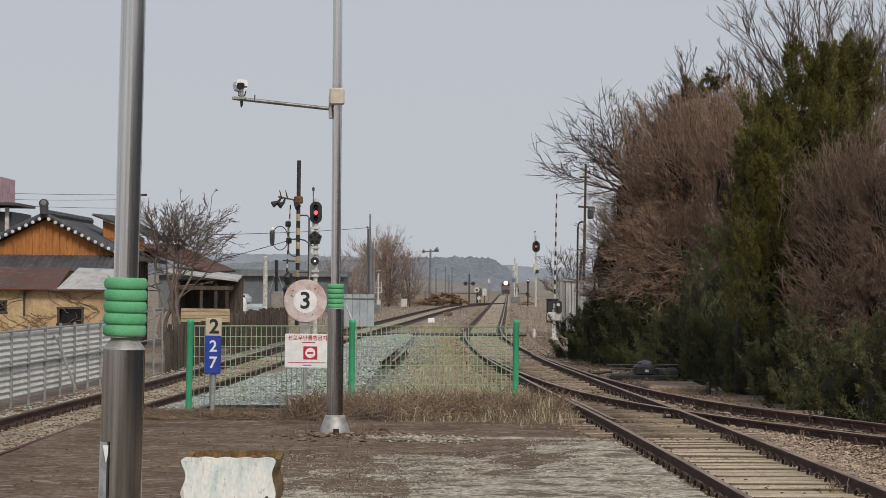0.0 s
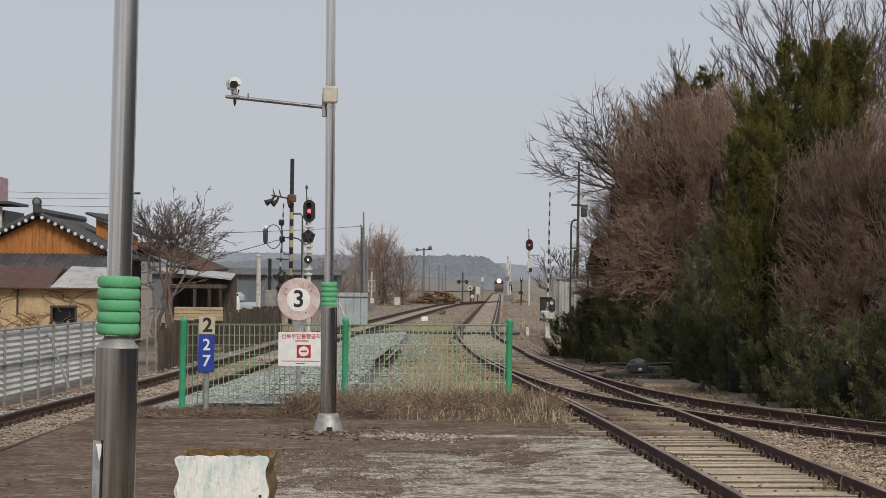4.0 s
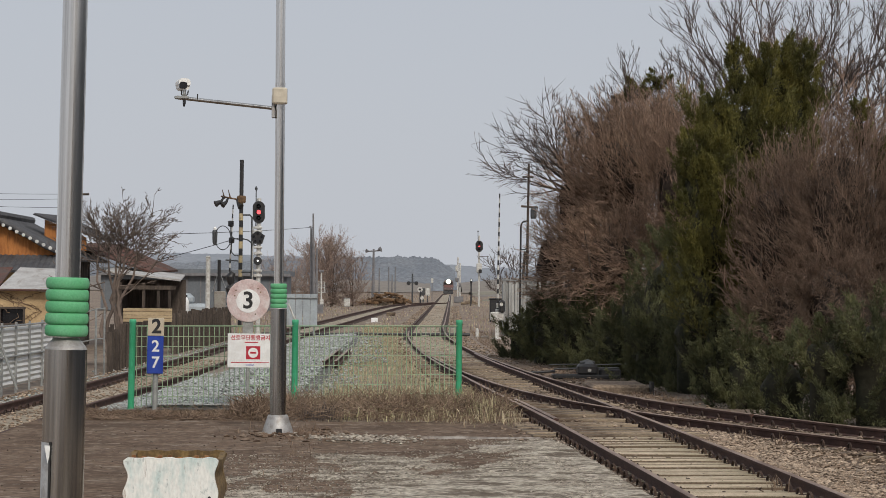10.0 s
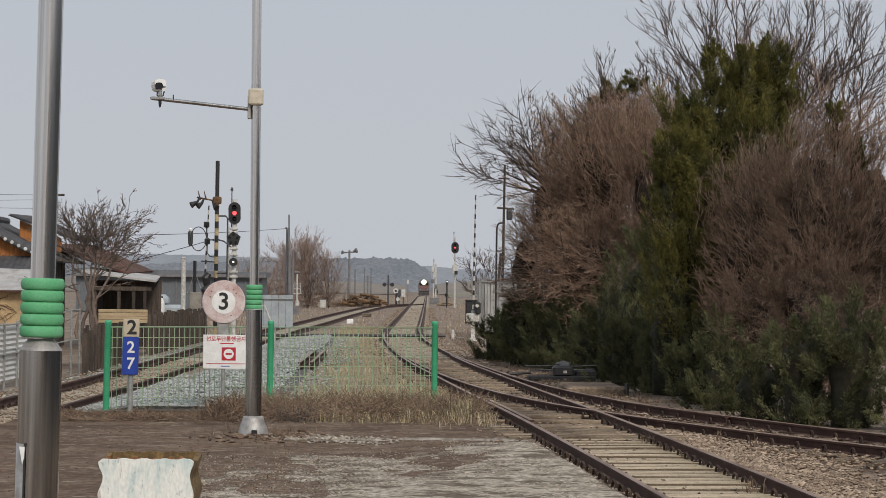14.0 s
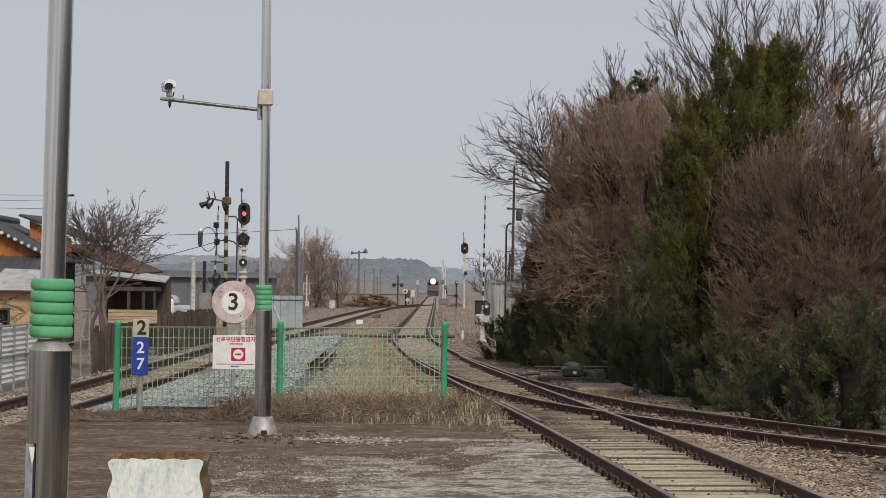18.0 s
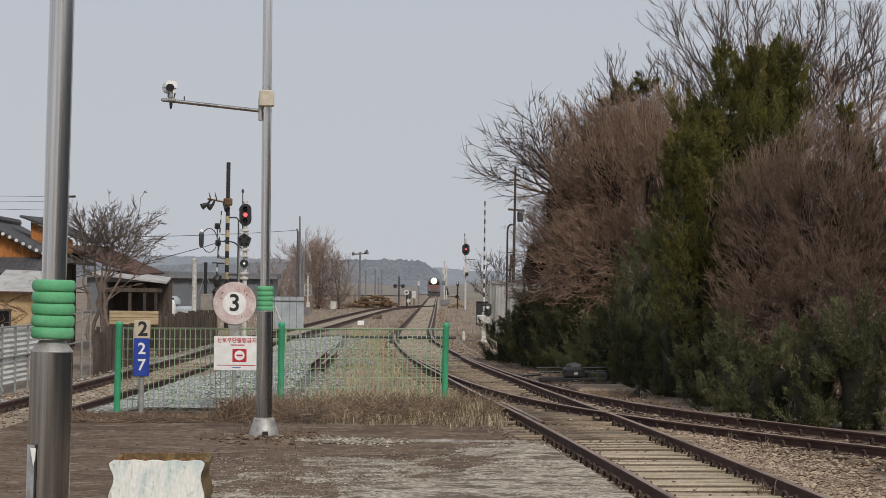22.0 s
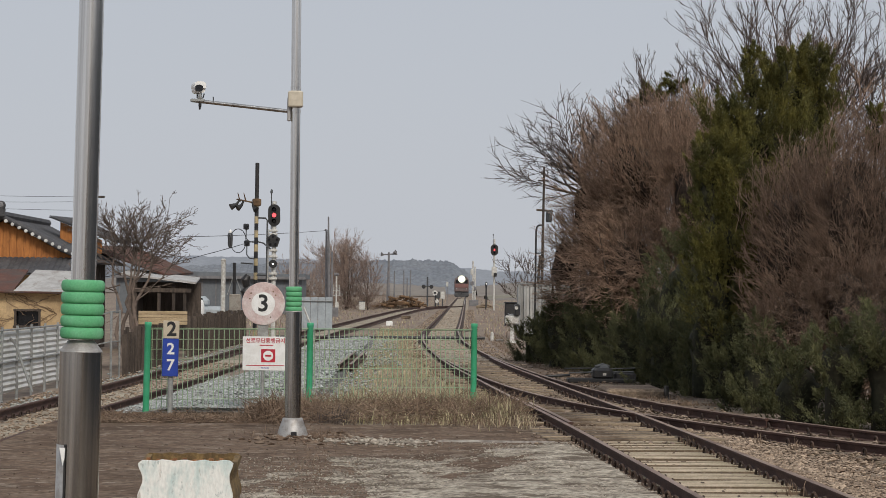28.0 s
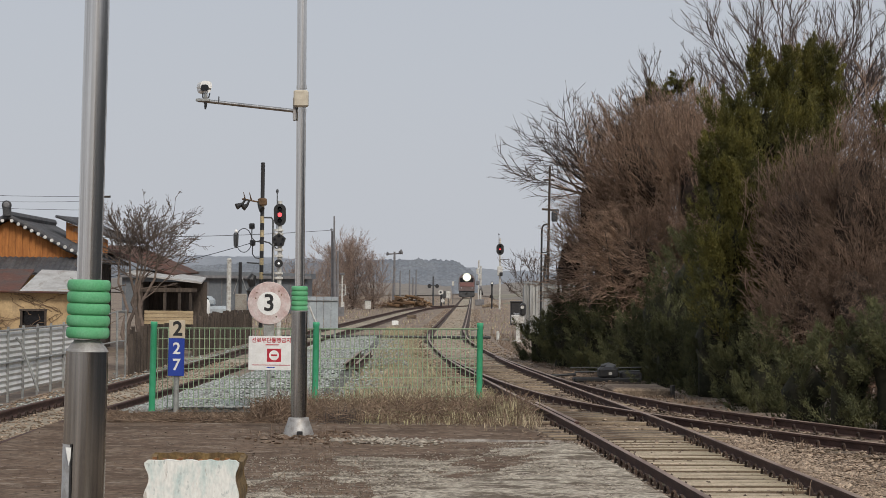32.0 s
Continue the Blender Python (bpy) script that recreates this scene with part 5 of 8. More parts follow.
def barrier(name, at, label, length, lean):
    """Lifting barrier: the machine stands, the striped arm turns on it."""
    ob = thing(name, at, label, "level crossing barrier")
    part("pedestal", Geo().box((0, 0, 0.32), (0.16, 0.2, 0.9)).box((0, 0, -0.06), (0.5, 0.4, 0.18), None, 0.7), DIRTY_WHITE, ob, "white pedestal")
    part("machine", Geo().bevel_box((-0.02, 0.0, 0.86), (0.52, 0.42, 0.34), 0.04), DIRTY_WHITE, ob, "pale machine box")
    part("counterweight", Geo().bevel_box((0.18, -0.1, 1.25), (0.22, 0.5, 0.5), 0.06), BLACK, ob, "black counterweight")
    part("disc", Geo().lathe([(0.07, 0), (0.07, 0.04)], (0.14, -0.38, 1.34), 18, RX), DIRTY_WHITE, ob, "white marker disc")
    arm = new("arm")
    arm.parent = ob
    arm.empty_display_size = 0.1
    arm["label"] = "black and white striped lifting arm"
    n = int(length / 0.19)
    tint = (BLACK, DIRTY_WHITE)
    for k in range(n):
        a, b = length * k / n, length * (k + 1) / n
        ra, rb = 0.045 - 0.018 * k / n, 0.045 - 0.018 * (k + 1) / n
        part("stripe", Geo().tube([(lean * a, 0, a), (lean * b, 0, b)], [ra, rb], 8), tint[k % 2], arm)
    part("arm_root", Geo().bevel_box((0, 0, 0.0), (0.16, 0.2, 0.3), 0.03), GALV, arm)
    return ob, arm


def crossing_kit():
    cab = thing("relay_cabinet", (6.4, 130, -0.05), "dark grey trackside relay cabinet", "cabinet")
    part("body", Geo().bevel_box((0, 0, 0.62), (0.86, 0.6, 1.34), 0.03), BLACK, cab)
    part("lid", Geo().bevel_box((0, 0, 1.33), (0.94, 0.7, 0.09), 0.03), BLACK, cab)
    part("door", Geo().bevel_box((-0.02, -0.31, 0.64), (0.74, 0.03, 1.16), 0.01), BLACK, cab)
    cone = thing("white_marker", (3.66, 90.5, 0), "short white track marker peg", "marker")
    part("peg", Geo().lathe([(0.06, -0.1), (0.07, 0.26), (0.05, 0.34), (0.02, 0.37)], seg=14), DIRTY_WHITE, cone, smooth=True)
    shed = thing("crossing_hut", (5.75, 96, 0), "pale grey corrugated trackside hut", "hut")
    for i in range(13):
        x = -0.72 + i * 0.125
        part("sheet_rib", Geo().box((x, 0.08 * (i % 2), 1.1), (0.112, 0.04, 2.4 - 0.03 * (i % 3))), HUT, shed)
    part("body", Geo().box((0.04, 1.25, 1.05), (1.5, 2.2, 2.2)), GALV, shed)
    part("roof", Geo().box((0.04, 1.1, 2.3), (1.52, 2.3, 0.05), Matrix.Rotation(0.04, 3, "Y")), GALV, shed)
    pipe = thing("bent_lamp_pipe", (5.6, 94.5, 0), "dark bent-top pipe pole beside the hut", "pole")
    part("pipe", Geo().tube([(0, 0, 0), (0.02, 0, 4.5), (0.05, 0, 4.68), (0.12, 0, 4.76), (0.3, 0, 4.78)], 0.04, 8), BLACK, pipe)
    for z in (2.6, 3.6):
        part("clamp", Geo().tube([(0.02, 0, z), (0.3, 0.2, z)], 0.03, 6), DARKBOX, pipe)
    wood = thing("utility_pole", (6.2, 100, 0), "old dark timber utility pole", "utility pole")
    part("pole", Geo().tube([(0, 0, -0.1), (0.08, 0, 7.5)], [0.075, 0.05], 10), DARKWOOD, wood)
    part("crossarm", Geo().tube([(-0.25, 0, 5.6), (0.5, 0, 5.55)], 0.05, 6).tube([(-0.2, 0, 6.9), (0.3, 0, 6.9)], 0.04, 6), DARKWOOD, wood)
    part("drum", Geo().lathe([(0.12, 0), (0.14, 0.1), (0.14, 0.4), (0.1, 0.5)], (0.3, -0.1, 5.05), 12), DARKBOX, wood, "small dark transformer")
    part("brace", Geo().tube([(-0.3, 0, 0), (-0.06, 0, 3.6)], 0.06, 6), DARKWOOD, wood)
    rod = thing("point_rodding", (0, 0, 0), "long steel rod crossing under the rails", "point rodding")
    part("rod", Geo().tube([(-5.0, 91.0, 0.06), (3.4, 91.4, 0.09)], 0.06, 8), BLACK, rod)
    for x in (-3.5, -1.0, 1.6, 4.0):
        part("chair", Geo().bevel_box((x, 91.2, 0.0), (0.3, 0.5, 0.1), 0.02), CONCRETE, rod)
    box = thing("cable_box", (3.0, 97, 0), "small grey track connection box", "track box")
    part("box", Geo().bevel_box((0, 0, 0.12), (0.5, 0.4, 0.26), 0.03), CONCRETE, box)
    part("lid", Geo().bevel_box((0, 0, 0.27), (0.54, 0.44, 0.05), 0.015), GALV, box)
    white = thing("cable_box", (-0.62, 122, 0), "white painted trackside box in the grass", "track box")
    part("box", Geo().bevel_box((0, 0, 0.12), (0.36, 0.4, 0.28), 0.03), WHITE, white)
    part("foot", Geo().box((0, 0, -0.02), (0.9, 0.5, 0.1)), CONCRETE, white)
    dk = thing("spare_sleeper", (0.35, 152, 0), "dark timber sleeper lying loose between two tracks", "sleeper")
    part("timber", Geo().bevel_box((0, 0, 0.08), (0.62, 1.6, 0.22), 0.02), SLEEPER_WOOD, dk)
    st = thing("stub_rails", (0, 0, 0), "two short rusty rail stubs in the grass", "rail stub")
    for dx in (0.0, 0.28):
        part("stub_rail", rail_geo([Vector((-1.5 + dx + 0.018 * k, 55 + k * 1.1, 0)) for k in range(11)], 0.24), [RAIL, RAIL_TOP], st)


def point_machine():
    ob = thing("point_machine", (4.62, 52.0, 0), "black electric point machine by the hedge", "point machine")
    part("case", Geo().bevel_box((0.02, 0, 0.19), (0.46, 0.5, 0.27), 0.06), BLACK, ob)
    part("lid", Geo().box((0.06, 0, 0.345), (0.24, 0.34, 0.06), None, 0.6), DARKBOX, ob, "rounded lid")
    part("base", Geo().bevel_box((0, 0, 0.03), (1.55, 0.55, 0.1), 0.02), BLACK, ob)
    part("rod", Geo().tube([(-0.75, -0.1, 0.20), (-0.2, -0.1, 0.22)], 0.018, 8), DARKBOX, ob)
    part("rod", Geo().tube([(0.2, -0.1, 0.22), (0.75, -0.1, 0.24)], 0.018, 8), DARKBOX, ob)
    part("rod", Geo().tube([(-0.7, 0.15, 0.14), (-1.3, 0.15, 0.1)], 0.03, 8), BLACK, ob)
    part("rod", Geo().tube([(0.2, -0.05, 0.30), (0.95, -0.05, 0.33)], 0.013, 8), DARKBOX, ob)
    part("rod", Geo().tube([(-0.85, -0.05, 0.30), (-0.2, -0.05, 0.31)], 0.013, 8), DARKBOX, ob)
    part("end_box", Geo().bevel_box((0.55, 0.05, 0.13), (0.5, 0.4, 0.2), 0.05), BLACK, ob)
    part("hood", Geo().tube([(-0.14, 0, 0.345), (0.04, 0, 0.375), (0.2, 0, 0.35)], [0.03, 0.055, 0.03], 8), DARKBOX, ob, "rounded top cover")
    part("plate", Geo().bevel_box((0.06, -0.255, 0.18), (0.08, 0.012, 0.06), 0.004), DIRTY_WHITE, ob, "pale maker's plate")
    tr = thing("cable_trough", (0, 0, 0), "weathered concrete cable trough by the siding", "cable trough")
    part("slab", Geo().bevel_box((4.72, 46.3, 0.015), (1.15, 2.2, 0.24), 0.05), BALLAST, tr, "weathered brown concrete slab")
    part("end", Geo().box((5.32, 45.1, 0.08), (0.05, 0.4, 0.26)), BLACK, tr)


def far_poles():
    lp = thing("lamp_post", (-1.3, 230, 0), "far yard lamp post with a crossarm", "lamp post")
    part("pole", Geo().tube([(0, 0, -0.1), (0, 0, 5.6)], [0.14, 0.1], 8), FAR_POLE, lp)
    part("crossarm", Geo().tube([(-0.75, 0, 5.35), (0.7, 0, 5.45)], 0.07, 6), FAR_POLE, lp)
    part("lamp", Geo().tube([(0.45, -0.1, 5.5), (0.75, -0.2, 5.6)], [0.12, 0.28], 10), FAR_POLE, lp)
    part("lamp", Geo().tube([(-0.55, -0.1, 5.35), (-0.75, -0.2, 5.4)], [0.1, 0.2], 10), FAR_POLE, lp)
    for x, y, h in ((-0.8, 262, 3.9), (0.3, 275, 4.1), (-4.6, 150, 4.4), (1.2, 300, 4.3), (0.75, 285, 3.2), (-1.6, 260, 2.9)):
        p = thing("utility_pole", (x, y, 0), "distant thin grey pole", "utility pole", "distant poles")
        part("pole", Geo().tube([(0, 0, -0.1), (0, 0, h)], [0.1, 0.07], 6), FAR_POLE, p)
    # pole that carries the wire over the yard
    p = thing("utility_pole", (-4.95, 156, 0), "thin pole carrying the overhead cable", "utility pole")
    part("pole", Geo().tube([(0, 0, -0.1), (-0.12, 0, 6.9)], [0.12, 0.05], 8), FAR_POLE, p)
    part("pole", Geo().tube([(-0.22, 0.5, -0.1), (-0.26, 0.5, 5.9)], [0.1, 0.07], 8), FAR_POLE, p)
    part("insulator", Geo().lathe([(0.04, 0), (0.1, 0.06), (0.04, 0.15)], (-0.3, 0, 5.9), 8), FAR_POLE, p)
    post = thing("white_post", (-7.55, 96, 0), "tall white painted steel post", "post")
    part("post", Geo().tube([(0, 0, -0.1), (0, 0, 3.15)], 0.1, 12), DIRTY_WHITE, post, smooth=True)
    part("cap", Geo().lathe([(0.1, 3.15), (0.12, 3.17), (0.06, 3.24)], seg=12), DIRTY_WHITE, post)
    post = thing("signal_relay_post", (-7.3, 99, 0), "dark post with a weathered beige relay box", "post")
    part("post", Geo().tube([(0, 0, -0.1), (0, 0, 3.1)], 0.075, 8), BLACK, post)
    part("relay_box", Geo().bevel_box((0.05, -0.1, 1.35), (0.5, 0.4, 0.75), 0.04), CONCRETE, post, "weathered beige relay box")
    part("stay", Geo().tube([(0.05, 0, 2.5), (0.35, 0, 1.7)], 0.02, 5).tube([(-0.05, 0, 2.5), (-0.3, 0, 1.7)], 0.02, 5), GALV, post)
    m = thing("trackside_mast", (-5.5, 192, 0), "slim white trackside mast with small cage", "mast")
    part("mast", Geo().tube([(0, 0, -0.1), (0, 0, 3.1)], 0.07, 8), DIRTY_WHITE, m)
    part("head", Geo().bevel_box((0, 0, 3.1), (0.4, 0.3, 0.2), 0.04), FAR_POLE, m)
    g = Geo()
    for s in (-0.28, 0.28):
        g.tube([(s, 0, 1.3), (s, 0, 2.2)], 0.03, 5)
    for z in (1.3, 1.75, 2.2):
        g.tube([(-0.28, 0, z), (0.28, 0, z)], 0.03, 5)
    part("cage", g, DIRTY_WHITE, m)
    part("box", Geo().bevel_box((0.05, -0.1, 0.4), (0.32, 0.3, 0.65), 0.03), DIRTY_WHITE, m, "white base box")
    c = thing("relay_cabinet", (-3.35, 194, 0), "small white trackside cabinet", "cabinet")
    part("body", Geo().bevel_box((0, 0, 0.45), (0.52, 0.5, 0.72), 0.04), DIRTY_WHITE, c)
    part("lid", Geo().bevel_box((0, 0, 0.83), (0.58, 0.56, 0.06), 0.02), FAR_POLE, c)
    # far level crossing and shunting signals
    x = thing("crossing_mast", (2.85, 245, 0), "far dark crossing post with crossed boards", "crossing signal")
    part("post", Geo().tube([(0, 0, -0.1), (0, 0, 3.2)], 0.09, 8), DARKBOX, x)
    for s in (-1, 1):
        part("lamp", Geo().lathe([(0.22, 0), (0.22, 0.1)], (s * 0.42, -0.1, 2.15), 12, RX), BLACK, x)
    part("crossarm", Geo().tube([(-0.5, 0, 2.2), (0.5, 0, 2.2)], 0.05, 6), DARKBOX, x)
    s = thing("track_indicator", (3.6, 240, 0), "white and black ground indicator", "indicator")
    part("disc", Geo().lathe([(0.28, 0), (0.28, 0.08)], (0, 0, 1.5), 18, RX), DIRTY_WHITE, s)
    part("spot", Geo().lathe([(0.12, 0), (0.12, 0.02)], (0.0, -0.09, 1.5), 14, RX), BLACK, s)
    part("post", Geo().tube([(0.05, 0, -0.1), (0.05, 0, 1.3)], 0.1, 8), BLACK, s)
    part("disc", Geo().lathe([(0.2, 0), (0.2, 0.08)], (0.22, -0.02, 0.62), 16, RX), DIRTY_WHITE, s)
    s = thing("track_indicator", (4.5, 262, 0), "pale ground indicator beside dark box", "indicator")
    part("board", Geo().bevel_box((0.3, 0, 1.15), (0.5, 0.1, 0.9), 0.05), DIRTY_WHITE, s)
    part("box", Geo().bevel_box((-0.2, 0, 1.2), (0.4, 0.3, 0.8), 0.05), DARKBOX, s)
    part("leg", Geo().tube([(-0.2, 0, -0.1), (-0.2, 0, 0.9)], 0.08, 6), DARKBOX, s)
    part("leg", Geo().tube([(0.3, 0, -0.1), (0.3, 0, 0.8)], 0.06, 6), DARKBOX, s)
    s = thing("white_post", (5.8, 285, 0), "far white marker board", "post")
    part("board", Geo().bevel_box((0, 0, 2.5), (0.28, 0.06, 0.6), 0.02), DIRTY_WHITE, s)
    part("post", Geo().tube([(0, 0.03, -0.1), (0, 0.03, 2.4)], 0.05, 6), FAR_POLE, s)
    # masts right of the main line
    for x, y, h, name in ((8.3, 262, 5.2, "mast"), (8.75, 268, 4.6, "mast")):
        m = thing("trackside_mast", (x, y, 0), "far pale trackside mast with boxes", "mast", "far masts")
        part("mast", Geo().tube([(0, 0, -0.1), (0, 0, h)], 0.09, 8), DIRTY_WHITE, m)
        part("head", Geo().bevel_box((-0.12, -0.1, h - 1.3), (0.34, 0.3, 0.7), 0.08), DIRTY_WHITE, m)
        part("head", Geo().bevel_box((-0.1, -0.1, h - 2.6), (0.4, 0.3, 0.5), 0.08), FAR_POLE, m)
        part("base_box", Geo().bevel_box((0, 0, 0.3), (0.8, 0.4, 0.7), 0.05), FAR_POLE, m)
    m = thing("shunt_signal", (8.35, 222, 0), "dark shunting signal post with small white light", "railway signal")
    part("post", Geo().tube([(0, 0, -0.1), (0, 0, 2.3)], 0.075, 8), BLACK, m)
    part("head", Geo().bevel_box((0, 0, 2.4), (0.24, 0.22, 0.5), 0.06), BLACK, m)
    part("lens", Geo().lathe([(0.06, 0), (0.05, 0.04)], (0, -0.13, 2.5), 12, RX), SMALL_LIT, m, "small lit white lens")
    pile = thing("sleeper_heap", (8.6, 232, 0), "dark low heap beside the main line", "heap")
    part("heap", Geo().tube([(-0.9, 0, 0.1), (0.2, 0, 0.3), (1.0, 0, 0.05)], [0.14, 0.25, 0.1], 6), SLEEPER_WOOD, pile)


def panels():
    ob = thing("panel_fence", (0, 0, 0), "pale blue-grey metal panel fence behind the line", "fence")
    for i in range(5):
        x = -3.86 + i * 0.28
        part("panel", Geo().bevel_box((x, 86, 1.08), (0.265, 0.04, 1.24), 0.008), PALEPANEL, ob)
        if i in (0, 2, 4):
            part("leg", Geo().box((x, 86.04, 0.3), (0.06, 0.05, 0.9)), GALV, ob)
    part("rail", Geo().tube([(-4.0, 85.95, 1.55), (-2.6, 85.95, 1.55)], 0.025, 6), GALV, ob)
    lever = thing("white_lever_post", (-3.62, 84, 0), "slanting white painted lever post", "post")
    part("rod", Geo().tube([(0, 0, 1.35), (0.33, 0, 0.55), (0.42, 0, -0.1)], 0.035, 8), DIRTY_WHITE, lever)
    pal = thing("panel_fence", (0, 0, 0), "broken grey board heap by the far bushes", "fence")
    for i in range(4):
        part("panel", Geo().box((-6.2 + i * 0.6, 150, 0.4), (0.5, 0.06, 0.9 - 0.1 * i)), FAR_POLE, pal)


def sag(a, b, drop, n=16):
    a, b = Vector(a), Vector(b)
    return [a.lerp(b, i / n) - Vector((0, 0, drop * 4 * (i / n) * (1 - i / n))) for i in range(n + 1)]


def cables():
    hid = thing("utility_pole", (-13.75, 100, 0), "dark utility pole in the yard carrying cables", "utility pole")
    part("pole", Geo().tube([(0, 0, -0.1), (0, 0, 6.3)], [0.13, 0.09], 8), DARKWOOD, hid)
    part("crossarm", Geo().tube([(-0.5, 0, 5.92), (0.62, 0, 5.95)], 0.05, 6), DARKWOOD, hid)
    out = thing("utility_pole", (-27, 108, 0), "dark utility pole beyond the houses", "utility pole")
    part("pole", Geo().tube([(0, 0, -0.1), (0, 0, 6.9)], [0.13, 0.09], 8), DARKWOOD, out)
    part("crossarm", Geo().tube([(-0.5, 0, 6.5), (0.5, 0, 6.5)], 0.05, 6), DARKWOOD, out)
    for a, b, dr, r in (((-13.7, 100, 4.14), (-5.1, 156, 5.95), 0.12, 0.016),
                        ((-13.7, 100, 2.3), (-6.15, 95, 4.0), 0.12, 0.014),
                        ((-27, 108, 6.55), (-13.75, 100, 5.95), 0.12, 0.009),
                        ((-27, 108, 6.1), (-13.75, 100, 5.35), 0.15, 0.009),
                        ((-27, 108, 6.35), (-13.75, 100, 5.75), 0.2, 0.008)):
        solo("overhead_cable", Geo().tube(sag(a, b, dr), r, 5), CABLE, "thin black overhead cable", "cable", "overhead cables")
    c = thing("cable_joint", (-9.6, 126.7, 4.62), "grey cable joint capsule hanging from the wire", "cable joint")
    part("capsule", Geo().lathe([(0.05, -0.45), (0.13, -0.3), (0.15, 0.3), (0.12, 0.4), (0.04, 0.42)], seg=14), DARKBOX, c, smooth=True)
    part("cap", Geo().lathe([(0.08, 0.42), (0.1, 0.5), (0.03, 0.6)], seg=12), WHITE, c)
    part("hanger", Geo().tube([(0, 0, 0.3), (0, 0, 0.5)], 0.02, 6), CABLE, c)
    g = Geo()
    pts = [(-6.85 + 0.33 * math.cos(t / 20 * 6.283), 94.8, 3.98 + 0.5 * math.sin(t / 20 * 6.283)) for t in range(21)]
    solo("cable_loop", g.tube(pts, 0.018, 5), CABLE, "spare loop of black cable at the mast", "cable")


signal_near()
signal_far()
warning_mast()
BAR_R, ARM_R = barrier("barrier", (4.44, 90.0, 0.0), "lifting barrier with white pedestal by the hedge", 4.75, 0.012)
BAR_L, ARM_L = barrier("barrier", (-6.78, 97.0, 0.0), "lifting barrier beside the striped mast", 4.45, 0.045)
for a in (ARM_R, ARM_L):
    a.matrix_basis = pose(0, 0, 1.0)
crossing_kit()
point_machine()
far_poles()
panels()
cables()


# ---------------------------------------------------------------- locomotive, far distance
def locomotive():
    ob = thing("locomotive", (0, 740, 0.14), "brown-red diesel locomotive with bright headlight on", "locomotive")
    body = [(-1.42, 1.25), (1.42, 1.25), (1.45, 2.4), (1.42, 3.2), (1.25, 3.75), (0.85, 4.05), (-0.85, 4.05), (-1.25, 3.75), (-1.42, 3.2), (-1.45, 2.4)]
    part("body", Geo().prism(body, (0, 0.35, 0), 17.5), LOCO_FRONT, ob, "brown-grey car body")
    nose = Geo()
    n = len(body)
    nose.add([(x, 0.35, z) for x, z in body] + [(x * 0.93, 0.0, 1.25 + (z - 1.25) * 0.97) for x, z in body],
             [tuple(range(2 * n - 1, n - 1, -1))[::-1]] + [(i, (i + 1) % n, (i + 1) % n + n, i + n) for i in range(n)])
    part("front", nose, LOCO_FRONT, ob, "chamfered cab front")
    part("red_band", Geo().bevel_box((0, -0.02, 2.35), (2.5, 0.05, 0.7), 0.01), LOCO_RED, ob, "red front band greyed for haze")
    for s in (-1, 1):
        w = part("window", Geo().bevel_box((s * 0.68, 0.0, 3.12), (0.98, 0.06, 0.68), 0.02), DARK_LENS, ob, "dark cab window")
        part("wiper", Geo().box((s * 0.6, -0.035, 3.05), (0.03, 0.02, 0.5)), BLACK, w)
        part("marker_light", Geo().lathe([(0.11, 0), (0.11, 0.04)], (s * 0.95, -0.02, 1.75), 12, RX), LOCO_GREY, ob)
        part("handrail", Geo().tube([(s * 1.3, -0.08, 1.3), (s * 1.3, -0.08, 2.4)], 0.025, 6), LOCO_GREY, ob)
        part("buffer_step", Geo().bevel_box((s * 1.15, -0.1, 0.6), (0.5, 0.5, 0.5), 0.04), LOCO_DARK, ob)
    part("roof", Geo().prism([(-1.2, 3.78), (1.2, 3.78), (0.8, 4.16), (-0.8, 4.16)], (0, 0.6, 0), 17), LOCO_DARK, ob, "dark grey roof")
    part("underframe", Geo().bevel_box((0, 9, 0.95), (2.7, 17.4, 0.62), 0.04), LOCO_DARK, ob, "dark underframe")
    part("pilot", Geo().bevel_box((0, 0.1, 0.55), (2.6, 0.35, 0.75), 0.06), LOCO_DARK, ob, "dark snow pilot")
    part("coupler", Geo().bevel_box((0, -0.25, 0.9), (0.3, 0.5, 0.32), 0.05), BLACK, ob, "knuckle coupler")
    for y in (3.4, 14.6):
        part("bogie", Geo().bevel_box((0, y, 0.58), (2.3, 3.9, 0.5), 0.05), BLACK, ob)
        for dy in (-1.4, 0, 1.4):
            for s in (-1, 1):
                part("wheel", Geo().lathe([(0.46, 0), (0.46, 0.13)], (s * 0.72 - 0.06, y + dy, 0.46), 20, Matrix.Rotation(radians(90), 4, "Y")), BLACK, ob)
    h = part("headlight", Geo().bevel_box((0, -0.05, 3.66), (1.2, 0.12, 0.8), 0.06), LOCO_FRONT, ob, "headlight housing")
    # a glowing ring and an oversize lamp stand in for the headlight's glare
    part("glare_ring", Geo().lathe([(0.72, 0), (0.70, 0.05), (0.5, 0.09)], (0, -0.11, 3.62), 28, RX), LAMP_GLARE, h, "headlight glare made as a glowing ring")
    part("lamp", Geo().lathe([(0.46, 0.091), (0.40, 0.13), (0.2, 0.16)], (0, -0.11, 3.62), 24, RX), LAMP_WHITE, h, "lit headlamp")
    return ob


LOCO = locomotive()


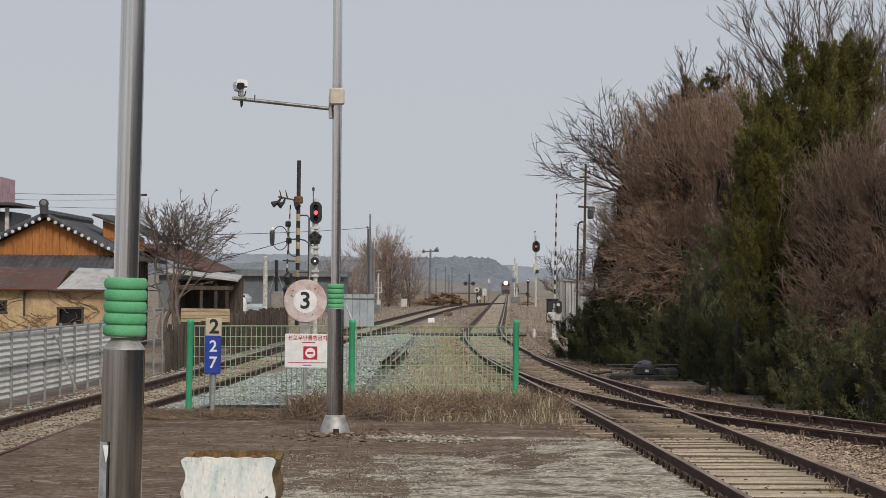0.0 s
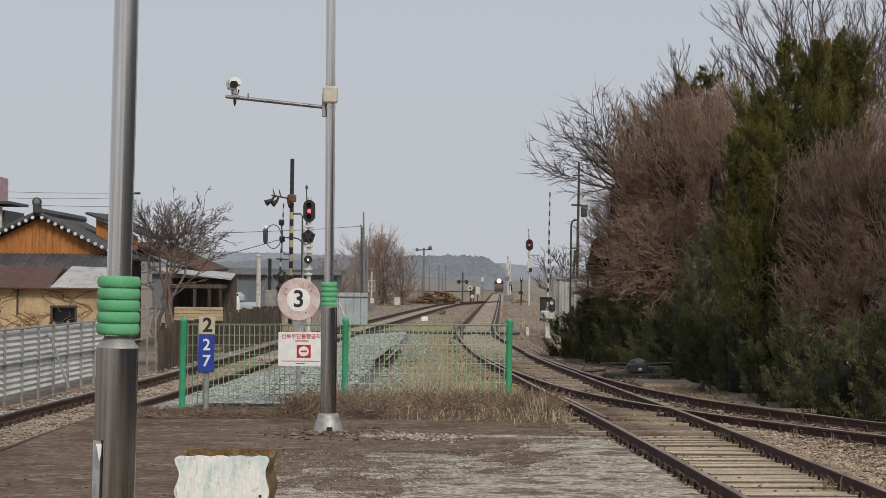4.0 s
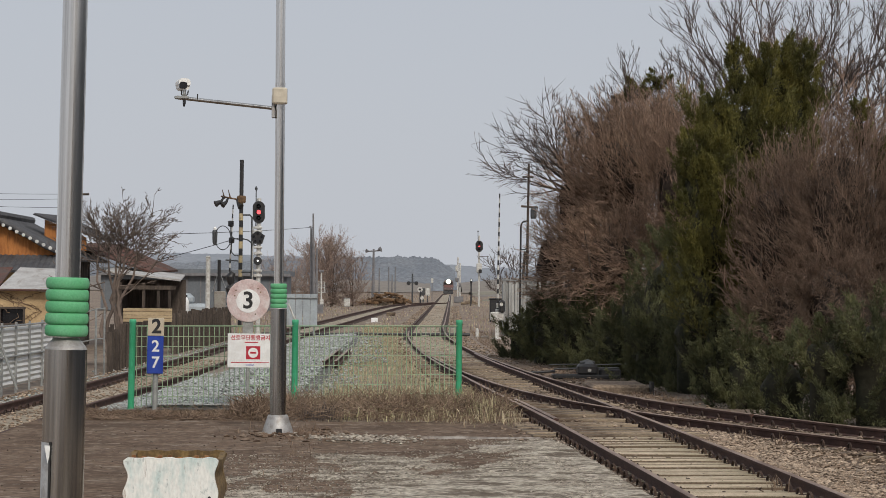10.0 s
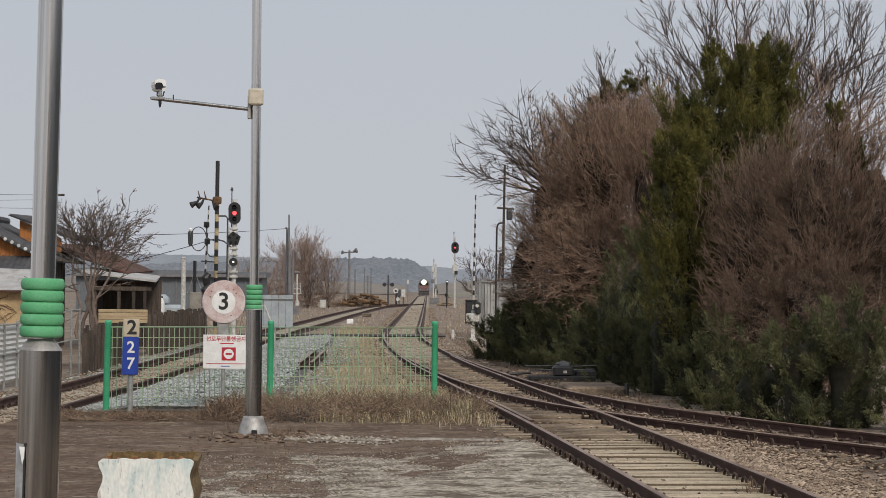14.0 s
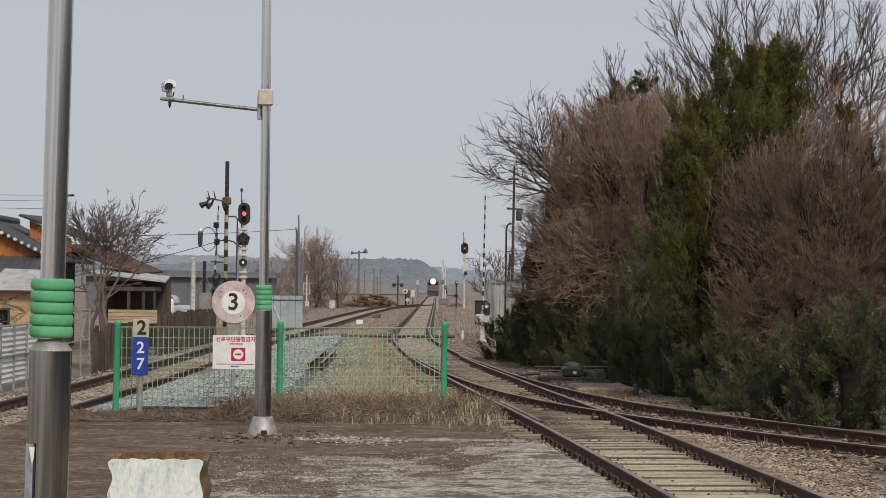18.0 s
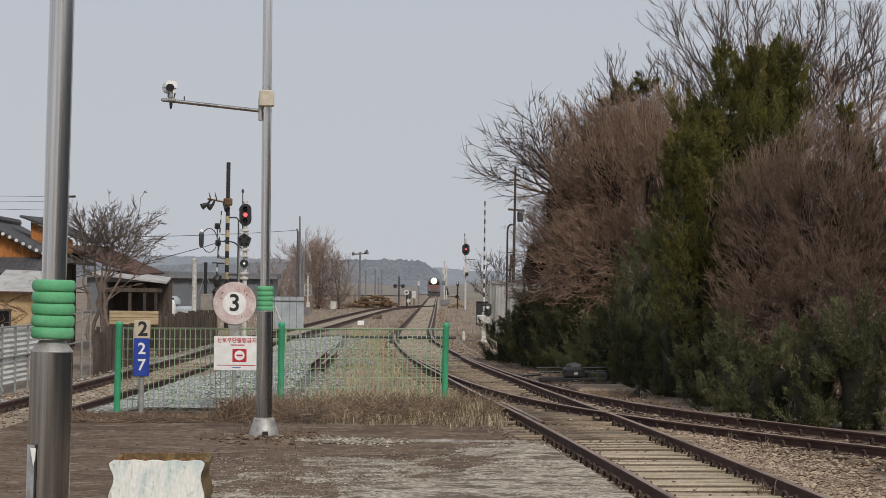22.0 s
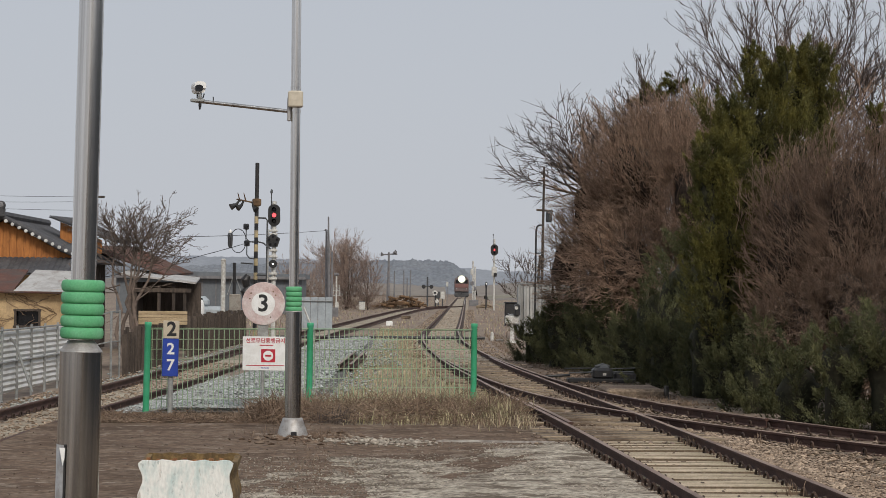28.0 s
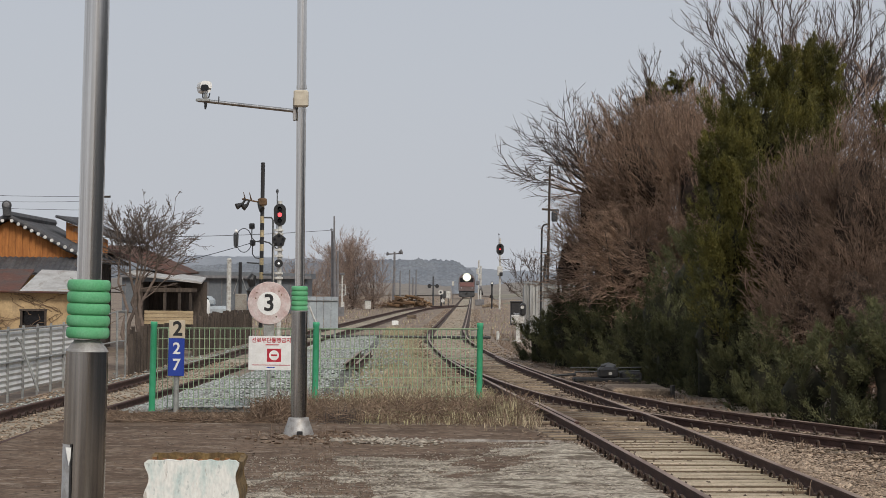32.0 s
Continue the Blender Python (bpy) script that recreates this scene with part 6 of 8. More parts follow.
def ridge(name, material, label, y, x0, x1, heights, depth, bumps, seed):
    """A long hill with an uneven crest."""
    g = Geo()
    n, fall = 420, ((0.0, 0.0), (0.12, 0.3), (0.22, 0.55), (0.32, 0.78), (0.42, 0.93), (0.5, 1.0), (0.75, 0.6), (1.0, 0.0))
    for i in range(n + 1):
        x = lerp(x0, x1, i / n)
        h = np.interp(i / n, np.linspace(0, 1, len(heights)), heights)
        for f, k in fall:
            j = f * 30
            rise = bumps * (noise.noise(Vector((x * 0.03, seed, j * 0.2))) + 0.6 * noise.noise(Vector((x * 0.13, seed, j))) + 0.7 * noise.noise(Vector((x * 0.4, seed, j * 2))) + 0.5 * noise.noise(Vector((x * 1.1, seed, j * 3))))
            g.v.append((x, y + depth * f, max(h * k + rise * min(1.0, k * 2), 0) if 0 < f < 1 else -1))
    m = len(fall)
    for i in range(n):
        for k in range(m - 1):
            a = i * m + k
            g.f.append((a, a + m, a + m + 1, a + 1))
            g.mi.append(0)
    return solo(name, g, material, label, "hill", kind="structure", smooth=True)


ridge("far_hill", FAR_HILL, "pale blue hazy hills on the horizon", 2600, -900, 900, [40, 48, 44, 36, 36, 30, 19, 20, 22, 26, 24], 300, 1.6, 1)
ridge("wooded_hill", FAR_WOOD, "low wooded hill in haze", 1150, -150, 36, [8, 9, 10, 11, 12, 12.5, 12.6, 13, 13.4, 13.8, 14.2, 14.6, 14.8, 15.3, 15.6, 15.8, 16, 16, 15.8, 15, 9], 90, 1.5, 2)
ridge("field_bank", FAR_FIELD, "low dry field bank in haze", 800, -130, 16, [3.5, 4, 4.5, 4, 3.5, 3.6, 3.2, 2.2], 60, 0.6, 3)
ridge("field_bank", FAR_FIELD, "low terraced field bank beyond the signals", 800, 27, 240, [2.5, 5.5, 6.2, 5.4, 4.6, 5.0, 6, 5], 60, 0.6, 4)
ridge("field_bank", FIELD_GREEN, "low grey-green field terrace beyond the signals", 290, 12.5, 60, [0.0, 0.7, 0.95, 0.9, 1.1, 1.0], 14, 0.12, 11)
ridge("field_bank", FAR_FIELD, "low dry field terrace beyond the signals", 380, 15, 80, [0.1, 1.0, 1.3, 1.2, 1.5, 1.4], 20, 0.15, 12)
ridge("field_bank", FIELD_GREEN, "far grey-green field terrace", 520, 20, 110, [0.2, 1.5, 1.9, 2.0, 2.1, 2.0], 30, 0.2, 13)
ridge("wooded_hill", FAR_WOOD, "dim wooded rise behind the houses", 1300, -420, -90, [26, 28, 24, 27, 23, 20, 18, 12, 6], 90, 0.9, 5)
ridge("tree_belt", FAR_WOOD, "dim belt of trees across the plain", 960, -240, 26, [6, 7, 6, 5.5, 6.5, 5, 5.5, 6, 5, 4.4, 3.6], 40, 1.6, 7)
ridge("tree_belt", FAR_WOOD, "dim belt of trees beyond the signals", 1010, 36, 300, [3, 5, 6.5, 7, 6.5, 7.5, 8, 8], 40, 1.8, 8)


def far_buildings():
    for x, y, z, w, h, m in ((-24, 780, -1.3, 14, 4.6, PALEPANEL),):
        b = thing("farm_building", (x, y, z), "low hazy farm building far off", "building", "distant farm buildings")
        part("wall", Geo().box((0, 0, h / 2), (w, 5, h)), m, b)
        part("roof", Geo().prism([(-w / 2 - 0.3, h), (w / 2 + 0.3, h), (w / 2 - 1, h + 0.9), (-w / 2 + 1, h + 0.9)], (0, -2.8, 0), 5.6), PALEPANEL, b)


far_buildings()


# ---------------------------------------------------------------- trees, hedge, grass, stones
def rvec(rng):
    while True:
        v = Vector((rng.uniform(-1, 1), rng.uniform(-1, 1), rng.uniform(-1, 1)))
        if 0.05 < v.length < 1:
            return v.normalized()


def grow(wood, twigs, p, d, length, r, level, rng, droop=0.0, spread=0.55, kids=4, up=0.12, fine=0.007):
    """A branch with bends; children from its outer part, down to fine twigs."""
    n = 4 if level > 1 else 3
    pts, rad = [p], [r]
    q = p.copy()
    for i in range(n):
        d = (d + rvec(rng) * 0.16 + Vector((0, 0, up - droop))).normalized()
        q = q + d * (length / n)
        pts.append(q.copy())
        rad.append(r * (1 - 0.75 * (i + 1) / n) if level else r * (1 - 0.9 * (i + 1) / n))
    if r > 0.02:
        wood.tube(pts, rad, 6, caps=False)
    else:
        for a, b, ra, rb in zip(pts, pts[1:], rad, rad[1:]):
            twigs.twig(a, b, ra, max(rb, 0.003))
    if level == 0:
        return
    for i in range(kids + rng.randint(0, 2)):
        t = rng.uniform(0.25, 1.0) * (len(pts) - 1)
        k = min(int(t), len(pts) - 2)
        base = pts[k].lerp(pts[k + 1], t - k)
        nd = (d + rvec(rng) * spread * 1.6).normalized()
        grow(wood, twigs, base, nd, length * rng.uniform(0.45, 0.75), max(rad[k + 1] * 0.75, fine), level - 1, rng, droop, spread, kids, up, fine)


def bare_tree(name, at, height, r, seed, label, level=4, droop=0.0, spread=0.55, kids=3, lean=(0, 0), stems=1, twig_mat=None, up=0.12, first=0.45, fine=0.007):
    rng = random.Random(seed)
    ob = thing(name, at, label, "tree")
    wood, twigs = Geo(), Geo()
    for s in range(stems):
        d = Vector((lean[0] + rng.uniform(-0.25, 0.25) * (stems > 1), lean[1] + rng.uniform(-0.2, 0.2), 1)).normalized()
        grow(wood, twigs, Vector((rng.uniform(-0.15, 0.15) * (stems > 1), 0, -0.1)), d, height * first, r, level, rng, droop, spread, kids, up, fine)
    part("trunk", wood, BARK, ob, "grey-brown trunk and limbs")
    tagged(part("crown", twigs, twig_mat or TWIG_GREY, ob, "fine bare twigs"), kind="stuff")
    return ob


def bumps(v, seed):
    """Smooth uneven field over directions or places, about -1 to 1."""
    x, y, z = v[..., 0] + seed * 1.37, v[..., 1] + seed * 0.71, v[..., 2] - seed * 0.53
    return (np.sin(2.9 * x + 1.3 * np.sin(2.1 * z)) + np.sin(3.3 * y - 1.1 * np.sin(2.7 * x)) + np.sin(3.7 * z + 1.7 * np.sin(1.9 * y))
            + 0.6 * np.sin(6.7 * x - 5.9 * z) + 0.6 * np.sin(7.3 * y + 6.1 * x)) / 3.2


def unit(v):
    return v / np.maximum(np.linalg.norm(v, axis=-1, keepdims=True), 1e-6)


def bulk_mesh(name, verts, faces):
    """A mesh of many alike faces at once."""
    verts, faces = np.asarray(verts, np.float32).reshape(-1, 3), np.asarray(faces, np.int32)
    me = bpy.data.meshes.new(name)
    me.vertices.add(len(verts))
    me.vertices.foreach_set("co", verts.ravel())
    m, k = faces.shape
    me.loops.add(m * k)
    me.loops.foreach_set("vertex_index", faces.ravel())
    me.polygons.add(m)
    me.polygons.foreach_set("loop_start", np.arange(0, m * k, k, dtype=np.int32))
    me.update(calc_edges=True)
    return me


def sticks(segs):
    """Thin three-sided tapered sticks from many (start, end, radius, end radius)."""
    a, b = np.concatenate([q[0] for q in segs]), np.concatenate([q[1] for q in segs])
    ra = np.concatenate([np.broadcast_to(q[2], len(q[0])) for q in segs])[:, None]
    rb = np.concatenate([np.broadcast_to(q[3], len(q[0])) for q in segs])[:, None]
    d = unit(b - a)
    ref = np.where(np.abs(d[:, 2:3]) < 0.9, np.array([[0.0, 0.0, 1.0]]), np.array([[1.0, 0.0, 0.0]]))
    s = unit(np.cross(ref, d))
    u = np.cross(d, s)
    ring = [s, -0.5 * s + 0.866 * u, -0.5 * s - 0.866 * u]
    verts = np.stack([a + w * ra for w in ring] + [b + w * rb for w in ring], 1)
    base = (np.arange(len(a)) * 6)[:, None, None]
    faces = (base + np.array([[0, 1, 4, 3], [1, 2, 5, 4], [2, 0, 3, 5]])).reshape(-1, 4)
    return bulk_mesh("sticks", verts, faces)


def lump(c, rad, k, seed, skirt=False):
    """An uneven solid core; its dark colour stands in for the shade among inner branches."""
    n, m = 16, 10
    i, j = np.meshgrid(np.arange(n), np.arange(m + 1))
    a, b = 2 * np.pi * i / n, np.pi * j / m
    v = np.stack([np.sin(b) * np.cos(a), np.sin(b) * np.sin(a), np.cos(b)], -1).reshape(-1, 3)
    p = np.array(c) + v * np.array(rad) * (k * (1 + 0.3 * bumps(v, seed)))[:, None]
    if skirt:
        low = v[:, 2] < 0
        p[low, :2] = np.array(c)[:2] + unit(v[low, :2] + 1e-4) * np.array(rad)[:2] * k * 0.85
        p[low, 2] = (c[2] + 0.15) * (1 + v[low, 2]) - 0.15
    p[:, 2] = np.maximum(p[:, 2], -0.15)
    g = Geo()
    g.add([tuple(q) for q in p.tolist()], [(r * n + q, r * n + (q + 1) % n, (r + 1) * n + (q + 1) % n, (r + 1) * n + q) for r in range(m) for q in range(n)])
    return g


def front(rg, n, back):
    """Directions on a sphere, most of them towards the railway."""
    v = unit(rg.normal(size=(n, 3)))
    v[:, 1] = np.where(v[:, 1] > back, -v[:, 1], v[:, 1])
    return v


def boughs(rg, segs, p, q, r, level, kids, ratio=0.55, rise=0.12, swing=0.6, bow=0.10, fine=0.004):
    """Bowed boughs from p to q with side shoots, level by level, down to fine twigs."""
    n = len(p)
    run = np.linalg.norm(q - p, axis=1)[:, None]
    d = unit(q - p)
    bend = unit(np.cross(d, rg.normal(size=(n, 3)))) * run * bow * rg.uniform(0.2, 1.0, (n, 1))
    m = (1, 3, 4, 5)[min(level, 3)]
    pts = [p + (q - p) * (i / m) + bend * math.sin(math.pi * i / m) + rg.normal(size=(n, 3)) * run * 0.018 * (i > 0) for i in range(m + 1)]
    for i in range(m):
        segs.append((pts[i], pts[i + 1], r * (1 - 0.6 * i / m), r * (1 - 0.6 * (i + 1) / m)))
    if not level:
        return
    grid = np.stack(pts, 1)
    for k in range(kids[0]):
        t = rg.uniform(0.18, 1.0, n)
        i = np.minimum((t * m).astype(int), m - 1)
        f = (t * m - i)[:, None]
        base = grid[np.arange(n), i] * (1 - f) + grid[np.arange(n), i + 1] * f
        a = swing * rg.uniform(0.5, 1.35, (n, 1))
        out = unit(d * np.cos(a) + unit(np.cross(d, rg.normal(size=(n, 3)))) * np.sin(a) + np.array([0, 0, rise]))
        far = base + out * run * ratio * rg.uniform(0.55, 1.2, (n, 1)) * (1.2 - 0.6 * t)[:, None]
        boughs(rg, segs, base, far, np.maximum(r * 0.6, fine), level - 1, kids[1:], ratio, rise, swing, bow, fine)


def thicket(name, blobs, per, seed, label, material, length=(0.9, 1.5), r=0.012, rise=0.35, core=0.62, long=7, root=None, swell=0.3):
    """Leafless shrub: stems from the foot, fans of boughs that rise outwards, and long pale branches over them."""
    rg = np.random.default_rng(seed)
    rng = random.Random(seed)
    ob = thing(name, (0, 0, 0), label, "shrub")
    twigs, limbs = [], []
    for bi, (c0, rad0) in enumerate(blobs):
        c, rad = np.array(c0), np.array(rad0)
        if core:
            part("inner_mass", lump(c0, rad0, core, seed + bi), SHADE_CORE, ob, "solid dark core for the inner shade", True)
        stem = Geo()
        for s in range(5):
            e = Vector(c0) + Vector((rng.uniform(-0.6, 0.6) * rad0[0], rng.uniform(-0.6, 0.2) * rad0[1], rng.uniform(-0.2, 0.8) * rad0[2]))
            foot = Vector((c0[0], c0[1], 0))
            stem.tube([foot, foot.lerp(e, 0.5) + rvec(rng) * 0.15, e], [0.05, 0.035, 0.012], 5, caps=False)
        part("stem", stem, BARK, ob)
        size = rad0[0] * rad0[2] + rad0[0] * rad0[1] * 0.5
        for count, many in ((int(per * size) + 2, True), (int(long * size) + 1, False)):
            if count < 2:
                continue
            v = front(rg, count, 0.0)
            tip = c + v * (rad + swell) * (rg.uniform(0.72, 1.04, count) * (1 + 0.26 * bumps(v, seed + bi)) * (1 + 0.10 * bumps(v * 3.1, seed + 7)))[:, None]
            lean = np.stack([bumps(tip * 0.55, seed + 1), 0.6 * bumps(tip * 0.55, seed + 2), 0.6 * bumps(tip * 0.55, seed + 3)], -1)
            way = unit(tip - np.array(root)) if root else v * np.array([0.75, 0.7, 0.5]) + np.array([0, 0, rise])
            d = unit(way + v * 0.25 + lean * 0.4 + rg.normal(size=v.shape) * 0.2)
            run = rg.uniform(*length, (count, 1)) * (1 if many else 1.5)
            foot = tip - d * run
            ok = (tip[:, 2] > 0.15)
            foot, tip = foot[ok], tip[ok]
            foot[:, 2] = np.maximum(foot[:, 2], 0.02)
            thick = r * rg.uniform(0.7, 1.3, len(tip))
            if many:
                boughs(rg, twigs, foot, tip, thick, 2, (6, 3), 0.42, 0.10, 0.55, 0.10, r * 0.42)
            else:
                boughs(rg, limbs, foot, tip, thick * 1.35, 2, (4, 3), 0.36, 0.05, 0.6, 0.14, r * 0.5)
    if limbs:
        tagged(part("branchwork", sticks(limbs), LIMB, ob, "long pale branches"), kind="stuff")
    tagged(part("crown", sticks(twigs), material, ob, "dense leafless twigs"), kind="stuff")
    return ob


def evergreen(name, blobs, per, seed, label, material, size=0.05, category="shrub", rise=0.8, core=0.74, plume=0.5, sprays=40, leaves=8):
    """Scale-leaved evergreen: rising tufts, each of many short sprays of small leaves, over a core painted dark as
    inner shade.
    """
    rg = np.random.default_rng(seed)
    ob = thing(name, (0, 0, 0), label, category)
    verts = []
    for bi, (c0, rad0) in enumerate(blobs):
        c, rad = np.array(c0), np.array(rad0)
        part("inner_mass", lump(c0, rad0, core, seed + bi, category != "tree"), SHADE_CORE_GREEN, ob, "solid dark core for the inner shade", True)
        if bi == 0:
            part("trunk", Geo().tube([(c0[0], c0[1], -0.05), (c0[0], c0[1], c0[2])], [0.09, 0.03], 6), BARK, ob)
        n = int(per * (rad0[0] * rad0[2] + 0.4 * rad0[0] * rad0[1])) + 9
        v = front(rg, n, 0.2)
        k = rg.uniform(0.58, 1.0, n) * (1 + 0.24 * bumps(v, seed + bi)) * (1 + 0.12 * bumps(v * 3.7, seed + 3))
        p = c + v * rad * k[:, None]
        p[:, :2] = c[:2] + (p[:, :2] - c[:2]) * (1 - 0.35 * np.maximum(v[:, 2:3], 0))
        if category != "tree":
            low = v[:, 2] < 0
            p[low, :2] = c[:2] + unit(v[low, :2] + 1e-4) * rad[:2] * k[low, None]
            p[low, 2] = (c[2] + 0.15) * (1 + v[low, 2]) ** 1.5 - 0.15
        ok = p[:, 2] > -0.2
        p, v = p[ok], v[ok]
        n = len(p)
        axis = unit(v * np.array([0.75, 0.75, 0.2]) + np.array([0, 0, rise]) + rg.normal(size=(n, 3)) * 0.22)
        reach = plume * rg.uniform(0.55, 1.35, (n, 1, 1)) * min(1.0, 0.28 + 1.2 * rad0[0])
        # short sprays round each rising tuft
        t = rg.uniform(0, 1, (n, sprays, 1)) ** 0.8
        e = rg.normal(size=(n, sprays, 3))
        e = unit(e - axis[:, None] * np.sum(e * axis[:, None], -1, keepdims=True))
        root = p[:, None] + axis[:, None] * reach * t + e * reach * 0.19 * (1.05 - t) * rg.uniform(0.3, 1.0, (n, sprays, 1))
        way = unit(axis[:, None] * 0.9 + e * (0.55 - 0.38 * t) + rg.normal(size=e.shape) * 0.15)
        span = reach * (0.42 - 0.16 * t)
        # leaves along each spray, facing outwards
        u = rg.uniform(0, 1, (n, sprays, leaves, 1))
        d = unit(way[:, :, None] + rg.normal(size=(n, sprays, leaves, 3)) * 0.28)
        a = root[:, :, None] + way[:, :, None] * span[:, :, None] * u + rg.normal(size=d.shape) * size * 0.22
        s = size * rg.uniform(0.7, 1.3, u.shape) * (1.15 - 0.5 * u)
        side = unit(np.cross(d, e[:, :, None] + rg.normal(size=d.shape) * 0.5)) * s * 0.15
        mid = a + d * s * 0.45
        verts.append(np.stack([a, mid + side, a + d * s, mid - side], -2).reshape(-1, 4, 3))
    q = np.concatenate(verts)
    base = (np.arange(len(q)) * 4)[:, None, None]
    faces = (base + np.array([[0, 1, 2], [0, 2, 3]])).reshape(-1, 3)
    tagged(part("foliage", bulk_mesh("foliage", q, faces), material, ob, "pointed green sprays"), kind="stuff")
    return ob


def crown_tree(name, fork, seed, label, limbs, lo, hi, span, r=0.05, twig_mat=None, kids=(7, 5, 3), deep=0.5):
    """A tall bare tree: a trunk up to its fork, then slender limbs that fan upwards between two angles, with fine shoots."""
    rg = np.random.default_rng(seed)
    ob = thing(name, (fork[0], fork[1], 0), label, "tree")
    h = fork[2]
    part("trunk", Geo().tube([(0.15, 0, -0.1), (-0.05, 0.05, h * 0.35), (0.06, 0, h * 0.7), (0, 0, h + 0.05)], [r * 3.2, r * 2.6, r * 2.1, r * 1.6], 8, caps=False), BARK, ob, "grey-brown trunk")
    a = np.radians(lo + (hi - lo) * (np.arange(limbs) + rg.uniform(0.1, 0.9, limbs)) / limbs)
    d = unit(np.stack([np.cos(a), rg.uniform(-deep, deep, limbs), np.sin(a)], -1))
    p = np.array([[0, 0, h]]) + rg.uniform(-1, 0, (limbs, 1)) * np.array([[0, 0, min(1.3, h * 0.3)]])
    segs = []
    boughs(rg, segs, p, p + d * rg.uniform(*span, (limbs, 1)), r * rg.uniform(0.55, 1.0, limbs), 3, kids, 0.50, 0.16, 0.5, 0.13, 0.005)
    tagged(part("crown", sticks(segs), twig_mat or TWIG_GREY, ob, "slender limbs and fine bare twigs"), kind="stuff")
    return ob


def fan_tree(name, at, seed, label, limbs, r, lo, hi, span, fine=0.010, twig_mat=None, stems=1):
    """A bare tree whose long limbs fan out to one side; lo and hi are degrees from the x axis upwards."""
    rng = random.Random(seed)
    ob = thing(name, at, label, "tree")
    wood, twigs = Geo(), Geo()
    for i in range(stems):
        k = 0.16 * (i - (stems - 1) / 2)
        w = [rng.uniform(-0.09, 0.09) for _ in range(4)]
        pts = [Vector((0.12 + k, 0.1 * i, -at[2] - 0.1)), Vector((0.05 + k * 1.4 + w[0], 0.05 * i, -at[2] * 0.7)), Vector((k * 0.9 + w[1], 0, -at[2] * 0.4)),
               Vector((k * 1.5 + w[2], 0.1 * w[3], -at[2] * 0.2)), Vector((k * 1.1, 0, 0.1))]
        wood.tube(pts, [r * 1.7, r * 1.3, r * 1.15, r * 1.0, r * 0.7], 8, caps=False)
    for i in range(limbs):
        a = radians(lo + (hi - lo) * (i + rng.uniform(0.2, 0.8)) / limbs)
        d = Vector((math.cos(a), rng.uniform(-0.35, 0.35), math.sin(a))).normalized()
        grow(wood, twigs, Vector((0, 0, rng.uniform(-0.7, 0.1))), d, rng.uniform(*span), r * 0.5, 3, rng, 0.0, 0.42, 3, 0.03, fine)
    part("trunk", wood, BARK, ob, "grey-brown trunk and limbs")
    tagged(part("crown", twigs, twig_mat or TWIG_GREY, ob, "fine bare twigs"), kind="stuff")
    return ob


def yard_tree():
    """Gnarled old tree with several sinuous stems and a dense crown of arching twigs."""
    rg = np.random.default_rng(66)
    rng = random.Random(66)
    ob = thing("bare_tree", (-7.28, 60.0, 0), "bare gnarled yard tree with arching twigs", "tree")
    wood = Geo()
    forks = []
    for i, (x, h) in enumerate(((-0.34, 2.85), (-0.06, 3.2), (0.18, 3.05), (0.42, 3.25), (0.70, 3.0), (0.25, 2.55))):
        w = [rng.uniform(-0.14, 0.14) for _ in range(4)]
        pts = [Vector((0.05 + x * 0.15, 0.04 * i, -0.1)), Vector((x * 0.3 + w[0], 0, h * 0.28)), Vector((x * 0.35 + w[1], 0.1 * w[2], h * 0.5)), Vector((x * 0.8 + w[2], 0, h * 0.75)), Vector((x, 0, h))]
        soft = [pts[0]] + [pts[k].lerp(pts[k + 1], f) + Vector((0.03 * math.sin(9 * k + 5 * f + i), 0, 0)) for k in range(4) for f in (0.33, 0.66, 1.0)]
        wood.tube(soft, [0.065 * (1 - 0.72 * k / (len(soft) - 1)) for k in range(len(soft))], 7, caps=False)
        forks.append((x, h))
    segs = []
    for x, h in forks:
        n = 13
        a = np.radians(rg.uniform(20, 150, n) if x > 0 else rg.uniform(40, 165, n))
        d = np.stack([np.cos(a), rg.uniform(-0.5, 0.5, n), np.sin(a)], -1)
        p = np.tile(np.array([[x, 0.0, h]]), (n, 1)) + rg.uniform(-0.45, 0.05, (n, 1)) * np.array([[0, 0, 1.0]])
        boughs(rg, segs, p, p + unit(d) * (1.55 - 0.25 * np.sin(a) ** 2)[:, None] * rg.uniform(0.75, 1.05, (n, 1)), np.full(n, 0.015), 3, (6, 4, 3), 0.42, 0.05, 0.6, 0.28, 0.005)
    p = np.array([[-0.15, -0.1, 2.1], [-0.2, -0.1, 1.9], [0.3, -0.1, 1.7], [0.25, -0.1, 2.0]])
    q = np.array([[-1.6, -0.3, 2.25], [-1.3, -0.3, 2.5], [1.3, -0.2, 2.9], [1.25, -0.2, 2.15]])
    boughs(rg, segs, p, q, np.full(4, 0.02), 3, (4, 3, 2), 0.4, 0.1, 0.6, 0.2, 0.005)
    part("trunk", wood, TWIG_DARK, ob, "dark twisting stems")
    tagged(part("crown", sticks(segs), TWIG_DARK, ob, "fine bare twigs"), kind="stuff")


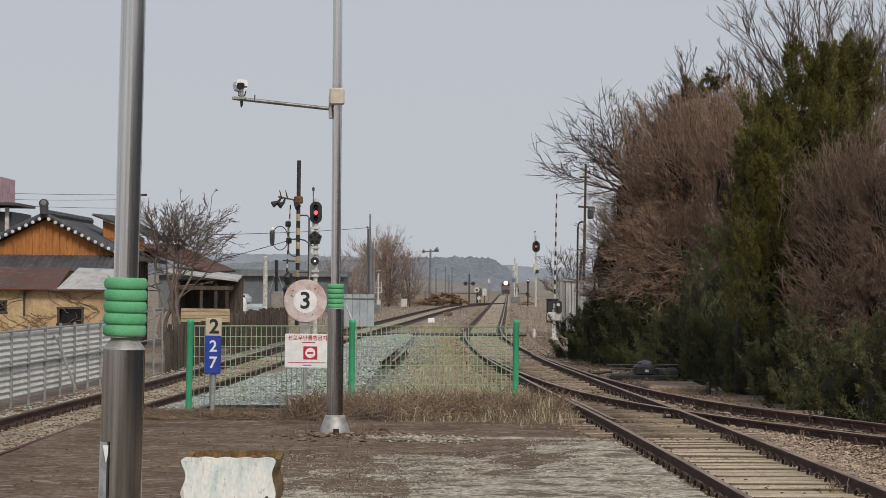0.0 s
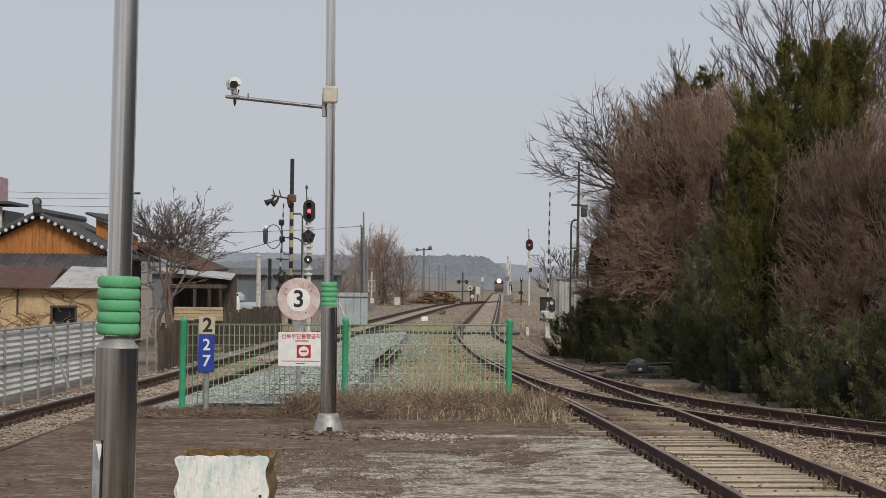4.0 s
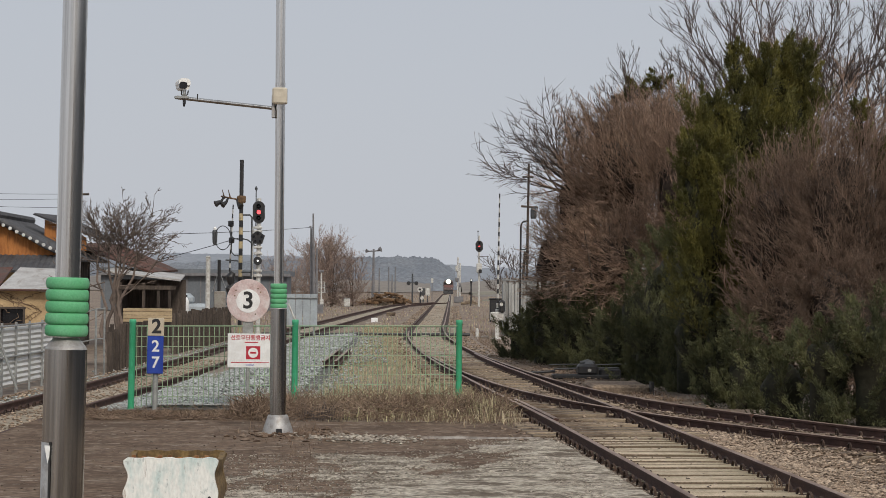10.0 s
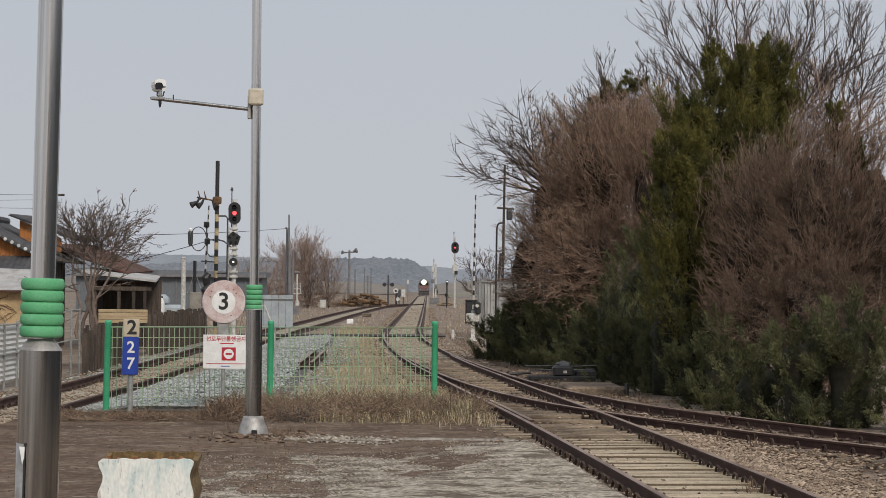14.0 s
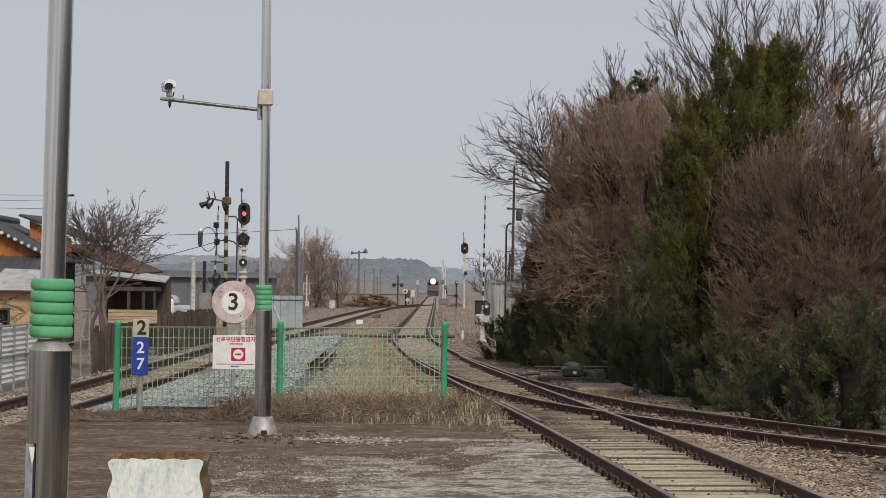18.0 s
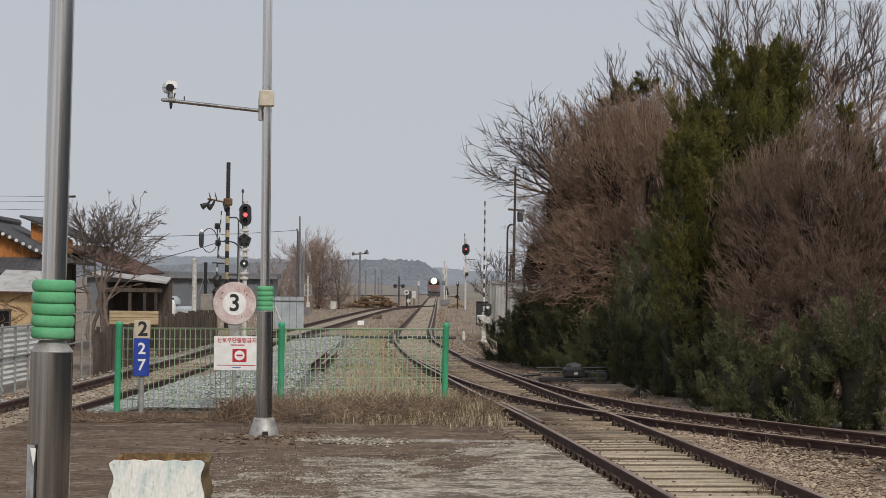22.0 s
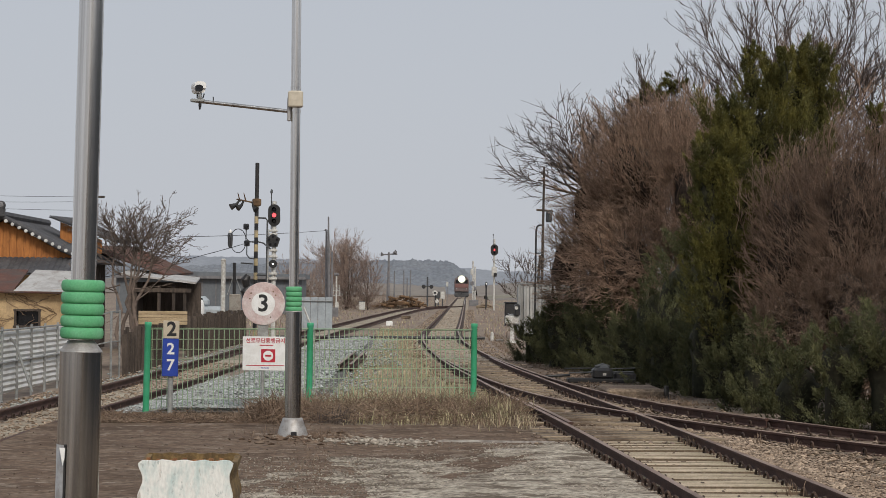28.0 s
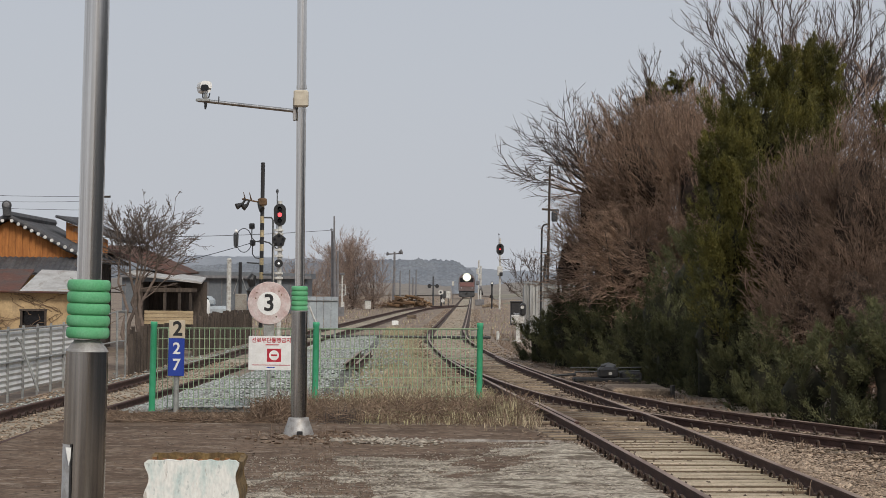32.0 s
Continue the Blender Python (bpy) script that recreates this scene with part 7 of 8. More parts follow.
thicket("shrub_bank", [((6.12, 58.0, 4.81), (1.45, 1.52, 2.03)), ((5.10, 60.0, 4.18), (0.87, 0.91, 1.57)), ((4.50, 62.0, 2.80), (0.72, 0.76, 1.15)), ((7.27, 60.0, 6.37), (1.08, 1.13, 1.08)), ((5.71, 57.0, 2.76), (1.35, 1.42, 1.21)), ((7.34, 56.0, 4.62), (1.12, 1.18, 2.03)), ((10.36, 58.0, 5.44), (1.16, 1.22, 1.02)), ((6.01, 61.0, 6.17), (0.92, 0.96, 0.92))], 150, 51, "tall reddish-brown leafless thicket beside the siding", TWIG, (0.8, 1.5), 0.012, 0.35, 0.5, 4, (8.3, 59.5, 1.2), 0.34)
thicket("shrub_bank", [((7.42, 43.0, 4.00), (0.54, 0.59, 0.59)), ((7.30, 42.0, 3.06), (1.05, 1.16, 1.47)), ((7.34, 41.0, 1.51), (1.03, 1.13, 1.13)), ((8.25, 41.0, 3.46), (0.92, 1.01, 1.74)), ((8.16, 40.0, 1.63), (0.95, 1.05, 1.30)), ((9.28, 41.0, 3.06), (0.82, 0.90, 1.95))], 240, 52, "dense dark brown leafless shrubs overhanging the siding", TWIG_SHADED, (0.6, 1.1), 0.0085, 0.3, 0.58, 7, (8.9, 43.0, 0.2), 0.26)
evergreen("juniper_tree", [((6.98, 43.6, 5.05), (0.72, 0.80, 0.72)), ((6.24, 43.2, 5.07), (0.45, 0.48, 0.56)), ((7.82, 44.0, 5.64), (0.53, 0.55, 0.68)), ((6.68, 43.0, 6.14), (0.12, 0.12, 0.56)), ((7.10, 43.4, 6.07), (0.22, 0.23, 0.60)), ((7.28, 43.2, 6.25), (0.15, 0.16, 0.43)), ((7.69, 43.6, 6.21), (0.19, 0.19, 0.50)), ((8.01, 43.6, 6.30), (0.14, 0.15, 0.46)), ((8.24, 43.8, 5.74), (0.18, 0.18, 0.57)), ((7.62, 43.6, 4.62), (0.68, 0.71, 0.49)), ((6.02, 42.9, 4.45), (0.40, 0.44, 0.66)), ((5.80, 42.8, 3.91), (0.26, 0.28, 0.58)), ((6.49, 43.2, 3.93), (0.71, 0.75, 0.95)), ((6.19, 43.2, 2.90), (0.67, 0.70, 1.08)), ((6.07, 43.2, 1.92), (0.60, 0.64, 1.03))], 74, 53, "tall olive-green juniper with pointed tips", JUNIPER, 0.058, "tree", 1.6, 0.66, 0.66)
evergreen("juniper_tree", [((6.85, 61.0, 7.25), (0.55, 0.6, 0.22)), ((7.28, 61.0, 7.62), (0.28, 0.3, 0.24)), ((6.45, 61.0, 7.15), (0.24, 0.25, 0.14))], 34, 54, "loose olive evergreen crown above the thicket", JUNIPER, 0.06, "tree", 0.3, 0.4, 0.36)
evergreen("juniper_tree", [((8.69, 41.4, 5.20), (0.09, 0.10, 0.32)), ((8.69, 41.3, 4.86), (0.17, 0.18, 0.28))], 130, 55, "small olive juniper tip", JUNIPER, 0.045, "tree", 1.0, 0.7, 0.4)
evergreen("juniper_tree", [((8.97, 41.0, 4.33), (0.16, 0.17, 0.47))], 130, 60, "olive juniper at the thicket end", JUNIPER, 0.045, "tree", 1.0, 0.7, 0.4)
crown_tree("bare_tree", (10.01, 62.0, 6.36), 61, "tall bare grey tree behind the juniper", 17, 60, 121, (3.0, 4.6), 0.032)
crown_tree("bare_tree", (11.46, 61.0, 6.4), 62, "tall bare grey tree with fine crown", 12, 40, 100, (3.0, 4.4), 0.034)
crown_tree("bare_tree", (11.61, 60.0, 5.4), 63, "spreading bare tree behind the thicket", 9, 8, 78, (2.4, 3.4), 0.030, TWIG)
crown_tree("bare_tree", (13.09, 60.0, 6.1), 69, "tall bare tree beyond the junipers", 10, 60, 135, (2.8, 4.2), 0.034)
crown_tree("bare_tree", (8.58, 63.0, 6.41), 71, "slender bare tree over the brown thicket", 15, 66, 138, (1.7, 2.9), 0.022)
crown_tree("bare_tree", (6.85, 60.5, 6.3), 64, "bare tree rising over the brown thicket", 16, 62, 152, (1.3, 2.4), 0.022)
crown_tree("bare_tree", (11.3, 62.0, 7.6), 59, "reddish fine-twigged crown behind the juniper", 22, 15, 150, (1.3, 2.5), 0.022, TWIG)
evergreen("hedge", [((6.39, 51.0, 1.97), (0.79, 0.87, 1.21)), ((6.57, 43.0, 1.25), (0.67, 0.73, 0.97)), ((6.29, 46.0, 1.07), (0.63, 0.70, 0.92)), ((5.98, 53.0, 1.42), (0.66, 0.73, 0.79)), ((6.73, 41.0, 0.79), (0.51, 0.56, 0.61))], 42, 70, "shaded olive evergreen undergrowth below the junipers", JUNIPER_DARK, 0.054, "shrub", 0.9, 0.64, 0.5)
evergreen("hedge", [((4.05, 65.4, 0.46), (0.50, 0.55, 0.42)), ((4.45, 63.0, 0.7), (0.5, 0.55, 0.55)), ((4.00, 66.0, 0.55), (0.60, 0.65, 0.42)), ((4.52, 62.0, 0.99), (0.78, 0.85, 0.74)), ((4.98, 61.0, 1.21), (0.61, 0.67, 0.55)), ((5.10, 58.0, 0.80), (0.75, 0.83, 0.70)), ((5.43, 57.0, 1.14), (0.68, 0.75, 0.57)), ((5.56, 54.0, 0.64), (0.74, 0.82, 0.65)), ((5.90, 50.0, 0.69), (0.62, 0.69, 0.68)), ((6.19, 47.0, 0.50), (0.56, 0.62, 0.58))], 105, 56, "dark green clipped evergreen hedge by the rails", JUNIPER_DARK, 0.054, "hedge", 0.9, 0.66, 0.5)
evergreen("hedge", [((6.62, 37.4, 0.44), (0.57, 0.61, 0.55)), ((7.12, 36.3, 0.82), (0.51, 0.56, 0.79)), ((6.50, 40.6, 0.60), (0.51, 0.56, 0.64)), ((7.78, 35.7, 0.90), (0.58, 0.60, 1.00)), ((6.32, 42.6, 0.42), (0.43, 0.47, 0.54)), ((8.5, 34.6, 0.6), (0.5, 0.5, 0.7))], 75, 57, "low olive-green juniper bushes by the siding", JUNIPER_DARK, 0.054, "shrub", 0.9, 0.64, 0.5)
thicket("shrub_bank", [((7.25, 45.5, 2.5), (1.1, 0.8, 2.1)), ((8.9, 45.0, 3.0), (1.2, 0.8, 2.0)), ((7.6, 46.0, 4.2), (0.9, 0.7, 1.0))], 40, 75, "dense brown leafless shrubs behind the juniper", TWIG_SHADED, (0.6, 1.1), 0.0085, 0.3, 0.7, 1, (8.3, 46.5, 0.2), 0.2)
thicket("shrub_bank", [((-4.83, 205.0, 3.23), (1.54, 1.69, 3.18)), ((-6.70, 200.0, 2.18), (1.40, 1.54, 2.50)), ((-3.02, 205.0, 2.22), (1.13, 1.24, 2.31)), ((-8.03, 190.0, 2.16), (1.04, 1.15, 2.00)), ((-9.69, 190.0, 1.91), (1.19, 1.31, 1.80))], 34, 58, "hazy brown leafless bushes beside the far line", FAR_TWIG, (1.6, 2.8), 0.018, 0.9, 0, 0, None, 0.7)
thicket("shrub_bank", [((5.56, 61.0, 5.27), (0.84, 0.92, 1.14)), ((6.16, 61.0, 6.57), (0.84, 0.92, 0.92)), ((5.12, 63.0, 4.11), (0.71, 0.78, 1.10))], 22, 73, "thin open brown twigs over the thicket", TWIG, (0.7, 1.3), 0.010, 0.5, 0, 1)
fan_tree("bare_tree", (5.15, 60.3, 5.05), 65, "bare tree with long limbs leaning over the line", 15, 0.09, 92, 176, (1.05, 1.65))
bare_tree("bare_tree", (6.3, 112, 0), 5.0, 0.08, 67, "small bare tree beside the hut", 4, 0, 0.5, 3, (-0.15, 0), 2, None, 0.1, 0.45, 0.014)
yard_tree()
bare_tree("bare_tree", (-5.0, 205, 0), 7.5, 0.07, 68, "hazy bare tree among far bushes", 4, 0, 0.45, 4, (0, 0), 4, FAR_TWIG, 0.12, 0.5, 0.014)


def stones(name, rng, n, place, size, material, label):
    """Many small angular stones, joined."""
    g = Geo()
    for i in range(n):
        x, y, z = place(rng)
        s = rng.uniform(*size)
        a = rng.uniform(0, 6.28)
        ca, sa = math.cos(a) * s, math.sin(a) * s
        k = rng.uniform(0.5, 1.1)
        j = rng.uniform(0.25, 0.6) * s
        tx, ty = rng.uniform(-0.5, 0.5) * s, rng.uniform(-0.5, 0.5) * s
        g.add([(x + ca, y + sa, z), (x - sa * k, y + ca * k, z + 0.2 * s), (x - ca, y - sa, z), (x + sa * k, y - ca * k, z - 0.1 * s),
               (x + tx, y + ty, z + j), (x, y, z - 0.6 * s)],
              [(0, 1, 4), (1, 2, 4), (2, 3, 4), (3, 0, 4), (1, 0, 5), (2, 1, 5), (3, 2, 5), (0, 3, 5)])
    solo(name, g, material, label, "gravel", kind="stuff")


def blades(name, rng, n, place, height, width, material, label, bend=0.5, clump=0.0):
    g = Geo()
    for i in range(n):
        x, y, z = place(rng)
        h = rng.uniform(*height)
        if clump:
            h *= 0.35 + 1.3 * abs(noise.noise(Vector((x * clump, y * clump, 3)))) + 0.5 * rng.random() ** 3
        a = rng.uniform(0, 6.28)
        d = Vector((math.cos(a), math.sin(a), 0))
        s = Vector((-d.y, d.x, 0)) * width * rng.uniform(0.6, 1.4)
        b = bend * rng.uniform(0.1, 1.2)
        p0 = Vector((x, y, z - 0.02))
        p1 = p0 + Vector((0, 0, h * 0.6)) + d * h * b * 0.3
        p2 = p0 + Vector((0, 0, h * (1 - 0.35 * b))) + d * h * b
        g.add([p0 - s, p0 + s, p0 + d * width, p1 - s * 0.7, p1 + s * 0.7, p1 + d * width * 0.7, p2],
              [(0, 1, 4, 3), (1, 2, 5, 4), (2, 0, 3, 5), (3, 4, 6), (4, 5, 6), (5, 3, 6)])
    return solo(name, g, material, label, "grass", kind="stuff")


MAIN_YX = np.array([(p.y, p.x) for p in MAIN_L]).T.copy()
LOW_YX = np.array([(p.y, p.x) for p in LOW_R]).T.copy()


def at_main(y):
    return float(np.interp(y, MAIN_YX[0], MAIN_YX[1]))


def at_low(y):
    return float(np.interp(y, LOW_YX[0], LOW_YX[1]))


DECK = [p for p, t in at_steps(offset(MAIN_L, 0.79), 0.5, 14, 31.5)]

SIDING = [p for p, t in at_steps(SIDE_C, 0.3, 24, 52)]


def make_litter():
    rng = random.Random(21)
    def near_right(r):
        y = r.uniform(20, 34)
        return at_main(y) + 1.5 + abs(r.gauss(0, 0.8)) + 0.12, y, 0.01
    stones("ballast_stones", rng, 8000, near_right, (0.014, 0.042), STONE, "loose tan ballast stones between the tracks")
    def grit(r):
        while True:
            y = 18.5 + 13 * r.random()
            x = r.uniform(-2.2, at_main(y) - 0.15)
            if gravel_depth(x, y) > r.uniform(0.0, 0.8):
                return x, y, 0.012
    stones("gravel_stones", rng, 3000, grit, (0.012, 0.032), GRIT, "loose pale grit on the platform end")
    def fine_grit(r):
        while True:
            y = 19 + 12 * r.random()
            x = r.uniform(-2.2, at_main(y) - 0.2)
            if gravel_depth(x, y) > r.uniform(-0.5, 0.7) or (x < -0.2 and y < 28 and r.random() < 0.3):
                return x, y, 0.012
    stones("gravel_stones", rng, 12000, fine_grit, (0.007, 0.018), GRIT, "fine pale grit over the worn concrete")
    def bed(r):
        y = 31 + 30 * r.random() ** 1.5
        return at_main(y) + r.uniform(-0.9, 3.6), y, r.choice((0.012, -0.05, -0.055, -0.05)) if y < 52 else 0.012
    stones("ballast_stones", rng, 1800, bed, (0.02, 0.05), STONE_DARK, "dark oily stones round the points")
    stones("ballast_stones", rng, 2200, bed, (0.018, 0.045), STONE, "tan stones strewn round the points")
    def shoulder(r):
        y = 19 + 16 * r.random()
        return at_main(y) - 0.1 - abs(r.gauss(0, 0.13)), y, 0.0
    stones("ballast_stones", rng, 900, shoulder, (0.015, 0.04), STONE_DARK, "dark stones along the platform edge")
    def flakes(r):
        return r.uniform(-5.2, 2.0), 15 + 18 * r.random(), 0.008
    stones("gravel_stones", rng, 700, flakes, (0.008, 0.02), STONE_DARK, "scattered brown chips on the platform")
    def on_deck(r):
        y = 19 + 12.5 * r.random()
        return at_main(y) + 0.75 + r.uniform(-0.72, 0.72), y, 0.012
    stones("ballast_stones", rng, 260, on_deck, (0.012, 0.03), STONE_DARK, "small dark stones strewn on the sleepers")
    def in_gaps(r):
        p = r.choice(DECK)
        return p.x + r.uniform(-0.85, 0.85), p.y + 0.25 + r.uniform(-0.06, 0.06), r.uniform(-0.07, -0.035)
    stones("ballast_stones", rng, 1800, in_gaps, (0.02, 0.04), STONE_DARK, "dark stones packed between the sleepers")
    def siding(r):
        p = r.choice(SIDING)
        return p.x + r.gauss(0, 0.75), p.y + r.gauss(0, 0.35), r.uniform(-0.03, 0.015)
    stones("ballast_stones", rng, 5200, siding, (0.02, 0.055), STONE_DARK, "dark oily stones filling the siding")
    stones("ballast_stones", rng, 900, siding, (0.02, 0.05), STONE, "tan stones strewn over the siding")
    def far_bed(r):
        y = 62 + 150 * r.random() ** 1.5
        return at_main(y) + 0.75 + r.uniform(-1.5, 1.7), y, 0.02
    stones("ballast_stones", rng, 5000, far_bed, (0.025, 0.06), STONE, "tan stones along the far track bed")
    def low_side(r):
        y = 20 + 46 * r.random() ** 1.4
        return at_low(y) - 1.5 + r.uniform(-1.2, 2.2), y, low_z(y) - 0.16
    stones("ballast_stones", rng, 9000, low_side, (0.02, 0.045), STONE, "tan ballast stones along the lower line")
    def low_left(r):
        y = 30 + 55 * r.random() ** 1.4
        return at_low(y) - 1.6 - abs(r.gauss(0.1, 0.35)), y, low_z(y) - 0.155
    stones("ballast_stones", rng, 3500, low_left, (0.025, 0.06), STONE_GREY, "grey ballast stones at the sheet fence")
    def centre(r):
        y = 37.5 + 55 * r.random() ** 1.5
        x0, x1 = at_low(y) + 0.1, lerp(-1.7, -1.2, (y - 37) / 40)
        wide = r.uniform(0, 0.6) * (y < 52) + (r.random() ** 1.5 * (at_main(y) - 0.6 - x1) if y > 60 else r.random() ** 2 * 1.2)
        x = r.uniform(x0, x1 + wide - 0.2)
        return x, y, lerp(low_z(y) - 0.12, 0.10, (x - x0) / 1.6) - 0.06 * (x > x1)
    stones("ballast_heap", rng, 18000, centre, (0.025, 0.055), STONE_GREY, "bluish grey fresh ballast between the lines")
    g = Geo()
    for j in range(40):
        y = 37 + 1.5 * j
        x0, x1 = at_low(y) - 0.1, lerp(-1.4, -1.0, (y - 37) / 40)
        for k in range(7):
            x = lerp(x0, x1, k / 6)
            g.v.append((x, y, lerp(low_z(y) - 0.17, 0.05, (x - x0) / 1.5) + 0.03 * noise.noise(Vector((x * 3, y * 2, 1)))))
    for j in range(39):
        for k in range(6):
            a = j * 7 + k
            g.f.append((a, a + 1, a + 8, a + 7))
            g.mi.append(0)
    solo("ballast_bank", g, BALLAST_GREY, "grey ballast bank between the lines", "ballast", kind="structure", smooth=True)
    def straw(r):
        y = 39 + 75 * r.random() ** 1.5
        return r.uniform(lerp(-1.5, -1.0, (y - 37) / 40), at_main(y) - 0.45), y, 0.0
    blades("dry_grass", rng, 16000, straw, (0.04, 0.2), 0.006, STRAW, "straw-yellow dry grass between the lines", 1.3, 0.6)
    def weeds(r):
        x = r.uniform(-4.9, 2.0)
        y = lerp(37.2, 38.6, (x + 4.2) / 5.5) + r.gauss(-1.0, 0.9)
        return x, max(33.6, y), 0.0
    def west(r):
        x, y, z = weeds(r)
        return min(x, -1.9) if x < -1.0 else -4.9 + (x + 1.0) * 0.95, 34.9 + abs(r.gauss(1.0, 0.6)), z
    def east(r):
        x, y, z = weeds(r)
        return abs(x) * 0.62 - 0.9 if x < 0 else x, y, z
    blades("dead_weeds", rng, 4200, west, (0.02, 0.09), 0.006, WEED, "low brown dead weeds before the mesh fence", 1.6, 1.7)
    blades("dead_weeds", rng, 2000, east, (0.06, 0.30), 0.006, WEED, "tangled brown dead weeds at the fence foot", 1.5, 1.7)
    blades("dead_weeds", rng, 420, lambda r: (r.gauss(-2.15, 0.16), r.gauss(36.2, 0.4), 0.0), (0.2, 0.5), 0.008, WEED, "reddish dead weed clump beside the lamp pole", 1.4)
    blades("dead_weeds", rng, 170, lambda r: (r.gauss(-1.0, 0.2), r.gauss(36.0, 0.4), 0.0), (0.12, 0.36), 0.007, TWIG_GREY, "grey twiggy weed clump beside the lamp pole", 1.1)
    blades("dead_weeds", rng, 1600, east, (0.06, 0.34), 0.006, STRAW, "tangled straw-coloured weeds at the fence foot", 1.5, 1.7)
    blades("dead_weeds", rng, 2800, lambda r: (r.gauss(-0.05, 0.7), r.uniform(36.8, 38.9), 0.0), (0.15, 0.5), 0.006, STRAW, "taller straw weeds against the mesh fence", 1.4, 1.3)
    blades("dry_grass", rng, 4200, lambda r: (r.uniform(-1.1, at_main(40.0) - 0.5), r.uniform(38.8, 42.5), 0.0), (0.12, 0.42), 0.006, STRAW, "tall straw-brown grass behind the mesh fence", 1.2, 1.1)
    blades("dead_weeds", rng, 1100, lambda r: (r.gauss(1.5, 0.22), r.uniform(36.2, 38.6), 0.0), (0.15, 0.40), 0.006, WEED, "brown weed clump by the rail", 1.3, 1.5)
    blades("dead_weeds", rng, 120, lambda r: (r.gauss(1.66, 0.14), r.gauss(36.4, 0.3), 0.0), (0.2, 0.55), 0.006, STRAW, "tall pale weed tuft by the rail", 0.9)
    blades("dead_weeds", rng, 900, lambda r: (r.gauss(-4.9, 0.25), r.uniform(34.5, 38.0), -0.1), (0.05, 0.18), 0.006, WEED, "brown weed clump by the lower line", 1.3, 1.5)
    def sprigs(r):
        return r.gauss(-1.4, 0.42), r.gauss(32.2, 0.6), 0.0
    blades("dead_weeds", rng, 260, sprigs, (0.04, 0.14), 0.005, WEED, "small weeds round the pole base", 0.8)
    g = Geo()
    for i in range(6500):
        x, y, _ = weeds(rng)
        if x < -2.3:
            y = 34.9 + abs(rng.gauss(1.0, 0.6))
        k = (0.06 if x < -2.3 else 0.5) + (0.22 if x < -2.3 else 0.9) * abs(noise.noise(Vector((x * 1.6, y * 1.6, 3))))
        p = Vector((x, y, rng.uniform(0.0, 0.26) * k))
        d = Vector((rng.uniform(-1, 1), rng.uniform(-1, 1), rng.uniform(-0.25, 0.6))).normalized()
        if x < -2.3:
            d.z *= 0.15
        q = p + d * rng.uniform(0.1, 0.3)
        e = q + (d + rvec(rng) * 0.6).normalized() * rng.uniform(0.08, 0.25)
        g.twig(p, q, 0.0055, 0.0045)
        g.twig(q, Vector((e.x, e.y, max(e.z, 0.01))), 0.0045, 0.002)
    solo("dead_weeds", g, WEED, "fallen tangled brown stalks at the fence foot", "grass", kind="stuff")
    def chips(r):
        return r.gauss(-1.4, 0.36), r.gauss(31.7, 0.5), 0.012
    stones("concrete_chips", rng, 130, chips, (0.03, 0.085), PLATFORM, "broken concrete pieces round the pole base")
    def crumbs(r):
        t = r.random()
        return lerp(-1.0, 0.3, t) + r.gauss(0, 0.2), 31.3 - 0.5 * t + r.gauss(0, 0.35), 0.012
    stones("gravel_stones", rng, 500, crumbs, (0.015, 0.045), GRIT, "pale crumbled concrete beside the pole")
    def joint(r):
        t = r.random()
        return lerp(-1.3, -0.75, t) + r.gauss(0, 0.28), lerp(33, 21, t), 0.0
    blades("dead_weeds", rng, 500, joint, (0.03, 0.10), 0.005, WEED, "small weeds in the platform joint", 1.2)
    def verge(r):
        y = 42 + 60 * r.random() ** 1.5
        return np.interp(y, [36, 44, 50, 66, 85, 105], [6.2, 4.6, 3.9, 3.2, 3.2, 3.6]) + abs(r.gauss(0, 0.5)) + 0.25, y, 0.0
    blades("dry_grass", rng, 5000, verge, (0.02, 0.08), 0.007, WEED, "thin brown dry grass along the verge", 1.4)
    def beyond(r):
        y = 95 + 330 * r.random() ** 1.3
        lo, hi = -0.02 * y - 9, 0.03 * y + 9
        while True:
            x = r.uniform(lo, hi)
            if abs(x - at_main(y) - 0.75) > 1.9 and (y > 240 or abs(x - at_low(y) + 0.75) > 1.7):
                return x, y, -0.04
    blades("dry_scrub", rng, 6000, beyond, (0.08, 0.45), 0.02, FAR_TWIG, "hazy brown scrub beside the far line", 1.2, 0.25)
    blades("dry_grass", rng, 6000, beyond, (0.05, 0.3), 0.02, STRAW, "pale dry grass beside the far line", 1.2, 0.25)
    for x, y in ((4.02, 30.9), (4.12, 23.6), (5.0, 31.3), (5.35, 30.3)):
        blades("dead_weeds", rng, 16, lambda r: (x + r.gauss(0, 0.05), y + r.gauss(0, 0.1), 0.0), (0.10, 0.27), 0.006, WEED, "single dry weed tuft beside the rail", 0.9)


make_litter()


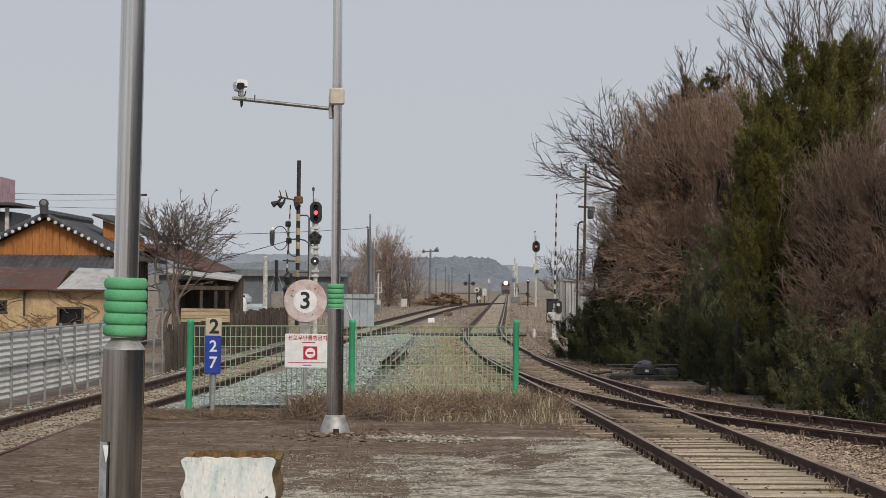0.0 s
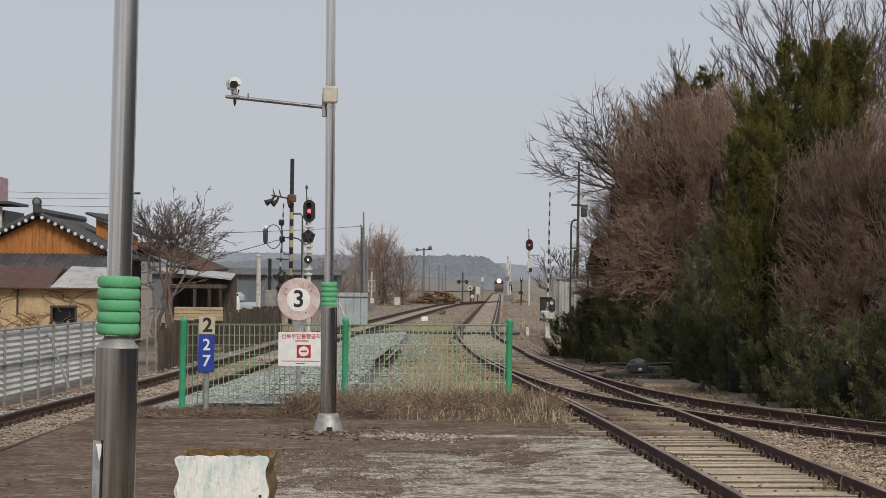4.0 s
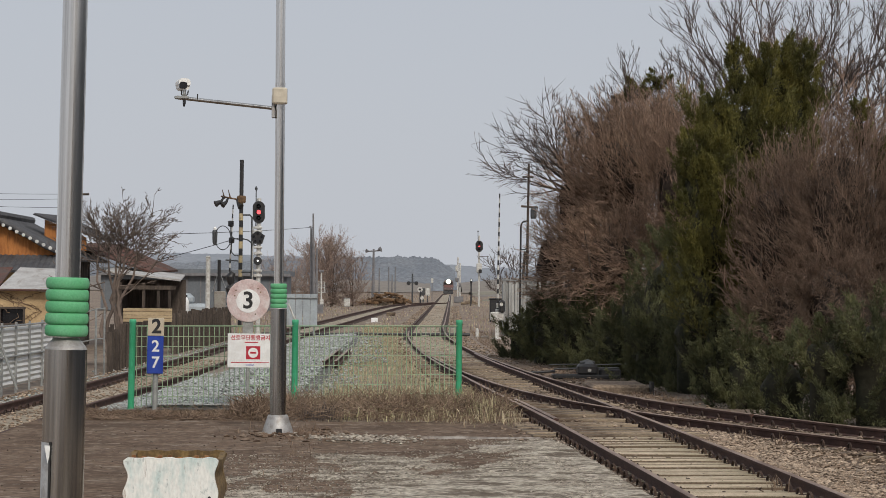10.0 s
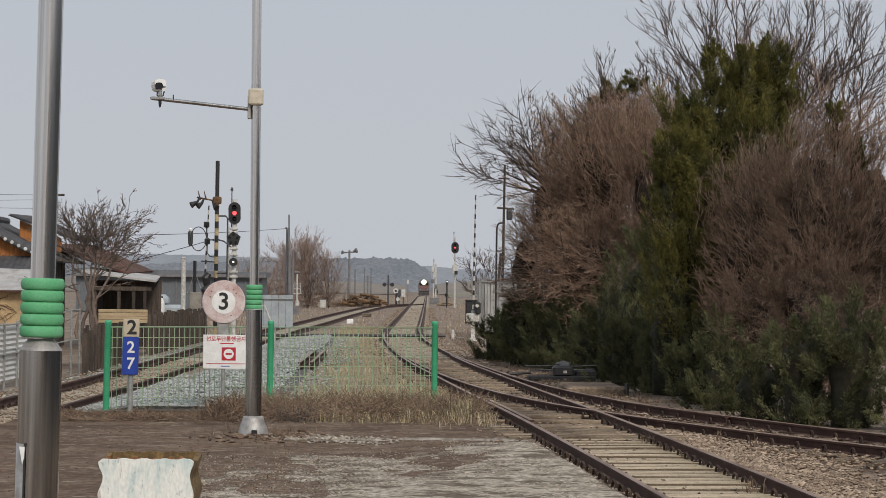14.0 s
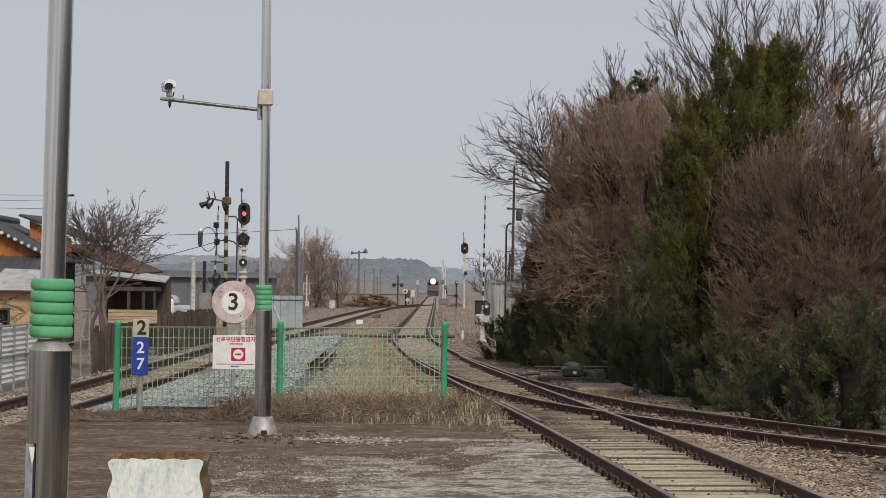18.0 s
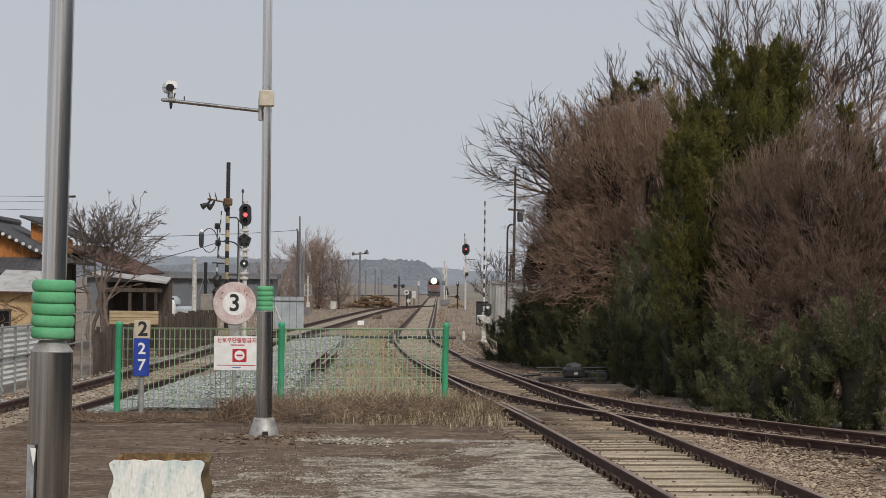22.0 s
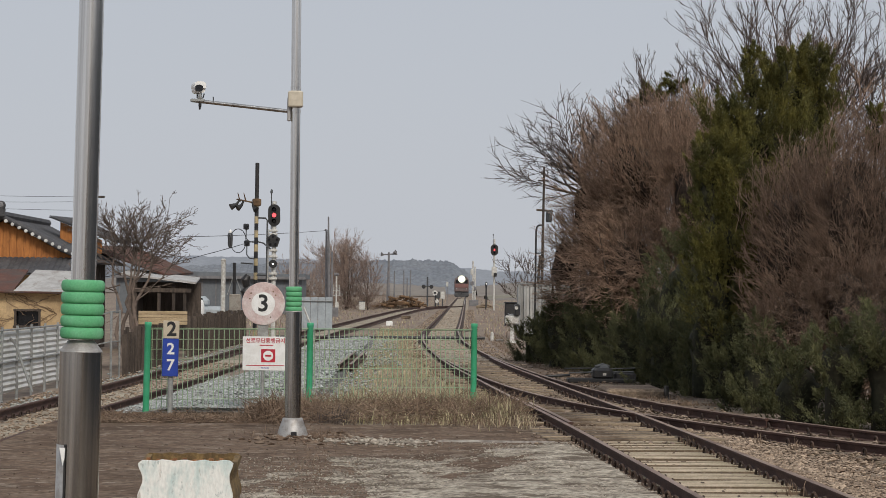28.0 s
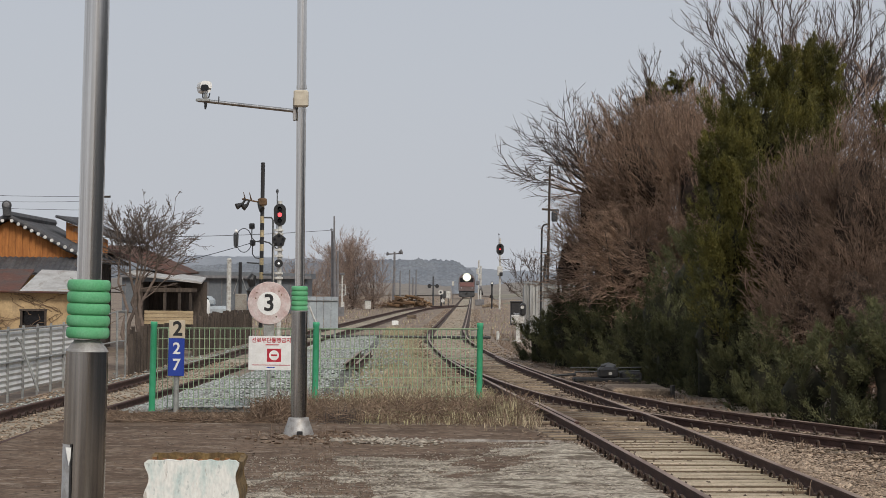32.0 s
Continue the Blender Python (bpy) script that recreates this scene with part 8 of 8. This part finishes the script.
def log_pile():
    rng = random.Random(31)
    ob = thing("brush_pile", (0, 0, 0), "brown heap of cut logs and brush", "brush pile")
    for i in range(70):
        t = rng.random()
        x = lerp(-2.5, 2.1, t)
        h = 0.25 + 1.0 * math.exp(-((x - 0.2) / 1.5) ** 2) * rng.random()
        a = rng.uniform(0, 3.14)
        d = Vector((math.cos(a), math.sin(a) * 0.6, rng.uniform(-0.2, 0.3))) * rng.uniform(0.25, 0.7)
        c = Vector((x, 221 + rng.uniform(-1, 1), h))
        part("log", Geo().tube([c - d, c + d], rng.uniform(0.06, 0.16), 6), LOG, ob)
    part("earth_heap", Geo().tube([(-2.9, 221.5, -0.1), (-1, 221.5, 0.05), (1, 221.5, 0.1), (2.4, 221.5, -0.1)], [0.2, 0.6, 0.65, 0.2], 10), EARTH, ob)


log_pile()


# ---------------------------------------------------------------- sleepers and fastenings
def lay(track, line, step, y0, y1, w, material, z, name="sleeper", seed=1, jitter=0.02, wide=0.25):
    rng = random.Random(seed)
    me = Geo().bevel_box((0, 0, 0), (w, wide, 0.16), 0.004 if material is SLEEPER else 0.014).mesh(name)
    me.materials.append(material)
    # faces that don't look up take the painted gap shade
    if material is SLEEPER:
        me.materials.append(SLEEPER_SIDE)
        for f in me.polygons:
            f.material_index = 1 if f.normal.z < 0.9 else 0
    for p, t in at_steps(line, step, y0, y1):
        a = math.degrees(math.atan2(t.y, t.x)) - 90
        ob = part(name, me, material, track)
        ob.matrix_basis = pose(p.x + rng.uniform(-0.03, 0.03), p.y, (z(p.y) if callable(z) else z) + rng.uniform(-jitter, jitter), rng.uniform(-1.5, 1.5) * (jitter > 0.01), rng.uniform(-0.5, 0.5), a)


def clips(track, line, step, y0, y1, z, side):
    g = Geo()
    for p, t in at_steps(line, step, y0, y1):
        r = Vector((t.y, -t.x, 0))
        for s in side:
            c = p + r * 0.10 * s
            h = z(p.y) if callable(z) else z
            u, w = r * s, t
            g.bevel_box((c.x, c.y, h - 0.015), (0.09, 0.12, 0.03), 0.008)
            if p.y < 48:
                loop = [c + w * (0.055 * math.cos(a)) + u * (0.02 + 0.03 * math.cos(a * 0.5)) + Vector((0, 0, h + 0.065 * math.sin(a))) for a in (-0.3, 0.4, 1.1, 1.8, 2.5, 3.4)]
                g.tube(loop, 0.0155, 5)
            else:
                g.bevel_box((c.x, c.y, h + 0.01), (0.06, 0.10, 0.05), 0.012)
    tagged(part("fastenings", g, FASTENER, track, "rusty rail clips"), kind="stuff")


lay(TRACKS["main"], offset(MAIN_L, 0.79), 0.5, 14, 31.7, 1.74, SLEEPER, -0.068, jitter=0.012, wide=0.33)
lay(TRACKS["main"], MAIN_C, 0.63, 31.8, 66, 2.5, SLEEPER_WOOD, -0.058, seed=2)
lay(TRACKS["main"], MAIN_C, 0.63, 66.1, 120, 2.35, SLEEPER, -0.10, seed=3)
lay(TRACKS["side"], SIDE_C, 0.63, 22, 37.5, 2.6, SLEEPER_WOOD, -0.085, seed=4)
lay(TRACKS["low"], LOW_C, 0.63, 14, 110, 2.3, SLEEPER, lambda y: low_z(y) - 0.275, seed=5)
for edge in (MAIN_L, MAIN_R):
    clips(TRACKS["main"], edge, 0.5, 14, 31.7, 0.02, (-1, 1))
    clips(TRACKS["main"], edge, 0.63, 31.9, 60, 0.02, (-1, 1))
clips(TRACKS["side"], SIDE_R, 0.63, 22, 60, 0.02, (-1, 1))
clips(TRACKS["side"], SIDE_L, 0.63, 22, 60, 0.02, (-1, 1))
clips(TRACKS["low"], LOW_L, 0.63, 14, 70, lambda y: low_z(y) - 0.14, (-1, 1))


# ---------------------------------------------------------------- what moves
def motions():
    rows = []
    for t in range(0, 33, 2):
        y = 738 - 10.78 * t
        rows.append((float(t), pose(9.2 + (y - 378) * 0.02935 + 0.75, y, 0.14 + far_dip(y), 0, 0, -1.68)))
    walk(LOCO, rows)
    fall = [(0, 0), (10, 0), (21.0, 0), (21.5, 5), (22.0, 14), (22.5, 25), (23.0, 34), (23.5, 43), (24.1, 52), (24.5, 58.5), (25.0, 67), (25.6, 77), (26.2, 86), (26.6, 89.5), (28, 89.5), (32, 89.5)]
    walk(ARM_R, [(t, pose(0, 0, 1.0, -a)) for t, a in fall])
    walk(ARM_L, [(t, pose(0, 0, 1.0, -a)) for t, a in fall])


motions()
